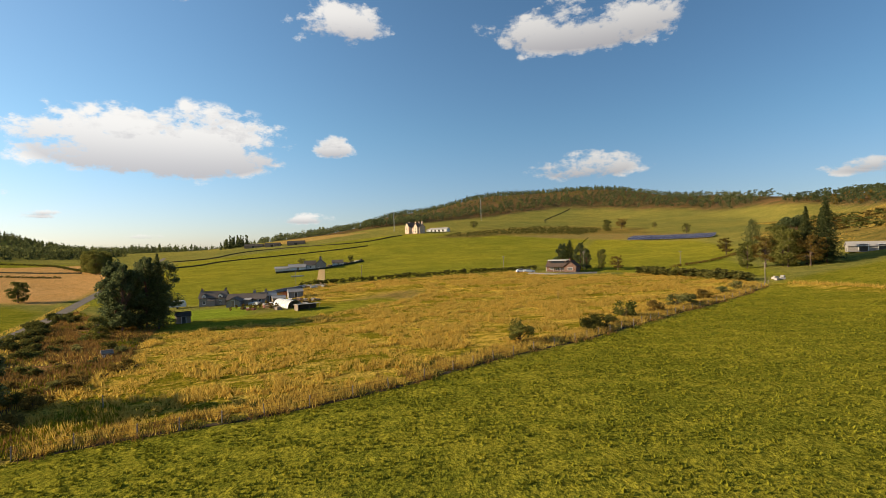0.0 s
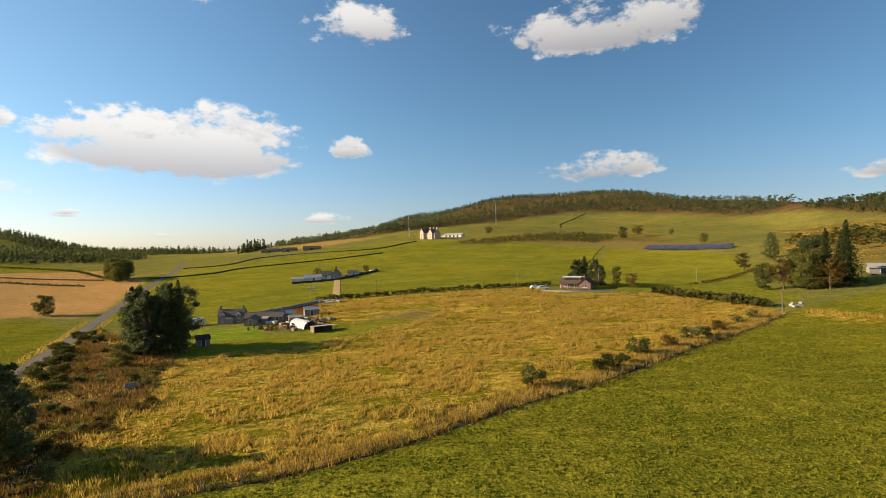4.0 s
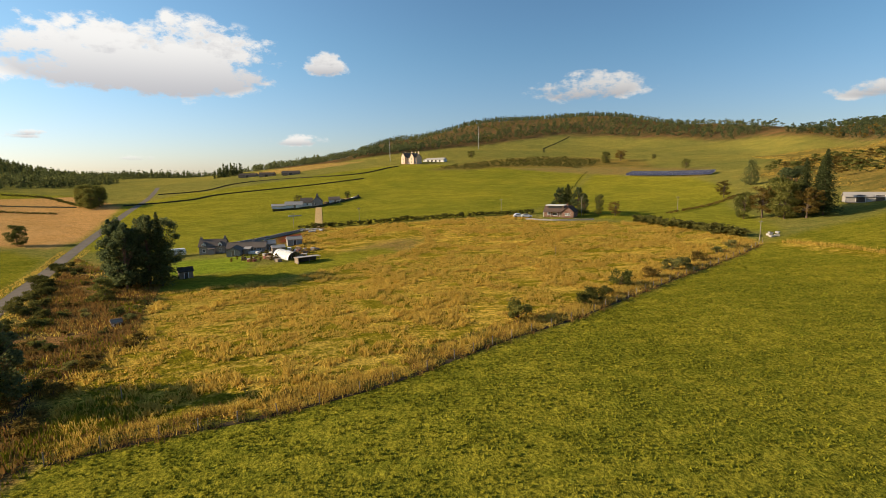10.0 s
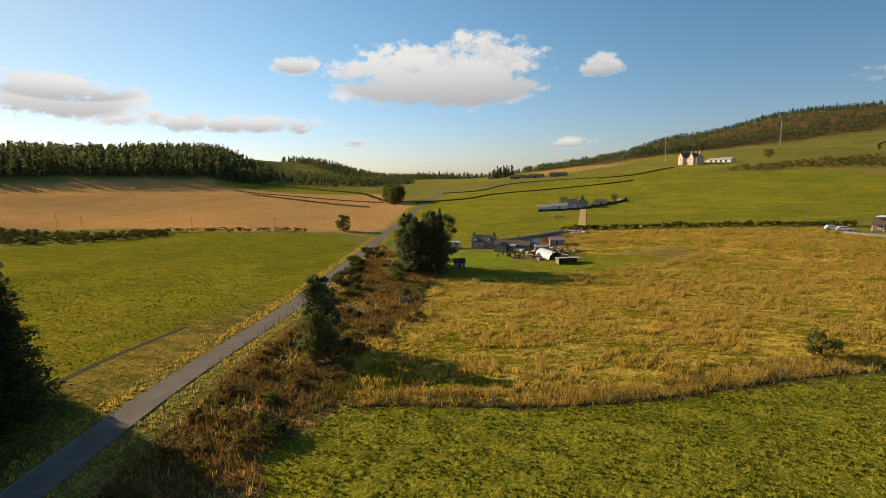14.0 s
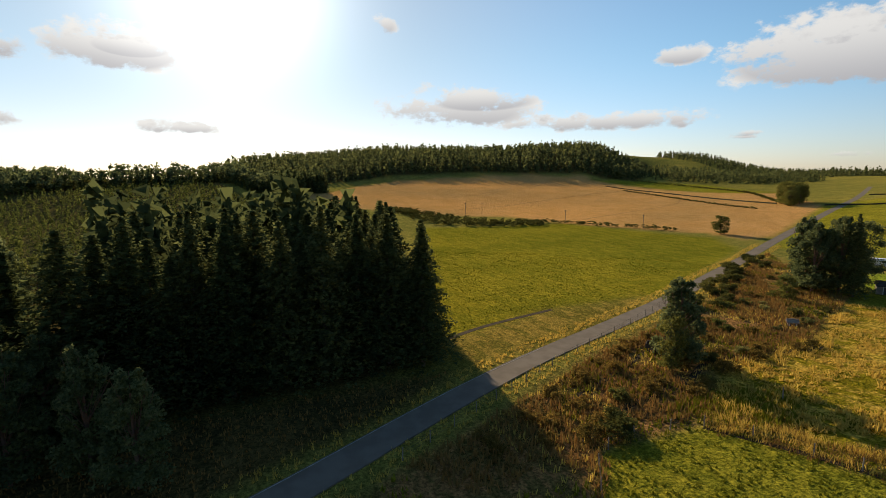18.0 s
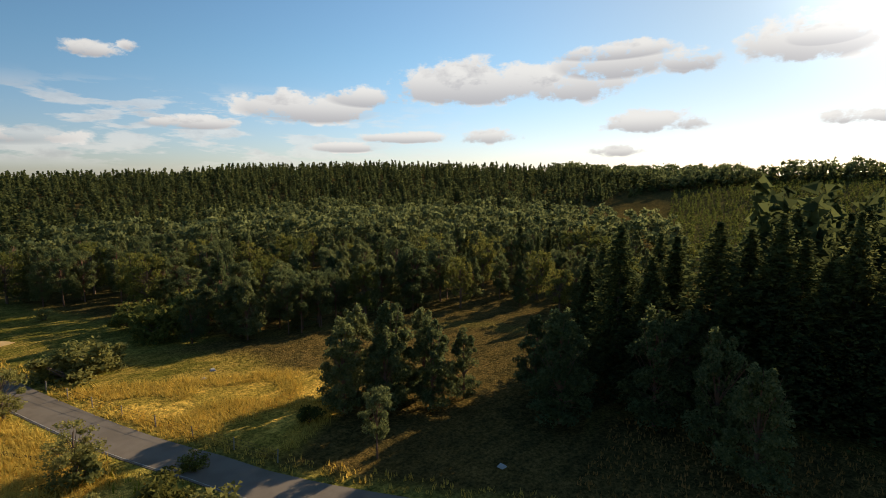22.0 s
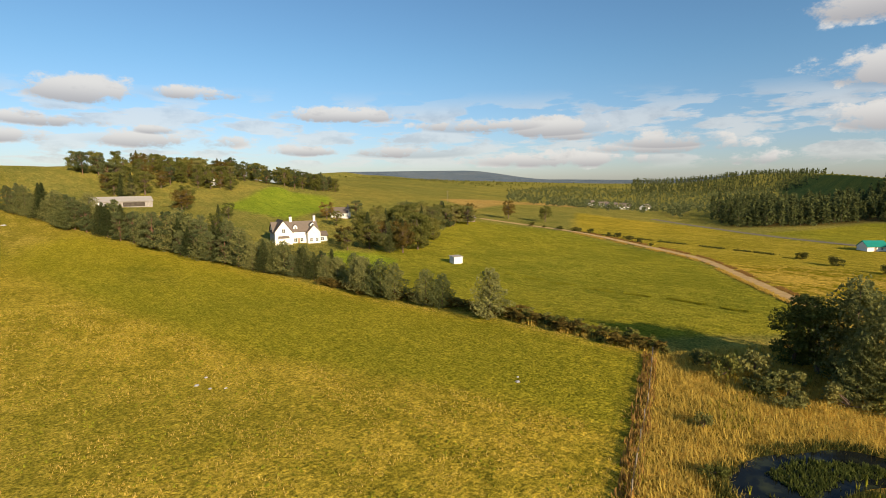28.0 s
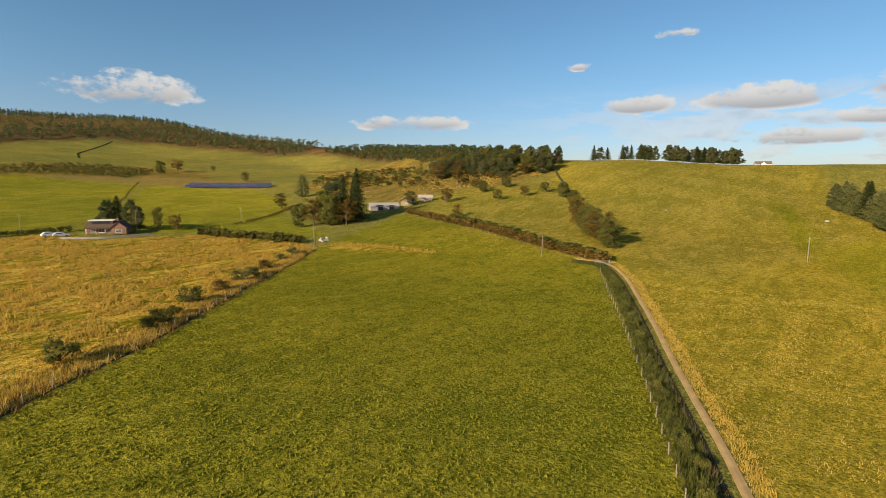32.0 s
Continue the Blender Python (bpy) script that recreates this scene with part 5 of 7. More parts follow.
def masonry(name, a, c, mortar, scale):
    m, k, b, pos, geo = material(name)
    v = k.add("ShaderNodeTexVoronoi", feature="DISTANCE_TO_EDGE")
    mp = k.add("ShaderNodeMapping")
    k.link(pos, mp.inputs[0])
    mp.inputs[3].default_value = (1, 1, 1.8)
    k.link(mp.outputs[0], v.inputs["Vector"])
    v.inputs["Scale"].default_value = scale
    col = k.mix(k.noise(pos, 1.7, 5.0, 0.7), a, c)
    col = k.mix(k.ramp(v.outputs[0], 0.0, 0.07, 1.0, 0.0), col, mortar)
    k.link(col, b.inputs["Base Color"])
    b.inputs["Roughness"].default_value = 0.9
    bump(k, b, k.ramp(v.outputs[0], 0.0, 0.12), 0.6, 0.04)
    return m


M.update({
    "glass": pane_material(), "water": water_material(),
    "slate": roof_material("slate_roof", (0.12, 0.095, 0.078), (0.18, 0.148, 0.122), 4.0),
    "tile": roof_material("brown_tile_roof", (0.085, 0.058, 0.046), (0.13, 0.09, 0.07), 3.0),
    "teal": roof_material("teal_sheet_roof", (0.01, 0.16, 0.13), (0.02, 0.23, 0.19), 1.0),
    "sheet": roof_material("grey_sheet_roof", (0.32, 0.29, 0.26), (0.42, 0.39, 0.36), 1.2),
    "stone": masonry("grey_granite", (0.19, 0.17, 0.16), (0.31, 0.28, 0.26), (0.36, 0.34, 0.31), 1.6),
    "brick": masonry("red_brick", (0.17, 0.065, 0.04), (0.24, 0.105, 0.065), (0.36, 0.30, 0.26), 4.0),
    "white": surface("white_render", (0.80, 0.78, 0.74), (0.68, 0.66, 0.62), 0.6, 0.85, relief=0.1),
    "pink": surface("pinkish_harling", (0.72, 0.53, 0.38), (0.64, 0.46, 0.33), 0.6, 0.9, relief=0.2),
    "trim": surface("white_painted_wood", (0.78, 0.77, 0.74), (0.70, 0.69, 0.66), 2.0, 0.5, relief=0.1),
    "timber": surface("weathered_timber", (0.20, 0.15, 0.11), (0.32, 0.25, 0.18), 2.0, 0.85, relief=0.5, fine=18),
    "post": surface("grey_fence_wood", (0.30, 0.25, 0.19), (0.20, 0.17, 0.13), 5.0, 0.9, relief=0.4),
    "tram": surface("pressed_stubble", (0.33, 0.21, 0.085), (0.27, 0.165, 0.065), 0.5, 0.95, spec=0.02, fine=3),
    # wall stone darkened: the dykes' shade and growth are put into its colour
    "shade_stone": surface("shade_toned_dyke_stone", (0.085, 0.075, 0.045), (0.05, 0.052, 0.025), 0.5, 0.95, relief=0.8, dist=0.1, spec=0.05, fine=3),
    "rust": surface("red_painted_sheet", (0.30, 0.09, 0.06), (0.20, 0.08, 0.05), 1.0, 0.7),
    "dark": surface("dark_sheet", (0.06, 0.05, 0.042), (0.10, 0.085, 0.07), 1.0, 0.85, spec=0.08),
    "metal": surface("galvanised_metal", (0.45, 0.46, 0.47), (0.34, 0.35, 0.36), 1.5, 0.4, 0.7, relief=0.1),
    "plastic": surface("polytunnel_film", (0.82, 0.82, 0.80), (0.66, 0.66, 0.63), 0.6, 0.45, relief=0.2, dist=0.05, fine=3),
    "cell": surface("solar_cell", (0.03, 0.034, 0.065), (0.045, 0.048, 0.085), 0.4, 0.3, spec=0.4, relief=0.0),
    "carpaint": surface("white_car_paint", (0.80, 0.80, 0.80), (0.74, 0.74, 0.74), 1.0, 0.25, spec=0.6, relief=0.0),
    "tyre": surface("tyre_rubber", (0.02, 0.02, 0.02), (0.04, 0.04, 0.04), 4.0, 0.8),
    "log": surface("cut_log", (0.48, 0.32, 0.17), (0.36, 0.23, 0.12), 3.0, 0.85),
    "insulator": surface("concrete", (0.42, 0.40, 0.37), (0.34, 0.32, 0.30), 1.0, 0.9),
})


def heading(x, y):
    return math.degrees(math.atan2(-x, y))


class House:
    """A building with walls, pitched roofs, chimneys, windows and doors; its front looks to -y."""

    def __init__(self, name, label, category, x, y, turn, sink=0.2):
        self.ob = thing(name, label, category, "", (x, y, gz(x, y) - sink), turn)

    def block(self, x0, y0, x1, y1, eaves, ridge, wall, roof, along="x", over=0.35, z0=0.0):
        """A walled block with a gabled roof; ridge along x or y."""
        g = Geo()
        g.box(x0, y0, z0, x1, y1, eaves)
        r = Geo()
        t = 0.16
        if along == "x":
            g.gable(x0, y0, x1, y1, eaves, ridge)
            ym = (y0 + y1) / 2
            s = (ridge - eaves) / (ym - y0)
            e = eaves - over * s + 0.03
            r.slab((x0 - over, y0 - over, e), (x1 + over, y0 - over, e), (x1 + over, ym, ridge + 0.03), (x0 - over, ym, ridge + 0.03), t)
            r.slab((x1 + over, y1 + over, e), (x0 - over, y1 + over, e), (x0 - over, ym, ridge + 0.03), (x1 + over, ym, ridge + 0.03), t)
            r.rod((x0 - over, ym, ridge + 0.17), (x1 + over, ym, ridge + 0.17), 0.13, sides=5)
        else:
            xm = (x0 + x1) / 2
            g.add([(x0, y0, eaves), (x1, y0, eaves), (xm, y0, ridge), (x0, y1, eaves), (x1, y1, eaves), (xm, y1, ridge)], [(0, 1, 2), (3, 5, 4), (0, 3, 4, 1), (0, 2, 5, 3), (1, 4, 5, 2)])
            s = (ridge - eaves) / (xm - x0)
            e = eaves - over * s + 0.03
            r.slab((x0 - over, y1 + over, e), (x0 - over, y0 - over, e), (xm, y0 - over, ridge + 0.03), (xm, y1 + over, ridge + 0.03), t)
            r.slab((x1 + over, y0 - over, e), (x1 + over, y1 + over, e), (xm, y1 + over, ridge + 0.03), (xm, y0 - over, ridge + 0.03), t)
            r.rod((xm, y0 - over, ridge + 0.17), (xm, y1 + over, ridge + 0.17), 0.13, sides=5)
        part("wall", g.mesh("wall", M[wall]), self.ob)
        part("roof", r.mesh("roof", M[roof]), self.ob)
        return self

    def chimney(self, x, y, z0, z1, mat="stone", w=0.8, d=0.55):
        g = Geo().box(x - w / 2, y - d / 2, z0, x + w / 2, y + d / 2, z1).box(x - w / 2 - 0.08, y - d / 2 - 0.08, z1 - 0.25, x + w / 2 + 0.08, y + d / 2 + 0.08, z1 - 0.1)
        c = part("chimney", g.mesh("chimney", M[mat]), self.ob)
        p = Geo()
        for k in (-0.2, 0.2):
            p.rod((x + k, y, z1), (x + k, y, z1 + 0.55), 0.13, 0.1)
        part("chimney_pot", p.mesh("chimney_pot", M["tile"]), c)
        return self

    def window(self, x, y, z, w, h, joinery="trim"):
        """A window on a wall that faces -y: ring frame, glazing bars, sill and a pane set back."""
        f, x0, x1, z1 = 0.1, x - w / 2, x + w / 2, z + h
        v = []
        for yy in (y - 0.07, y + 0.02):
            v += [(x0, yy, z), (x1, yy, z), (x1, yy, z1), (x0, yy, z1), (x0 + f, yy, z + f), (x1 - f, yy, z + f), (x1 - f, yy, z1 - f), (x0 + f, yy, z1 - f)]
        q = []
        for k in range(4):
            n = (k + 1) % 4
            q += [(k, n, n + 4, k + 4), (k + 8, k + 12, n + 12, n + 8), (k, k + 8, n + 8, n), (k + 4, n + 4, n + 12, k + 12)]
        win = part("window", Geo().add(v, q).mesh("window", M[joinery]), self.ob)
        part("glazing_bar", Geo().box(x - 0.03, y - 0.06, z + f, x + 0.03, y - 0.01, z1 - f).mesh("glazing_bar", M[joinery]), win)
        part("glazing_bar", Geo().box(x0 + f, y - 0.055, z + h / 2 - 0.03, x1 - f, y - 0.012, z + h / 2 + 0.03).mesh("glazing_bar", M[joinery]), win)
        part("window_sill", Geo().box(x0 - 0.1, y - 0.14, z - 0.1, x1 + 0.1, y + 0.02, z).mesh("window_sill", M[joinery]), win)
        part("pane", Geo().box(x0 + f, y - 0.03, z + f, x1 - f, y - 0.015, z1 - f).mesh("pane", M["glass"]), win)
        return self

    def door(self, x, y, z, w=1.0, h=2.05, mat="timber"):
        d = part("door", Geo().box(x - w / 2, y - 0.06, z, x + w / 2, y + 0.02, z + h).mesh("door", M[mat]), self.ob)
        part("door_frame", Geo().box(x - w / 2 - 0.1, y - 0.08, z, x - w / 2, y + 0.02, z + h + 0.1).box(x + w / 2, y - 0.08, z, x + w / 2 + 0.1, y + 0.02, z + h + 0.1).box(x - w / 2, y - 0.08, z + h, x + w / 2, y + 0.02, z + h + 0.1).mesh("door_frame", M["trim"]), d)
        return self

    def dormer(self, x, y, z, w=1.5, h=1.5, deep=2.2, wall="white", roof="slate"):
        """A small gabled dormer that looks to -y."""
        g = Geo().box(x - w / 2, y, z, x + w / 2, y + deep, z + h)
        g.add([(x - w / 2, y, z + h), (x + w / 2, y, z + h), (x, y, z + h + w * 0.5)], [(0, 1, 2)])
        d = part("dormer", g.mesh("dormer", M[wall]), self.ob)
        r = Geo()
        t = z + h + w * 0.5
        r.slab((x - w / 2 - 0.15, y + deep, z + h - 0.1), (x - w / 2 - 0.15, y - 0.15, z + h - 0.1), (x, y - 0.15, t + 0.04), (x, y + deep, t + 0.04), 0.1)
        r.slab((x + w / 2 + 0.15, y - 0.15, z + h - 0.1), (x + w / 2 + 0.15, y + deep, z + h - 0.1), (x, y + deep, t + 0.04), (x, y - 0.15, t + 0.04), 0.1)
        part("dormer_roof", r.mesh("dormer_roof", M[roof]), d)
        self.window(x, y, z + 0.25, w * 0.62, h * 0.75)
        return self

    def extra(self, name, g, mat, label=""):
        part(name, g.mesh(name, M[mat]), self.ob, label)
        return self


# ---- the bungalow on the rise ----
def build_bungalow():
    h = House("bungalow", "red brick bungalow with brown tiled roof and flat dormer", "house", 58.5, 195, heading(58, 195) - 14, -0.1)
    h.block(-7, 0, 5, 7.5, 2.7, 5.2, "brick", "tile").block(2.4, -3, 8, 6, 2.7, 5.0, "brick", "tile", "y")
    h.extra("dormer", Geo().box(-6.2, 1.6, 3.2, 2.2, 6.4, 5.3), "tile").extra("fascia", Geo().box(-6.6, 1.2, 5.3, 2.6, 6.8, 5.62), "trim", "white dormer fascia").extra("dormer_window", Geo().box(-5.2, 1.55, 4.0, 1.4, 1.6, 5.0), "glass")
    h.window(-1.6, 0, 0.7, 2.2, 1.4).window(-4.6, 0, 0.9, 1.6, 1.2).window(5.2, -3, 0.9, 2.4, 1.2).door(1.2, 0, 0.1)
    h.chimney(3.6, 3.4, 3.6, 6.2, "brick")
    h.ob.scale = (0.8, 0.8, 0.8)
    for x in (-6.8, -3.2, 0.2):
        h.extra("veranda_post", Geo().rod((x, -1.6, 0), (x, -1.6, 2.4), 0.07), "trim")
    h.extra("veranda_roof", Geo().slab((-7.2, -1.9, 2.35), (2.3, -1.9, 2.35), (2.3, 0, 2.8), (-7.2, 0, 2.8), 0.1), "tile").extra("white_gable_end", Geo().box(-7.25, 0.6, 0.2, -7.05, 6.8, 2.6), "white")


build_bungalow()


def low_wall(pts, h, w, mat, name, label, cat="wall"):
    g = Geo()
    line = smooth_line(pts, 3.0)
    for a, b in zip(line, line[1:]):
        za, zb = gz(a.x, a.y), gz(b.x, b.y)
        d = (b - a).normalized()
        s = Vector((-d.y, d.x)) * w / 2
        ja, jb = h * rng.uniform(0.85, 1.12), h * rng.uniform(0.85, 1.12)
        g.add([(*(a - s), za - 0.3), (*(b - s), zb - 0.3), (*(b + s), zb - 0.3), (*(a + s), za - 0.3), (*(a - s * 0.7), za + ja), (*(b - s * 0.7), zb + jb), (*(b + s * 0.7), zb + jb), (*(a + s * 0.7), za + ja)], [(3, 2, 1, 0), (4, 5, 6, 7), (0, 1, 5, 4), (1, 2, 6, 5), (2, 3, 7, 6), (3, 0, 4, 7)])
    return tagged(new(name, g.mesh(name, M[mat])), label, cat)


low_wall([(45, 192), (54, 185), (68, 182)], 0.6, 0.3, "stone", "garden_wall", "low grey stone retaining wall before the bungalow")


def build_car(x, y, turn, label):
    c = thing("car", label, "car", "", (x, y, gz(x, y)), turn)
    b = Geo().box(-2.1, -0.85, 0.35, 2.1, 0.85, 0.95)
    b.add([(-1.9, -0.8, 0.95), (1.2, -0.8, 0.95), (1.2, 0.8, 0.95), (-1.9, 0.8, 0.95), (-1.4, -0.65, 1.5), (0.4, -0.65, 1.5), (0.4, 0.65, 1.5), (-1.4, 0.65, 1.5)], [(4, 5, 6, 7), (0, 1, 5, 4), (1, 2, 6, 5), (2, 3, 7, 6), (3, 0, 4, 7)])
    part("body", b.mesh("body", M["carpaint"]), c)
    part("side_glass", Geo().box(-1.3, -0.76, 1.02, 0.45, 0.76, 1.38).mesh("side_glass", M["glass"]), c)
    w = Geo().rod((0, -0.1, 0), (0, 0.1, 0), 0.32, sides=12).mesh("wheel", M["tyre"])
    for wx in (-1.35, 1.35):
        for wy in (-0.82, 0.82):
            part("wheel", w, c).location = (wx, wy, 0.32)


build_car(46.5, 197, heading(46, 197) + 8, "white car parked beside the bungalow")
build_car(44.0, 199.5, heading(46, 197) + 15, "white car parked on the bungalow drive")

# ---- solar array ----
def build_solar():
    ob = thing("solar_array", "long rows of dark blue solar panels on steel frames", "solar panels", "", (0, 0, 0))
    a, b = Vector((162, 372)), Vector((204, 330))
    d = (b - a).normalized()
    back = Vector((-d.y, d.x))
    panel = Geo().box(-1.32, -0.02, 0.0, 1.32, 0.02, 1.9).mesh("panel", M["cell"])
    rim = Geo().box(-1.36, -0.03, -0.05, 1.36, 0.035, 0.0).box(-1.36, -0.03, 1.9, 1.36, 0.035, 1.95).box(-1.36, -0.03, 0, -1.32, 0.035, 1.9).box(1.32, -0.03, 0, 1.36, 0.035, 1.9).mesh("panel_frame", M["metal"])
    leg = Geo().rod((0, 0, -0.9), (0, 0, 1.3), 0.05, sides=5).mesh("leg", M["metal"])
    n = int((b - a).length / 2.75)
    turn = math.atan2(d.y, d.x)
    for row in range(4):
        for i in range(n):
            c = a + d * (i * 2.75 + 1.4) + back * row * 3.4
            z = gz(c.x, c.y) + 0.7 + row * 0.12
            p = part("panel", panel, ob)
            p.matrix_basis = Matrix.LocRotScale((c.x, c.y, z), Euler((radians(-38), 0, turn)), None)
            part("panel_frame", rim, p)
            if i % 3 == 0:
                q = part("leg", leg, ob)
                q.location = (c.x + back.x * 0.7, c.y + back.y * 0.7, z - 0.1)


build_solar()

# ---- stone cottages and garden below the hill ----
def build_cottages():
    h = House("stone_cottage", "two-storey grey stone cottage with slate roof and white dormers", "house", -60.5, 161, heading(-60, 160) - 14)
    h.block(-4.6, 0, 4.6, 6, 3.2, 5.3, "stone", "slate").chimney(-4.2, 3.0, 4.8, 6.3).chimney(4.2, 3.0, 4.8, 6.3)
    for x in (-2.9, 2.9):
        h.window(x, 0, 0.9, 1.0, 1.3)
        h.dormer(x, -0.1, 2.9, 1.5, 1.1, 2.2)
    h.door(0, 0, 0.2).extra("porch", Geo().box(-1.1, -1.4, 0.2, 1.1, 0, 2.2), "stone").extra("porch_roof", Geo().slab((-1.4, -1.6, 2.3), (1.4, -1.6, 2.3), (1.4, 0, 2.9), (-1.4, 0, 2.9), 0.1), "slate")
    h.ob.scale = (0.82, 0.82, 0.82)
    r = House("stone_steading", "long low stone steading with patched slate roof", "outbuilding", -50.5, 158, heading(-50, 157) - 14)
    r.block(-5.4, 0.5, 3.5, 6, 2.1, 3.7, "stone", "slate").block(3.5, 0.2, 7.8, 6.2, 2.2, 3.9, "stone", "slate").block(-4, -5.5, 0.5, 0.5, 1.9, 3.1, "stone", "slate", "y")
    r.window(2, 0.5, 1.0, 0.9, 1.0).window(6, 0.2, 1.0, 1.1, 1.1).door(4.4, 0.2, 0.2).door(-1.8, -5.5, 0.2).chimney(3.5, 3.2, 3.4, 4.9).chimney(7.5, 3.2, 3.5, 5.0)
    r.extra("skylight", Geo().slab((5.4, 1.4, 2.93), (7, 1.4, 2.93), (7, 2.3, 3.44), (5.4, 2.3, 3.44), 0.06), "glass").extra("lean_to", Geo().box(1.0, -2.6, 0, 3.2, 0.4, 2.1), "timber").extra("lean_to_roof", Geo().slab((0.8, -2.8, 2.1), (3.4, -2.8, 2.1), (3.4, 0.5, 2.5), (0.8, 0.5, 2.5), 0.08), "sheet")
    r.ob.scale = (0.85, 0.85, 0.85)
    for name, label, x, y, w, d, e, rg, wall, roof in (("garden_shed", "dark timber garden shed on the lawn edge", -53.5, 124.5, 3.0, 2.4, 1.9, 2.6, "timber", "dark"), ("garden_shed", "timber potting shed beside the polytunnel", -43.5, 163, 3.2, 2.6, 2.0, 2.8, "timber", "sheet"), ("store_shed", "pale sheet-roofed store behind the steading", -37, 168, 4.5, 3.2, 2.1, 2.8, "stone", "sheet"), ("store_shed", "low store with light roof beside the garden", -39, 155, 3.6, 2.6, 1.8, 2.3, "timber", "sheet"), ("hen_house", "small grey hut in rough brown scrub", -48, 84.5, 1.3, 1.1, 0.8, 1.1, "timber", "timber")):
        House(name, label, "shed", x, y, heading(x, y) + 8).block(-w / 2, -d / 2, w / 2, d / 2, e, rg, wall, roof, over=0.2).door(0, -d / 2, 0.15, 0.8, e - 0.3, "dark")


build_cottages()


def build_caravan(x, y, turn, label):
    c = thing("caravan", label, "caravan", "", (x, y, gz(x, y)), turn)
    g = Geo()
    prof = [(-2.3, 0.5), (2.3, 0.5), (2.45, 1.4), (2.1, 2.35), (-2.1, 2.4), (-2.4, 1.5)]
    g.add([(px, -1.05, pz) for px, pz in prof] + [(px, 1.05, pz) for px, pz in prof], [(0, 1, 2, 3, 4, 5), (11, 10, 9, 8, 7, 6)] + [(i, i + 6, (i + 1) % 6 + 6, (i + 1) % 6) for i in range(6)])
    part("body", g.mesh("body", M["carpaint"]), c)
    for wx in (-1.3, 0.9):
        part("window", Geo().box(wx - 0.5, -1.08, 1.35, wx + 0.5, -1.05, 1.95).mesh("window", M["glass"]), c)
    part("wheel", Geo().rod((0, -1.0, 0.32), (0, -0.8, 0.32), 0.32, sides=12).mesh("wheel", M["tyre"]), c)
    part("drawbar", Geo().rod((2.3, 0, 0.5), (3.4, 0, 0.45), 0.05).mesh("drawbar", M["metal"]), c)


build_caravan(-71, 161, heading(-70, 160) + 6, "small white caravan beside the stone cottage")


def build_tunnel():
    t = thing("polytunnel", "white film polytunnel with dark open end", "polytunnel", "", (-31.2, 141.5, gz(-31.2, 141.5)), heading(-31, 141) + 26)
    n, r, length = 14, 2.1, 9.5
    arc = [(math.cos(math.pi * i / n) * r, math.sin(math.pi * i / n) * r * 1.0) for i in range(n + 1)]
    v = [(x, y, z) for y in (0, length) for x, z in arc] + [(x * 0.985, y, z * 0.985) for y in (0, length) for x, z in arc]
    f = []
    for i in range(n):
        f += [(i, i + 1, i + n + 2, i + n + 1), (2 * n + 2 + i + n + 1, 2 * n + 2 + i + n + 2, 2 * n + 2 + i + 1, 2 * n + 2 + i)]
    me = bpy.data.meshes.new("cover")
    me.from_pydata(v, [], f)
    me.materials.append(M["plastic"])
    part("cover", me, t)
    part("back_wall", Geo().add([(x * 0.98, length - 0.05, z * 0.98) for x, z in arc], [tuple(range(n + 1))]).mesh("back_wall", M["plastic"]), t)
    for k in range(7):
        g = Geo()
        y = k * length / 6
        for a, b in zip(arc, arc[1:]):
            g.rod((a[0] * 1.005, y, a[1] * 1.005), (b[0] * 1.005, y, b[1] * 1.005), 0.035, sides=4)
        part("hoop", g.mesh("hoop", M["metal"]), t)
    part("end_frame", Geo().box(-1.2, -0.08, 0, -1.05, 0.08, 2.3).box(1.05, -0.08, 0, 1.2, 0.08, 2.3).box(-1.2, -0.08, 2.2, 1.2, 0.08, 2.35).mesh("end_frame", M["timber"]), t)
    s = House("open_shed", "low dark open-fronted shed beside the polytunnel", "shed", -27, 137, heading(-27, 137) + 20)
    s.extra("back_wall", Geo().box(-3, 1.4, 0, 3, 1.55, 1.5), "dark").extra("roof", Geo().slab((-3.2, -1.6, 1.75), (3.2, -1.6, 1.75), (3.2, 1.7, 1.55), (-3.2, 1.7, 1.55), 0.07), "sheet").extra("side_wall", Geo().box(-3, -1.4, 0, -2.85, 1.4, 1.6), "timber")
    for x in (-2.9, 0, 2.9):
        s.extra("post", Geo().rod((x, -1.4, 0), (x, -1.4, 1.8), 0.06), "timber")


build_tunnel()
crate = Geo().box(-0.6, -0.5, 0, 0.6, 0.5, 0.7).box(-0.65, -0.55, 0.62, 0.65, 0.55, 0.74)
CRATES = {m: crate.mesh("crate", M[m]) for m in ("timber", "white", "sheet", "rust", "log", "dark")}
for i in range(34):
    x, y = -46 + rng.uniform(-2, 20), 146 + rng.uniform(-6, 12)
    ob = tagged(new("crate", list(CRATES.values())[i % 6]), "boxy garden clutter beside vegetable plots", "crate", "yard clutter")
    ob.matrix_basis = Matrix.LocRotScale((x, y, gz(x, y)), Euler((0, 0, rng.uniform(0, 3))), (rng.uniform(0.7, 2.0), rng.uniform(0.6, 1.4), rng.uniform(0.5, 1.3)))
for i in range(12):
    x, y = -36 + i * 0.5 + rng.uniform(-3, 3), 197 + rng.uniform(-3, 3)
    ob = tagged(new("crate", list(CRATES.values())[i % 3]), "pale stacked material along the wall", "crate", "yard clutter")
    ob.matrix_basis = Matrix.LocRotScale((x - 4, y, gz(x, y)), Euler((0, 0, rng.uniform(0, 3))), (2.2, 0.8, 0.7))
far_wood("garden_shrubs", scatter([(-50, 140), (-26, 140), (-28, 158), (-48, 152)], 2.6, 33), 1.2, "autumn", "low garden shrubs among vegetable plots", 2.0, 40, "shrubs")
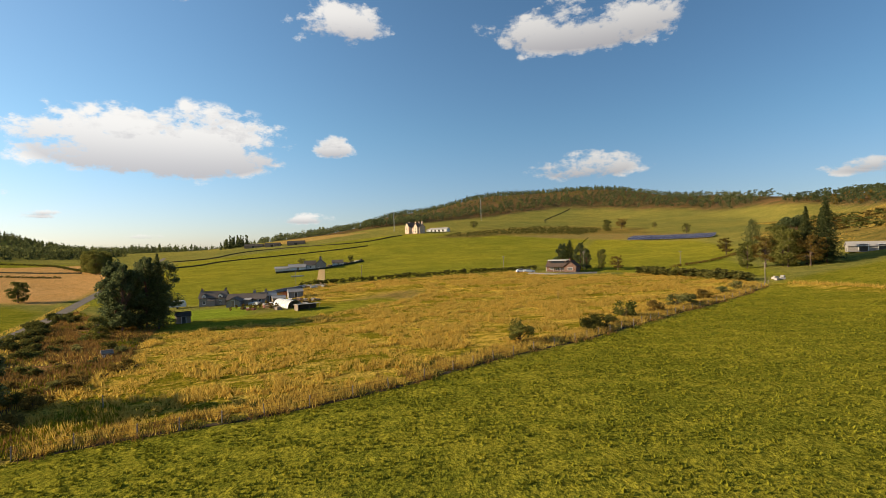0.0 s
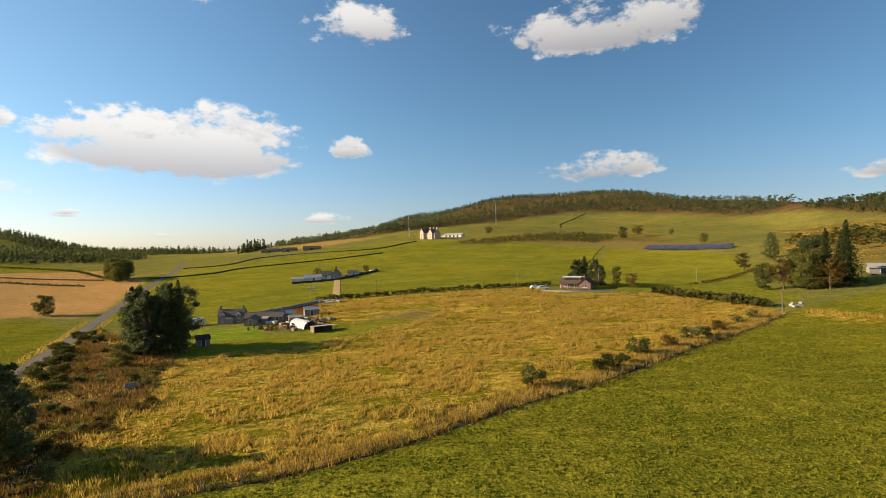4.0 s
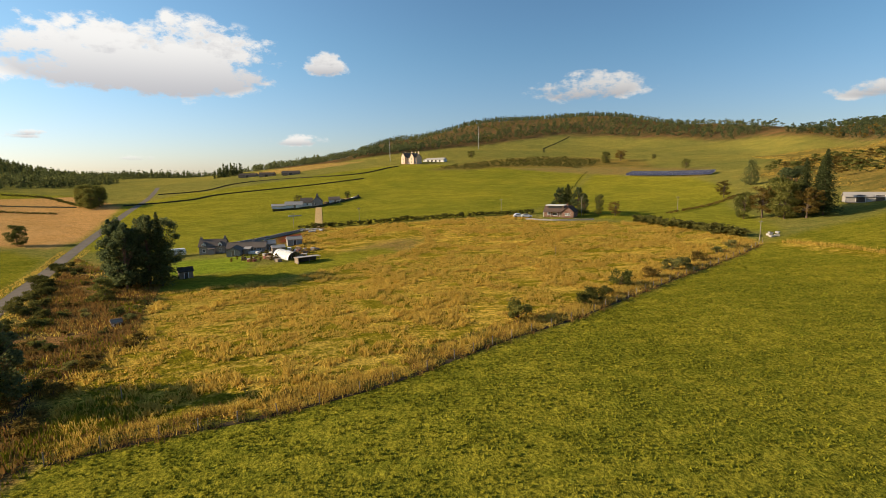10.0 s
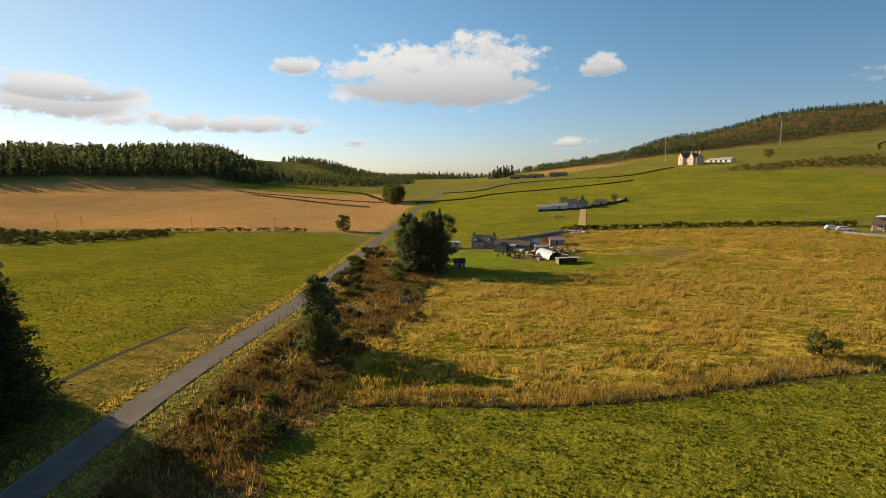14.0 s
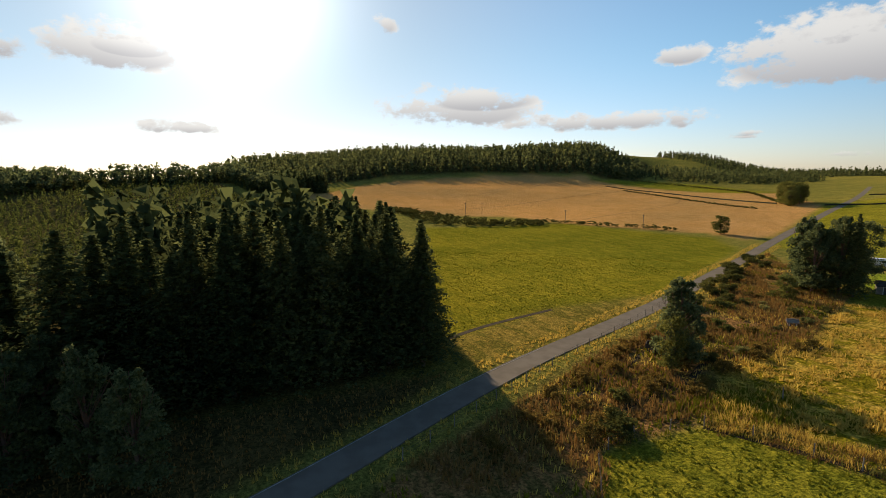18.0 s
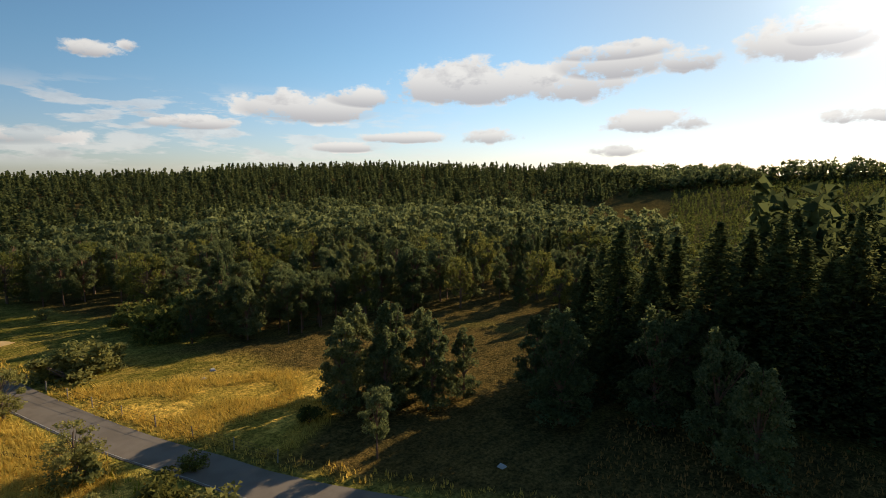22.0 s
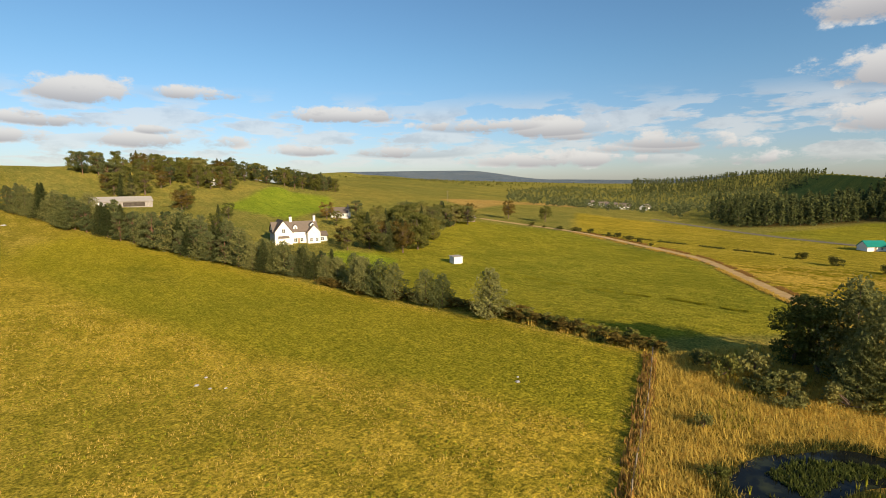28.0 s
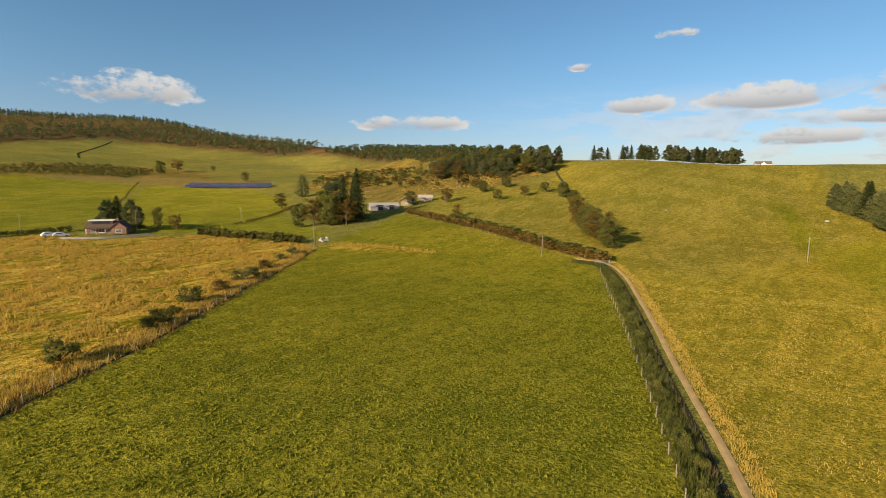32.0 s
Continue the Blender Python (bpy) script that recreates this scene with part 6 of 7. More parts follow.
low_wall([(-66, 170), (-50, 186), (-40, 200)], 1.0, 0.6, "stone", "field_wall", "grey drystone wall behind the cottages")

# ---- farm cottage at the end of the straight track ----
h = House("farm_cottage", "small stone cottage with its dark gable towards the track", "house", -50, 290, heading(-50, 290) - 2)
h.block(-2.8, 0, 2.8, 9, 2.9, 5.6, "stone", "slate", "y").block(-9, 3, -2.8, 8, 2.5, 4.6, "white", "slate").window(-1.0, 0, 1.0, 0.8, 1.1).chimney(0, 0.4, 5.2, 6.7).chimney(0, 8.6, 5.2, 6.7).window(-5.5, 3, 0.9, 1.0, 1.1)
h2 = House("farm_outbuilding", "low white-walled farm outbuilding", "outbuilding", -62, 288, heading(-62, 288) - 4)
h2.block(-5, 0, 4, 4, 2.0, 3.4, "white", "sheet").block(-12, -1, -5, 2, 1.5, 2.3, "white", "sheet").door(0, 0, 0.2, 1.2, 1.7)
h3 = House("farm_outbuilding", "white flat-fronted farm shed beside trees", "outbuilding", -42, 301, heading(-42, 301))
h3.block(-3, 0, 3, 4, 2.3, 3.6, "white", "slate").door(0.5, 0, 0.2)
low_wall([(-71, 276), (-57, 281), (-49, 285), (-37, 306), (-29, 322)], 1.0, 0.6, "shade_stone", "farm_wall", "dark stone wall round the farm cottage yard")
for i in range(14):
    x, y = -47 + i * 1.25, 300 + i * 1.9 + rng.uniform(-1, 3)
    ob = tagged(new("crate", list(CRATES.values())[(i * 5) % 6]), "farmyard clutter beside a stone wall", "crate", "yard clutter")
    ob.matrix_basis = Matrix.LocRotScale((x, y, gz(x, y)), Euler((0, 0, rng.uniform(0, 3))), (rng.uniform(1, 2.4), rng.uniform(1, 2), rng.uniform(0.8, 2)))
trough = House("feed_trough", "pale metal feed trough in green pasture", "trough", -54, 250, 20)
trough.extra("body", Geo().box(-3, -0.5, 0.2, 3, 0.5, 0.7), "metal").extra("leg", Geo().box(-2.6, -0.4, 0, -2.4, 0.4, 0.2), "metal").extra("leg", Geo().box(2.4, -0.4, 0, 2.6, 0.4, 0.2), "metal")

# ---- the pink mansion and its neighbours on the hill ----
h = House("mansion", "tall pinkish harled house with crow gables and chimneys", "house", 4, 572, heading(4, 572) - 42)
h.block(-10, 0, 10, 9, 7.0, 10.5, "pink", "slate").block(-10, -2.5, -4.5, 9.5, 8.2, 12.6, "pink", "slate", "y").block(2.0, -1.5, 7.5, 9, 7.6, 11.6, "pink", "slate", "y")
for x in (-7.2, -2, 0.8, 4.7, 8.6):
    y = -2.5 if x < -4.5 else (-1.5 if 2 < x < 7.5 else 0)
    for z in (1.0, 4.4):
        h.window(x, y, z, 1.2, 1.9)
h.chimney(-9.6, 4.5, 9, 13.6, "pink", 1.2, 1).chimney(0, 4.5, 9.5, 13.4, "pink", 1.4, 1).chimney(9.6, 4.5, 9, 13.4, "pink", 1.2, 1).chimney(4.7, 5, 10.5, 13.4, "pink").door(-0.6, 0, 0.2, 1.2, 2.2)
h = House("long_barn", "long low white-walled barn on the hill", "barn", 32, 586, heading(32, 586) - 30)
h.block(-12, 0, 12, 8, 2.8, 4.6, "white", "sheet").block(-16, 2, -12, 7, 2.2, 3.4, "white", "sheet")
for x in (-8, -3, 2, 7):
    h.door(x, 0, 0.2, 2.2, 2.2, "dark")
for x, y, s, t in ((-180, 600, 20, -20), (-152, 575, 16, -15), (-122, 556, 18, -8)):
    House("farm_shed", "long low dark-roofed farm shed in far pasture", "barn", x, y, heading(x, y) + t).block(-s / 2, 0, s / 2, 9, 2.6, 4.6, "timber", "dark").door(0, 0, 0.2, 3, 2.3, "dark")
for x, y, hh in ((-19, 628, 24), (113, 803, 34)):
    m = thing("mast", "slender pale lattice mast on the hill", "mast", "hill masts", (x, y, gz(x, y) - 0.5))
    g = Geo()
    for k in range(3):
        a = k * 2.094
        g.rod((math.cos(a) * 0.5, math.sin(a) * 0.5, 0), (math.cos(a) * 0.3, math.sin(a) * 0.3, hh), 0.12, 0.1, 4)
    part("leg_frame", g.mesh("leg_frame", M["metal"]), m)
    g = Geo()
    for z in range(1, int(hh), 2):
        p = [Vector((math.cos(k * 2.094), math.sin(k * 2.094), 0)) * (0.5 - 0.2 * z / hh) for k in range(3)]
        for k in range(3):
            g.rod(p[k] + Vector((0, 0, z)), p[(k + 1) % 3] + Vector((0, 0, z + 1)), 0.05, sides=3)
    part("bracing", g.mesh("bracing", M["metal"]), m)
    part("antenna", Geo().rod((0, 0, hh), (0, 0, hh + 3), 0.06).rod((-0.8, 0, hh - 2), (0.8, 0, hh - 2), 0.08).mesh("antenna", M["white"]), m)

# ---- farm behind the big conifers ----
h = House("grey_barn", "low grey-roofed stone barn", "barn", 150, 157, heading(150, 157) + 12)
h.block(-6, 0, 6, 5, 1.9, 3.1, "stone", "sheet").door(-2, 0, 0.2, 2.4, 2.2, "dark").door(3, 0, 0.2, 2.4, 2.2, "dark")
h = House("timber_lodge", "dark timber lodge with steep roof", "house", 161, 155, heading(161, 155) - 20)
h.block(-2.6, 0, 2.6, 5, 2.1, 3.9, "timber", "dark", "y").window(0, 0, 0.9, 1.4, 1.2)
House("grey_barn", "small timber shed among scrub", "shed", 170, 152, heading(170, 152)).block(-3, 0, 3, 4, 2.0, 2.9, "timber", "sheet").door(0, 0, 0.2, 1.0, 1.7)
for i in range(5):
    x, y = 96 + rng.uniform(-3, 3), 126 + rng.uniform(-3, 3)
    ob = tagged(new("stone_block", CRATES["sheet"]), "pale stone block by the field gate", "stone", "gate stones")
    ob.matrix_basis = Matrix.LocRotScale((x, y, gz(x, y)), Euler((0.1, 0, rng.uniform(0, 3))), (0.9, 0.8, 0.7))

# ---- the white house and its barns ----
h = House("white_house", "large white rendered house with slate roof, gables and dormers", "house", 169, -68, heading(169, -68) + 12, 0.5)
h.block(-8, 0, 7, 7, 4.6, 7.6, "white", "slate").block(-8, -2.6, -2.4, 7, 4.8, 8.4, "white", "slate", "y").block(3.0, -1.8, 7.4, 3, 4.2, 6.6, "white", "slate", "y").block(7, 1, 10.5, 5, 2.6, 3.8, "white", "slate")
h.window(-6.3, -2.6, 0.9, 1.1, 1.5).window(-4.2, -2.6, 0.9, 1.1, 1.5).window(-5.2, -2.6, 4.4, 1.3, 1.4).window(-0.8, 0, 0.9, 1.1, 1.4).window(1.4, 0, 0.9, 1.1, 1.4).window(4.2, -1.8, 0.9, 1.0, 1.4).window(6.2, -1.8, 0.9, 1.0, 1.4).window(8.7, 1, 0.9, 1.4, 1.2)
h.dormer(-0.6, 0.6, 4.9, 1.4, 1.2).dormer(5.2, 0.2, 5.6, 1.4, 1.1).chimney(-1.6, 3.5, 7, 9.4, "white").chimney(6.6, 3.5, 7, 9.6, "white").door(0.3, 0, 0.2)
h.extra("bay_window", Geo().box(-6.9, -3.3, 0.2, -3.6, -2.6, 2.7), "white").extra("bay_roof", Geo().slab((-7.1, -3.5, 2.7), (-3.4, -3.5, 2.7), (-3.6, -2.6, 3.4), (-6.9, -2.6, 3.4), 0.08), "slate")
h = House("white_barn", "long low stone barn with pale sheet roof", "barn", 251, -26, heading(251, -26) + 8)
# solid wall; a dark panel paints the shaded inside of the open bay
h.block(-11, 0, 11, 8, 2.6, 4.3, "stone", "sheet").extra("opening", Geo().box(0, -0.05, 0.4, 8, 0.02, 2.2), "dark", "dark panel for the shaded open bay")
for x in (-9, -7, -5):
    h.window(x, 0, 1.0, 1.0, 1.1)
h = House("box_shed", "small white field shelter with flat roof", "shed", 112.4, -92, heading(112, -92) + 30)
h.extra("wall", Geo().box(-1.4, -1.3, 0, 1.4, 1.3, 2.1), "white").extra("roof", Geo().slab((-1.6, -1.5, 2.1), (1.6, -1.5, 2.1), (1.6, 1.5, 2.25), (-1.6, 1.5, 2.25), 0.08), "sheet").door(0.3, -1.3, 0.1, 0.8, 1.7, "trim")
House("timber_hut", "small brown timber hut beside the track", "shed", 182, -158, heading(182, -158) + 20).block(-2.2, 0, 2.2, 3, 2.1, 2.9, "timber", "sheet").door(0, 0, 0.1, 0.9, 1.8, "dark")
House("cottage", "white cottage with grey roof among trees", "house", 214, -106, heading(214, -106) - 15).block(-4, 0, 4, 6, 2.6, 4.8, "white", "slate").window(-2, 0, 0.9, 1, 1.2).window(2, 0, 0.9, 1, 1.2).chimney(3.6, 3, 4.3, 5.8)
House("cottage", "pale gabled cottage deep in woodland", "house", 318, -78, heading(316, -78)).block(-2.6, 0, 2.6, 8, 2.6, 5.0, "white", "slate", "y").window(0, 0, 2.0, 1.0, 1.2)
House("crest_house", "white house with dark roof on the field crest", "house", 324, 46, heading(324, 46) + 12, 1.2).block(-6, 0, 6, 7, 2.7, 5.0, "white", "slate").block(-3, -3, 1, 4, 2.7, 4.6, "white", "slate", "y").window(-4.5, 0, 0.9, 1.2, 1.2).window(4, 0, 0.9, 1.2, 1.2).ob.scale = (0.62, 0.62, 0.62)
for i, (x, y) in enumerate(((300, -470), (322, -480), (345, -500), (372, -515), (280, -480), (400, -560), (330, -520))):
    House("village_house", "far white house in the wooded valley", "house", x, y, heading(x, y) + i * 17).block(-6, 0, 6, 7, 3.2, 6, "white", "slate")

# ---- cabins and log piles where the lane turns ----
h = House("teal_roofed_cabin", "white cabin with bright teal sheet roof", "cabin", 41.5, -203, heading(41, -203) + 40)
h.block(-4.5, 0, 4.5, 6, 2.4, 4.6, "white", "teal").window(2, 0, 0.9, 1.0, 1.1).door(-1, 0, 0.1)
h.ob.scale = (0.7, 0.7, 0.7)
House("grey_cabin", "white gabled cabin with dark roof", "cabin", 36.0, -203, heading(36, -203) + 10).block(-2.6, 0, 2.6, 6, 2.3, 4.4, "white", "dark", "y").window(0, 0, 0.9, 1.2, 1.2).ob.scale = (0.72, 0.72, 0.72)
House("roadside_cottage", "small white gabled cottage beside a green plot", "house", 16.7, -180, heading(17, -180) + 10).block(-1.6, 0, 1.6, 4, 2.0, 3.3, "white", "tile", "y").window(0, 0, 0.8, 0.9, 0.9)
log = Geo().rod((-2, 0, 0), (2, 0, 0), 0.18, 0.16, 7).mesh("log", M["log"])
for x, y, t in ((31, -196, 20), (26, -195, 40), (28.5, -192, 5), (23, -195, 60), (19.5, -187, 10)):
    pile = thing("log_pile", "stack of pale cut logs in the yard", "log pile", "log piles", (x, y, gz(x, y)), t)
    for r in range(4):
        for k in range(6 - r):
            part("log", log, pile).location = (rng.normal(0, 0.1), (k + r * 0.5 - 2.5) * 0.37, 0.18 + r * 0.32)
for i, (x, y) in enumerate(((25, -190), (16, -173), (12, -170), (21, -181), (32, -191))):
    ob = tagged(new("crate", CRATES[("timber", "log", "rust", "white", "dark")[i]]), "yard clutter beside log piles", "crate", "yard clutter")
    ob.matrix_basis = Matrix.LocRotScale((x, y, gz(x, y)), Euler((0, 0, i)), (2.0, 1.5, 1.6))

# ---- parked trailer beside the lane ----
tr = thing("farm_trailer", "small rusty trailer with white drum beside lane", "trailer", "", (-49, 56, gz(-49, 56)), 35)
part("bed", Geo().box(-1.6, -0.9, 0.6, 1.6, 0.9, 0.75).box(-1.6, -0.9, 0.75, -1.5, 0.9, 1.2).box(1.5, -0.9, 0.75, 1.6, 0.9, 1.2).box(-1.5, -0.9, 0.75, 1.5, -0.8, 1.2).box(-1.5, 0.8, 0.75, 1.5, 0.9, 1.2).mesh("bed", M["dark"]), tr)
for k in (-0.98, 0.98):
    part("wheel", Geo().rod((0, k - 0.1, 0.36), (0, k + 0.1, 0.36), 0.36, sides=12).mesh("wheel", M["tyre"]), tr)
part("drawbar", Geo().rod((1.6, 0, 0.6), (2.9, 0, 0.4), 0.05).mesh("drawbar", M["rust"]), tr)
drum = thing("drum", "white plastic drum lying beside the trailer", "drum", "", (-46.6, 55.2, gz(-46.6, 55.2)), 20)
part("shell", Geo().rod((-0.55, 0, 0.32), (0.55, 0, 0.32), 0.32, sides=12).mesh("shell", M["plastic"]), drum)
for k in (-0.3, 0.3):
    part("hoop", Geo().rod((k - 0.03, 0, 0.32), (k + 0.03, 0, 0.32), 0.345, sides=12).mesh("hoop", M["metal"]), drum)

# ---- poles ----
def pole(x, y, h, label, arm=True, r=0.11):
    p = thing("telegraph_pole", label, "pole", "", (x, y, gz(x, y)), rng.uniform(0, 40))
    part("shaft", Geo().rod((0, 0, -0.4), (0, 0, h), r, r * 0.75, 7).mesh("shaft", M["post"]), p)
    if arm:
        part("crossarm", Geo().box(-0.7, -0.06, h - 0.5, 0.7, 0.06, h - 0.38).mesh("crossarm", M["timber"]), p)
        for k in (-0.6, 0, 0.6):
            part("insulator", Geo().rod((k, 0, h - 0.38), (k, 0, h - 0.2), 0.05).mesh("insulator", M["insulator"]), p)


for x, y, h in ((88.5, 122, 5.2), (158.2, 11.1, 6.2), (119.6, 65.6, 5.6), (68.4, 197, 7.5), (107, 196, 6), (-274, 145, 7), (-268, 153, 7), (-210, 169, 7), (-171, 182, 7), (-20, 214, 6), (40, 216, 6), (-46, 210, 6), (190, 150, 6), (265, -210, 8)):
    pole(x, y, h, "weathered wooden telegraph pole in a field")
pole(36.4, 123.4, 2.2, "thin wooden marker post in rough grass", False, 0.06)
pole(-31, 54, 1.6, "short wooden post in rough grass", False, 0.07)

# ---- pond and ditches ----
def pond():
    v = [(15.6, -40.6), (15.0, -38.2), (13.1, -36.4), (10.3, -36.0), (7.4, -36.6), (6.6, -37.8), (7.9, -39.4), (9.0, -41.8), (8.2, -45.0), (6.0, -48.3), (7.6, -50.6), (11.0, -49.6), (13.1, -46.4), (14.8, -43.8)]
    line = smooth_line(v + v[:1], 0.8)[:-1]
    me = bpy.data.meshes.new("pond")
    me.from_pydata([(p.x, p.y, gz(p.x, p.y) + 0.1) for p in line], [], [tuple(range(len(line)))])
    me.materials.append(M["water"])
    tagged(new("pond", me), "dark still pond among reeds", "pond", kind="structure")


pond()
for pts, w in (([(6.0, -49.4), (3.4, -45.4), (0.6, -41.2), (-2, -38.0), (-8.4, -31.4)], 0.7), ([(8, -50), (2, -54), (-3.7, -56.6), (-7.6, -51), (-10, -47)], 0.5), ([(-34, 30), (-37, 36), (-38.5, 42), (-39.5, 50), (-43, 60), (-39, 77)], 0.9), ([(-65, 29.2), (-70.5, 41.6), (-74.6, 57.3)], 1.0)):
    tagged(new("ditch", ribbon("ditch", pts, w, M["mud"], 0.015, 0.1, 0, 1.5, 0.0)), "narrow dark wet ditch through rough grass", "ditch", kind="structure")
for pts, w in (([(-3.5, -79), (1.5, -77.5), (4, -80)], 3.0), ([(-5.5, -87), (-9, -90), (-13, -92)], 2.6)):
    tagged(new("passing_place", ribbon("passing_place", pts, w, M["gravel"], 0.09, 0.15)), "pale gravel passing place beside the lane", "track", kind="structure")
bench = thing("plank_bench", "low pale plank bench beside the pond", "bench", "", (-2.4, -37, gz(-2, -37)), 30)
part("seat", Geo().box(-0.9, -0.2, 0.4, 0.9, 0.2, 0.46).mesh("seat", M["log"]), bench)
for k in (-0.7, 0.7):
    part("leg", Geo().box(k - 0.06, -0.18, 0, k + 0.06, 0.18, 0.4).mesh("leg", M["post"]), bench)

# ---- drystone dykes on the hill ----
for pts in ([(-181, 341), (-150, 366), (-137, 398), (-72, 423), (-36, 441)], [(-200, 430), (-167, 440), (-150, 500), (-49, 476), (-8, 541)], [(185, 690), (218, 799), (284, 890)], [(186, 86), (264, 139)], [(-407, 378), (-317, 369), (-209, 340)]):
    low_wall(pts, 0.8, 0.7, "shade_stone", "stone_dyke", "dark-toned drystone dyke between hill pastures", "stone wall")

# ---- fences ----
POST = Geo().rod((0, 0, -0.3), (0, 0, 1.15), 0.06, 0.055, 6).mesh("post", M["post"])


def strand(pts, r):
    """One unbroken wire of three sides through the points."""
    v, q = [], []
    for i, p in enumerate(pts):
        d = (Vector(pts[min(i + 1, len(pts) - 1)]) - Vector(pts[max(i - 1, 0)])).normalized()
        s = Vector((-d.y, d.x, 0)).normalized() * r
        v += [Vector(p) + s, Vector(p) - s, Vector(p) + Vector((0, 0, r * 1.7))]
        if i:
            o = len(v) - 6
            q += [(o + k, o + (k + 1) % 3, o + 3 + (k + 1) % 3, o + 3 + k) for k in range(3)]
    return Geo().add(v, q).mesh("wire", M["dark"])


def fence(pts, label, step=3.2, wires=(0.35, 0.7, 1.05), wire_r=0.009):
    line = smooth_line(pts, step)
    f = thing("wire_fence", label, "fence")
    for p in line:
        ob = part("post", POST, f)
        ob.location = (p.x, p.y, gz(p.x, p.y))
        ob.rotation_euler = (rng.normal(0, 0.04), rng.normal(0, 0.04), rng.uniform(0, 3))
    for h in wires:
        part("wire", strand([(p.x, p.y, gz(p.x, p.y) + h) for p in line], wire_r), f)


FENCE_A = [(-25, 24), (-32, 31), (-31, 42), (-23, 45), (-13, 47.3), (-2, 52), (5, 57), (13, 63), (23, 69.5), (36, 80), (54, 94.5), (77, 111), (87, 119)]
fence(FENCE_A, "post and wire fence along the green pasture")
# flat strip; the shadow under the fence grass is put into its colour
tagged(new("ditch", ribbon("ditch", FENCE_A[2:], 0.8, M["mud"], 0.02, 0.1, 0.1, 1.5, 0.0)), "flat dark strip for the shaded ditch along the pasture fence", "ditch", kind="structure")
tagged(new("ditch", ribbon("ditch", [(-65, 76), (-52, 46), (-45.5, 30)], 0.7, M["mud"], 0.02, 0.1, 5.4, 2.0, 0.0)), "dark roadside ditch along the lane", "ditch", kind="structure")
fence([(28, 3.6), (38.5, 8.6), (51.6, 14.8), (65.6, 21.6), (87.2, 32.6), (115.6, 47.7)], "post and wire fence beside the farm track")
fence([(124, 52), (131, 88), (146, 139)], "post and wire fence along the hedge", 4.0)
fence([(12, -20), (19, -32), (26, -46), (33, -59)], "post and wire fence between pasture and reeds")
fence([(-38, 14), (-45, 27.5), (-52.4, 42.5), (-58.3, 57), (-68, 79)], "post and wire fence beside the lane")
fence([(-21, -36), (-14, -58), (-9.5, -78), (-6, -98)], "post and wire fence beside the lane", 4.0)
gate = thing("field_gate", "silver tubular field gate beside the track", "gate", "", (122, 50, gz(122, 50)), 105)
for k in range(6):
    part("rail", Geo().rod((-1.7, 0, 0.25 + k * 0.2), (1.7, 0, 0.25 + k * 0.2), 0.025).mesh("rail", M["metal"]), gate)
for k in (-1.75, 1.75):
    part("gate_post", Geo().rod((k, 0, -0.3), (k, 0, 1.5), 0.1).mesh("gate_post", M["post"]), gate)

# ---- tramlines in the stubble, a puddled strip and pale stones ----
for pts in ([(-374, 206), (-420, 262), (-484, 333)], [(-368, 210), (-414, 266), (-478, 337)], [(-300, 150), (-330, 250), (-360, 352)], [(-220, 190), (-250, 290), (-275, 330)]):
    tagged(new("tramline", ribbon("tramline", pts, 0.6, M["tram"], 0.05, 0.08, 0, 6.0, 0.0)), "dark tractor wheel line across stubble", "track", kind="structure")
stone = Geo().add([(-0.5, -0.4, -0.1), (0.55, -0.35, -0.1), (0.45, 0.4, -0.1), (-0.4, 0.45, -0.1), (-0.3, -0.25, 0.3), (0.3, -0.2, 0.38), (0.25, 0.2, 0.34), (-0.22, 0.26, 0.28)], [(3, 2, 1, 0), (4, 5, 6, 7), (0, 1, 5, 4), (1, 2, 6, 5), (2, 3, 7, 6), (3, 0, 4, 7)]).mesh("stone", M["insulator"])
for x, y, s in ((39, -41, 0.6), (40, -42, 0.35), (66, -14, 0.5), (64, -12.5, 0.6), (62, -13.5, 0.45), (61, -15, 0.4), (205, 60, 1.2), (218, 11, 1.5), (-33, -22, 0.8), (-25, -58, 0.7), (-27, -60, 0.9)):
    ob = tagged(new("stone", stone), "pale flat stone lying in the grass", "stone", "field stones")
    ob.matrix_basis = Matrix.LocRotScale((x, y, gz(x, y)), Euler((0, 0, x)), (s, s, s * 0.6))

# ---- grasses ----
def tufts(name, x, y, h, blades, spread, mat, label, width=0.1, category="grass"):
    """Clumps of bent blades in one mesh."""
    n = len(x)
    a = rng.uniform(0, 6.28, (n, blades))
    lean = rng.uniform(0.1, 0.75, (n, blades)) * spread
    hh = (h * rng.uniform(0.55, 1.3, n))[:, None] * rng.uniform(0.6, 1.1, (n, blades))
    bx_, by_ = x[:, None] + rng.normal(0, spread * 0.35, (n, blades)), y[:, None] + rng.normal(0, spread * 0.35, (n, blades))
    z = land(x, y)[:, None] + 0 * hh
    px_, py_ = -np.sin(a) * width, np.cos(a) * width
    v = np.stack([np.stack([bx_ + px_, by_ + py_, z - 0.03], -1), np.stack([bx_ - px_, by_ - py_, z - 0.03], -1), np.stack([bx_ + np.cos(a) * lean, by_ + np.sin(a) * lean, z + hh], -1)], 2)
    tagged(new(name, leaf_mesh(name, v.reshape(-1, 3), M[mat])), label, category, kind="stuff")


def zone(name):
    return [p for n, p in ZONES if n == name]


def drifts(x, y, scale, cut, seed=0.0):
    """Keeps points where a slow noise is high, so that the clumps gather."""
    keep = np.array([noise.noise((a * scale, b * scale, seed)) > cut for a, b in zip(x, y)], bool)
    return x[keep], y[keep]


def near_only(pts, r):
    x, y = pts
    k = x * x + y * y < r * r
    return x[k], y[k]


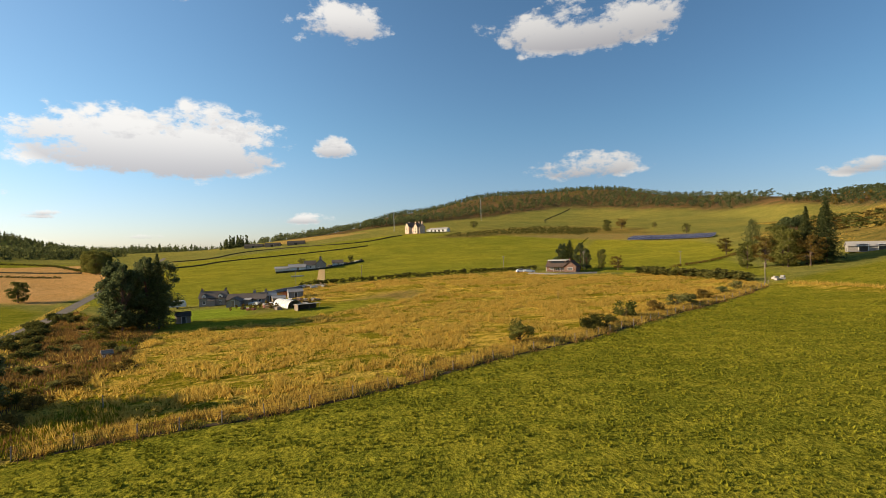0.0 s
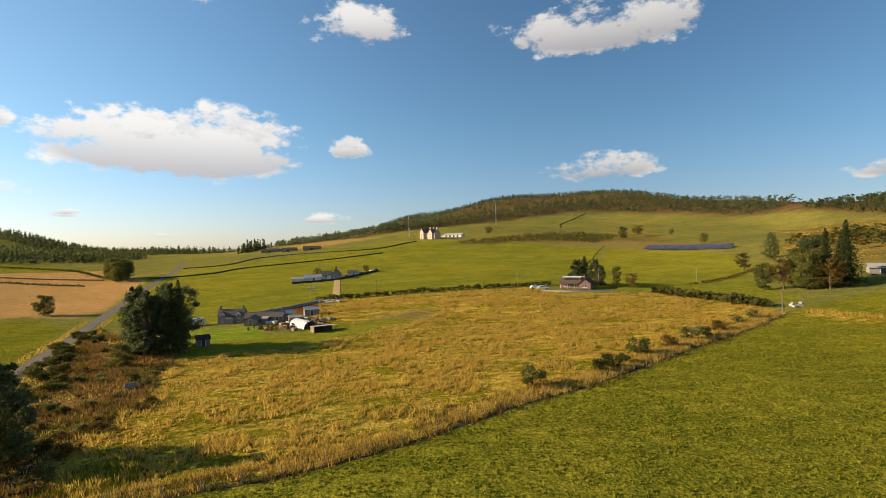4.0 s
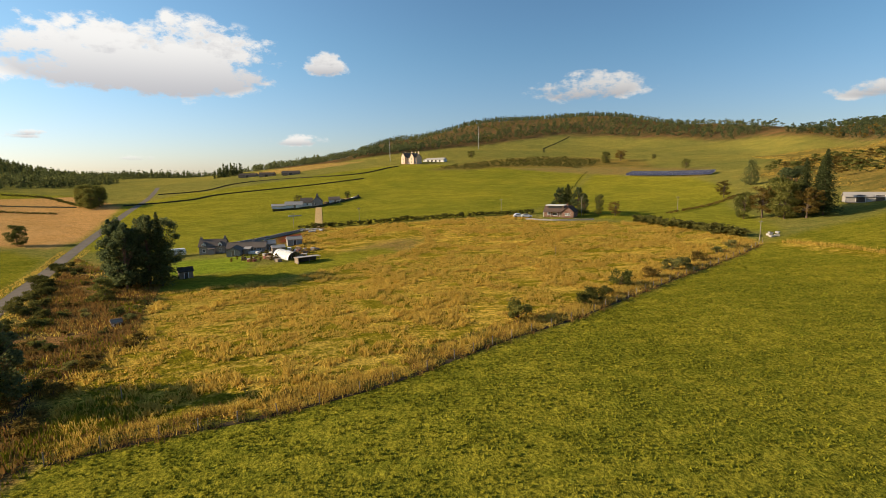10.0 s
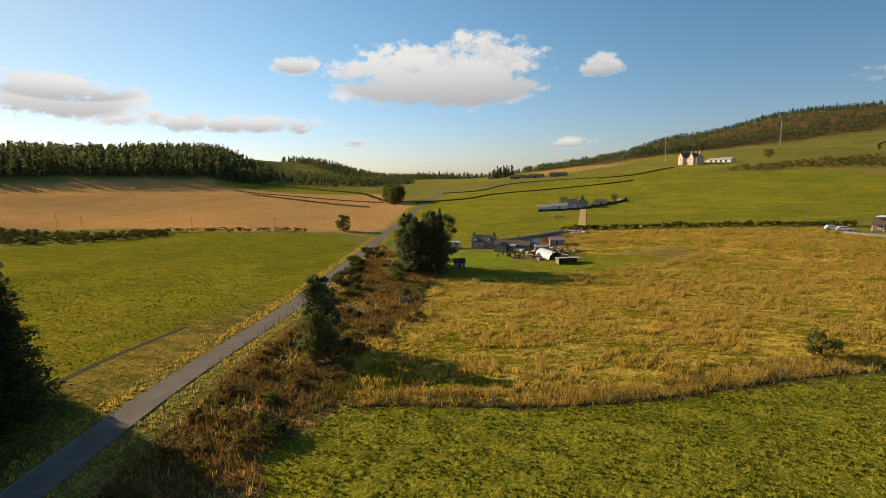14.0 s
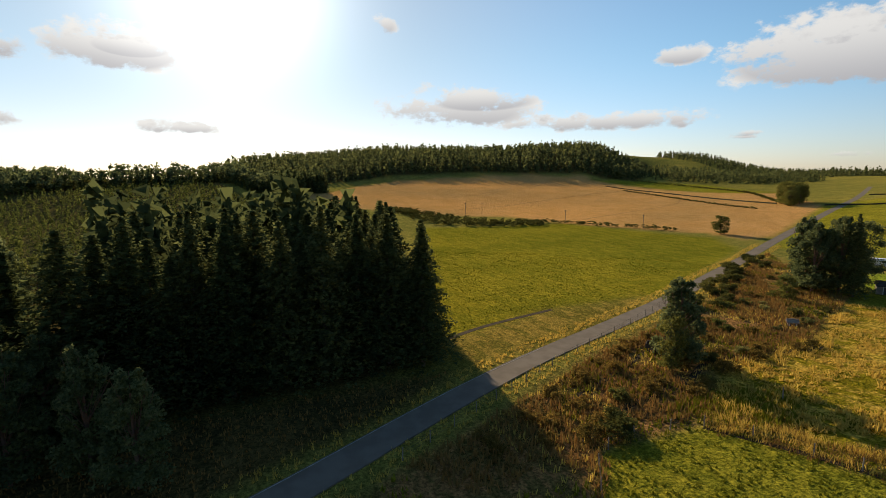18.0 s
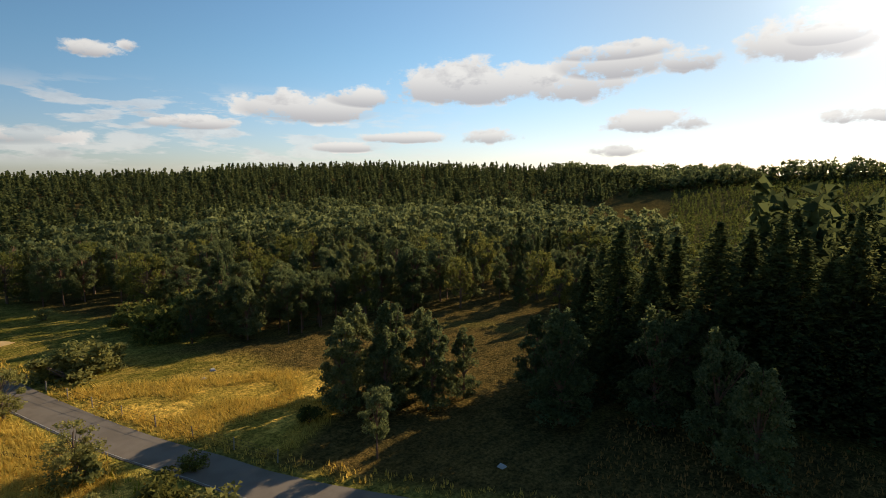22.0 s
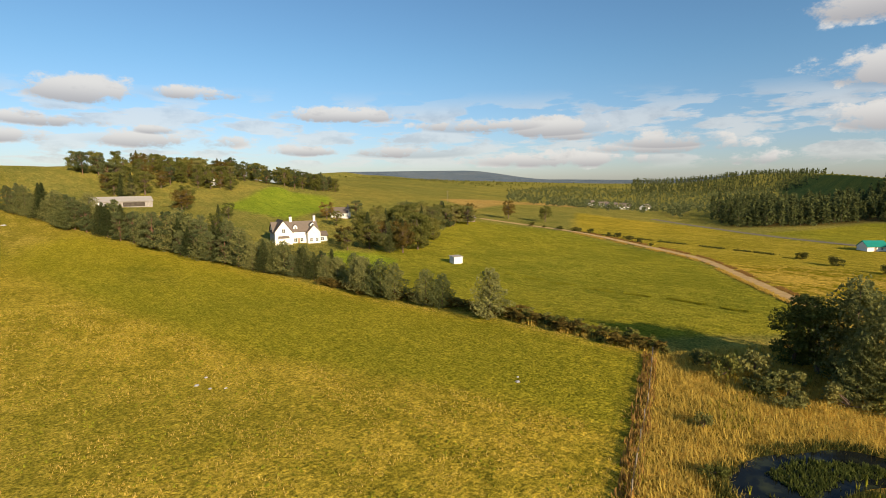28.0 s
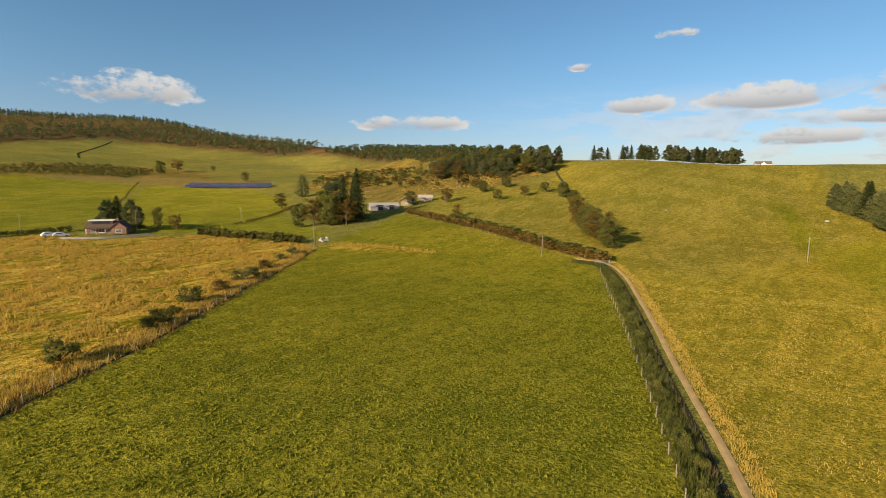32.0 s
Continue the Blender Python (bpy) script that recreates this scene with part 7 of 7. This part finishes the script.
def beside(pts, step, width, shift=0.0, seed=2):
    r = np.random.default_rng(seed)
    line = smooth_line(pts, step)
    out = []
    for a, b in zip(line, line[1:]):
        d = (b - a).normalized()
        s = Vector((-d.y, d.x))
        out.append(a + s * (shift + r.uniform(-width, width)) + d * r.uniform(-1, 1))
    return np.array([p.x for p in out]), np.array([p.y for p in out])


gold, pasture, dry, reeds, brk = zone("gold")[0], zone("pasture")[1], zone("dry_pasture")[0], zone("reed"), zone("bracken")[0]
STRIP = [(-52, 109), (-38, 112), (-31, 118), (-17, 128), (-11, 138), (-2, 143), (6, 156), (4, 181), (-10, 175), (-21, 162), (-30, 150), (-45, 130)]


def off_strip(x, y):
    k = ~inside(STRIP, x, y)
    return x[k], y[k]


x, y = off_strip(*drifts(*scatter(gold, 1.1, 40), 0.16, 0.02))
tufts("rough_grass", x, y, 0.42, 12, 0.8, "straw", "pale dry tussocks of rough grassland", 0.11)
x, y = off_strip(*drifts(*scatter(gold, 1.7, 48), 0.11, 0.06, 7.0))
tufts("tall_tussocks", x, y, 0.72, 26, 1.0, "straw", "tall pale tussocks gathered in drifts across rough grassland", 0.1)
x, y = drifts(*scatter(gold, 1.5, 41), 0.1, 0.05, 4.0)
tufts("rough_grass_green", x, y, 0.3, 7, 0.9, "green_grass", "green tussocks in rough grassland", 0.07)
x, y = drifts(*near_only(scatter(pasture, 0.62, 42), 130), 0.45, -0.05, 1.0)
tufts("pasture_grass", x, y, 0.22, 5, 0.24, "green_grass", "short uneven green pasture tufts", 0.1)
x, y = drifts(*near_only(scatter(zone("pasture")[0], 1.3, 43), 170), 0.3, 0.0, 1.5)
tufts("pasture_grass", x, y, 0.22, 4, 0.3, "green_grass", "short uneven green pasture tufts", 0.12)
MOWN = zone("mown")[0]
x, y = drifts(*near_only(scatter(dry, 0.7, 44), 120), 0.22, 0.0, 2.0)
out = ~inside(MOWN, x, y)
x, y = x[out], y[out]
tufts("pale_pasture_grass", x, y, 0.2, 5, 0.45, "dry", "pale seeding grass in pasture", 0.045)
x, y = drifts(*near_only(scatter(dry, 1.0, 45), 120), 0.25, 0.1, 6.0)
out = ~inside(MOWN, x, y)
x, y = x[out], y[out]
tufts("dry_pasture_tufts", x, y, 0.22, 4, 0.3, "green_grass", "olive grass tufts in pasture", 0.1)
for k, poly in enumerate(reeds):
    rx, ry = scatter(poly, 0.55, 46 + k)
    ok = ~inside([(16.0, -40.7), (15.1, -37.8), (10.3, -35.5), (6.6, -36.2), (6.2, -37.8), (7.6, -39.6), (8.6, -41.8), (7.8, -44.8), (5.5, -48.3), (7.6, -51.1), (11.2, -50.1), (13.5, -46.7)], rx, ry)
    for line, w in ((ROAD, 2.6), ([(6.0, -49.4), (3.4, -45.4), (0.6, -41.2), (-2, -38.0)], 0.5)):
        for p in smooth_line(line, 1.2):
            ok &= (rx - p.x) ** 2 + (ry - p.y) ** 2 > w * w
    ok &= np.hypot(rx, ry) < 125
    rx, ry = drifts(rx[ok], ry[ok], 0.09 if k == 0 else 0.2, -0.3 if k == 0 else -0.02, 3.0)
    tufts("reeds", rx, ry, 0.6, 12, 1.05, "dry", "tall golden reeds and dry grass", 0.042, "reeds")
x, y = drifts(*scatter(reeds[0], 1.1, 60), 0.12, 0.12, 8.0)
ok = x * x + y * y < 80 ** 2
tufts("rushes", x[ok], y[ok], 0.7, 5, 0.35, "green_grass", "green rushes among dry reeds", 0.06, "rushes")
ix, iy = scatter([(12.8, -45.5), (10.1, -47.8), (7.6, -49.2), (7.6, -47.6), (9.6, -44.8), (10.2, -42.0), (10.4, -40.4), (13.8, -41.4)], 0.28, 61)
tufts("pond_plants", ix, iy, 0.4, 9, 0.35, "young", "bright green water plants in the pond", 0.09, "pond plants")
ix, iy = scatter([(12.5, -38.8), (9.8, -36.9), (7.8, -37.0), (8.8, -38.0), (11.0, -39.6)], 0.35, 62)
tufts("pond_plants", ix, iy, 0.35, 5, 0.3, "gorse", "dark green water plants in the pond", 0.09, "pond plants")
x, y = scatter(brk, 0.7, 63)
x, y = drifts(x, y, 0.12, -0.15, 5.0)
ok = np.ones(len(x), bool)
for p in smooth_line(ROAD, 1.5):
    ok &= (x - p.x) ** 2 + (y - p.y) ** 2 > 2.5 ** 2
tufts("bracken", x[ok], y[ok], 0.75, 5, 0.6, "bracken", "rusty bracken and dead stems", 0.11, "bracken")
x, y = drifts(*scatter(brk, 1.0, 64), 0.1, 0.05, 9.0)
tufts("rank_grass", x, y, 0.6, 5, 0.4, "dry", "golden rank grass among bracken", 0.07)
x, y = drifts(*scatter(brk, 1.0, 65), 0.1, 0.1, 12.0)
tufts("nettles", x, y, 0.6, 5, 0.5, "green_grass", "green nettles among bracken", 0.1, "weeds")
x, y = beside([(12, -20), (19, -32), (26, -46), (33, -59)], 0.09, 0.8, 0.3, 15)
tufts("fence_line_grass", x, y, 0.7, 4, 0.35, "bracken", "dark weeds along the pasture fence", 0.09)
x, y = beside([(58, -60.5), (45, -60.5), (33, -60.5)], 0.1, 1.0, 0.0, 16)
tufts("fence_line_grass", x, y, 0.8, 4, 0.35, "dry", "long dry grass along the field end", 0.08)
# long grass in the pasture fence line
for mat, n, w, h, sd in (("straw", 0.07, 1.1, 0.85, 5), ("bracken", 0.09, 1.8, 0.7, 6), ("dry", 0.07, 1.3, 0.8, 7)):
    x, y = drifts(*beside(FENCE_A[2:], n * 0.7, w * 1.5, 1.9, sd), 0.35, {"straw": 0.05, "bracken": -0.1, "dry": -0.05}[mat], sd)
    tufts("fence_line_grass", x, y, h * 0.85, 7, 0.8, mat, "uncut long grass along the fence", 0.045)
x, y = beside([(92, 118), (99, 104), (103, 89)], 0.1, 1.6, 0.0, 8)
tufts("fence_line_grass", x, y, 0.7, 4, 0.4, "straw", "strip of pale uncut grass in pasture", 0.08)
x, y = beside(TRACK[1:], 0.07, 0.9, -1.6, 9)
tufts("track_verge_grass", x, y, 0.35, 7, 0.5, "dry", "pale dry grass on the track verge", 0.035)
x, y = beside(TRACK[1:], 0.05, 1.3, 2.9, 10)
tufts("track_heather", x, y, 0.6, 6, 0.5, "leaf", "green brush between track and fence", 0.06, "brush")
x, y = beside(TRACK[1:], 0.12, 0.4, 1.7, 17)
tufts("track_heather", x, y, 0.4, 5, 0.35, "heather", "purple heather beside the track", 0.06, "heather")
for sft, sd in ((3.3, 11), (-3.3, 12)):
    x, y = beside(ROAD[4:23], 0.22, 1.2, sft, sd)
    tufts("verge_grass", x, y, 0.45, 4, 0.35, "dry" if sd == 11 else "straw", "dry grass on the lane verge", 0.07)
x, y = scatter([(-54, 26), (-47, 15), (-43, 5), (-32, -16), (-48, -18), (-54, -4), (-54, 14)], 0.8, 70)
tufts("shade_grass", x, y, 0.4, 4, 0.35, "bracken", "brown grass in the shade of the spruces", 0.08)
x, y = scatter([(-36, 43), (-29, 43.5), (-27, 48), (-29, 54), (-33, 56), (-36, 50)], 0.6, 90)
tufts("nettles", x, y, 0.7, 6, 0.4, "green_grass", "bright green nettle bed at the field corner", 0.1, "weeds")
x, y = drifts(*scatter(zone("rough")[1], 3.0, 91), 0.05, 0.05, 14.0)
tufts("hill_grass", x, y, 0.8, 4, 0.9, "straw", "pale rank grass on the rough hillside", 0.3)
x, y = beside([(16.0, -41.2), (15.6, -38.2), (13.4, -35.8), (10.2, -35.2), (7.0, -35.8), (5.8, -37.8), (8.4, -41.8), (5.4, -48.4), (7.6, -51.2), (11.2, -50.2), (13.6, -46.8), (15.4, -43.8)], 0.05, 0.6, 0.0, 93)
tufts("rushes", x, y, 0.6, 6, 0.45, "gorse", "dark green rushes round the pond", 0.05, "rushes")
x, y = drifts(*beside(FENCE_A[2:], 0.09, 2.4, 2.2, 94), 0.3, 0.05, 21.0)
tufts("fence_line_weeds", x, y, 0.6, 7, 0.6, "gorse", "dark green weeds in the uncut fence line", 0.07, "weeds")
for pts, w, mt, sd in (([(92, -93), (65, -93), (49, -95), (34, -94)], 0.8, "green_grass", 97), ([(30, -111), (50, -133), (74, -157), (104, -171), (135, -180)], 0.8, "bracken", 98), ([(14, -97), (30, -105), (50, -127), (74, -151), (104, -165), (135, -174)], 0.7, "straw", 99), ([(60, -176), (100, -180), (140, -178)], 1.2, "gorse", 100)):
    x, y = drifts(*beside(pts, 0.09, w, 0.0, sd), 0.2, -0.12, sd)
    tufts("bank_grass", x, y, 0.45, 6, 0.5, mt, "rough grass along a low bank", 0.09)
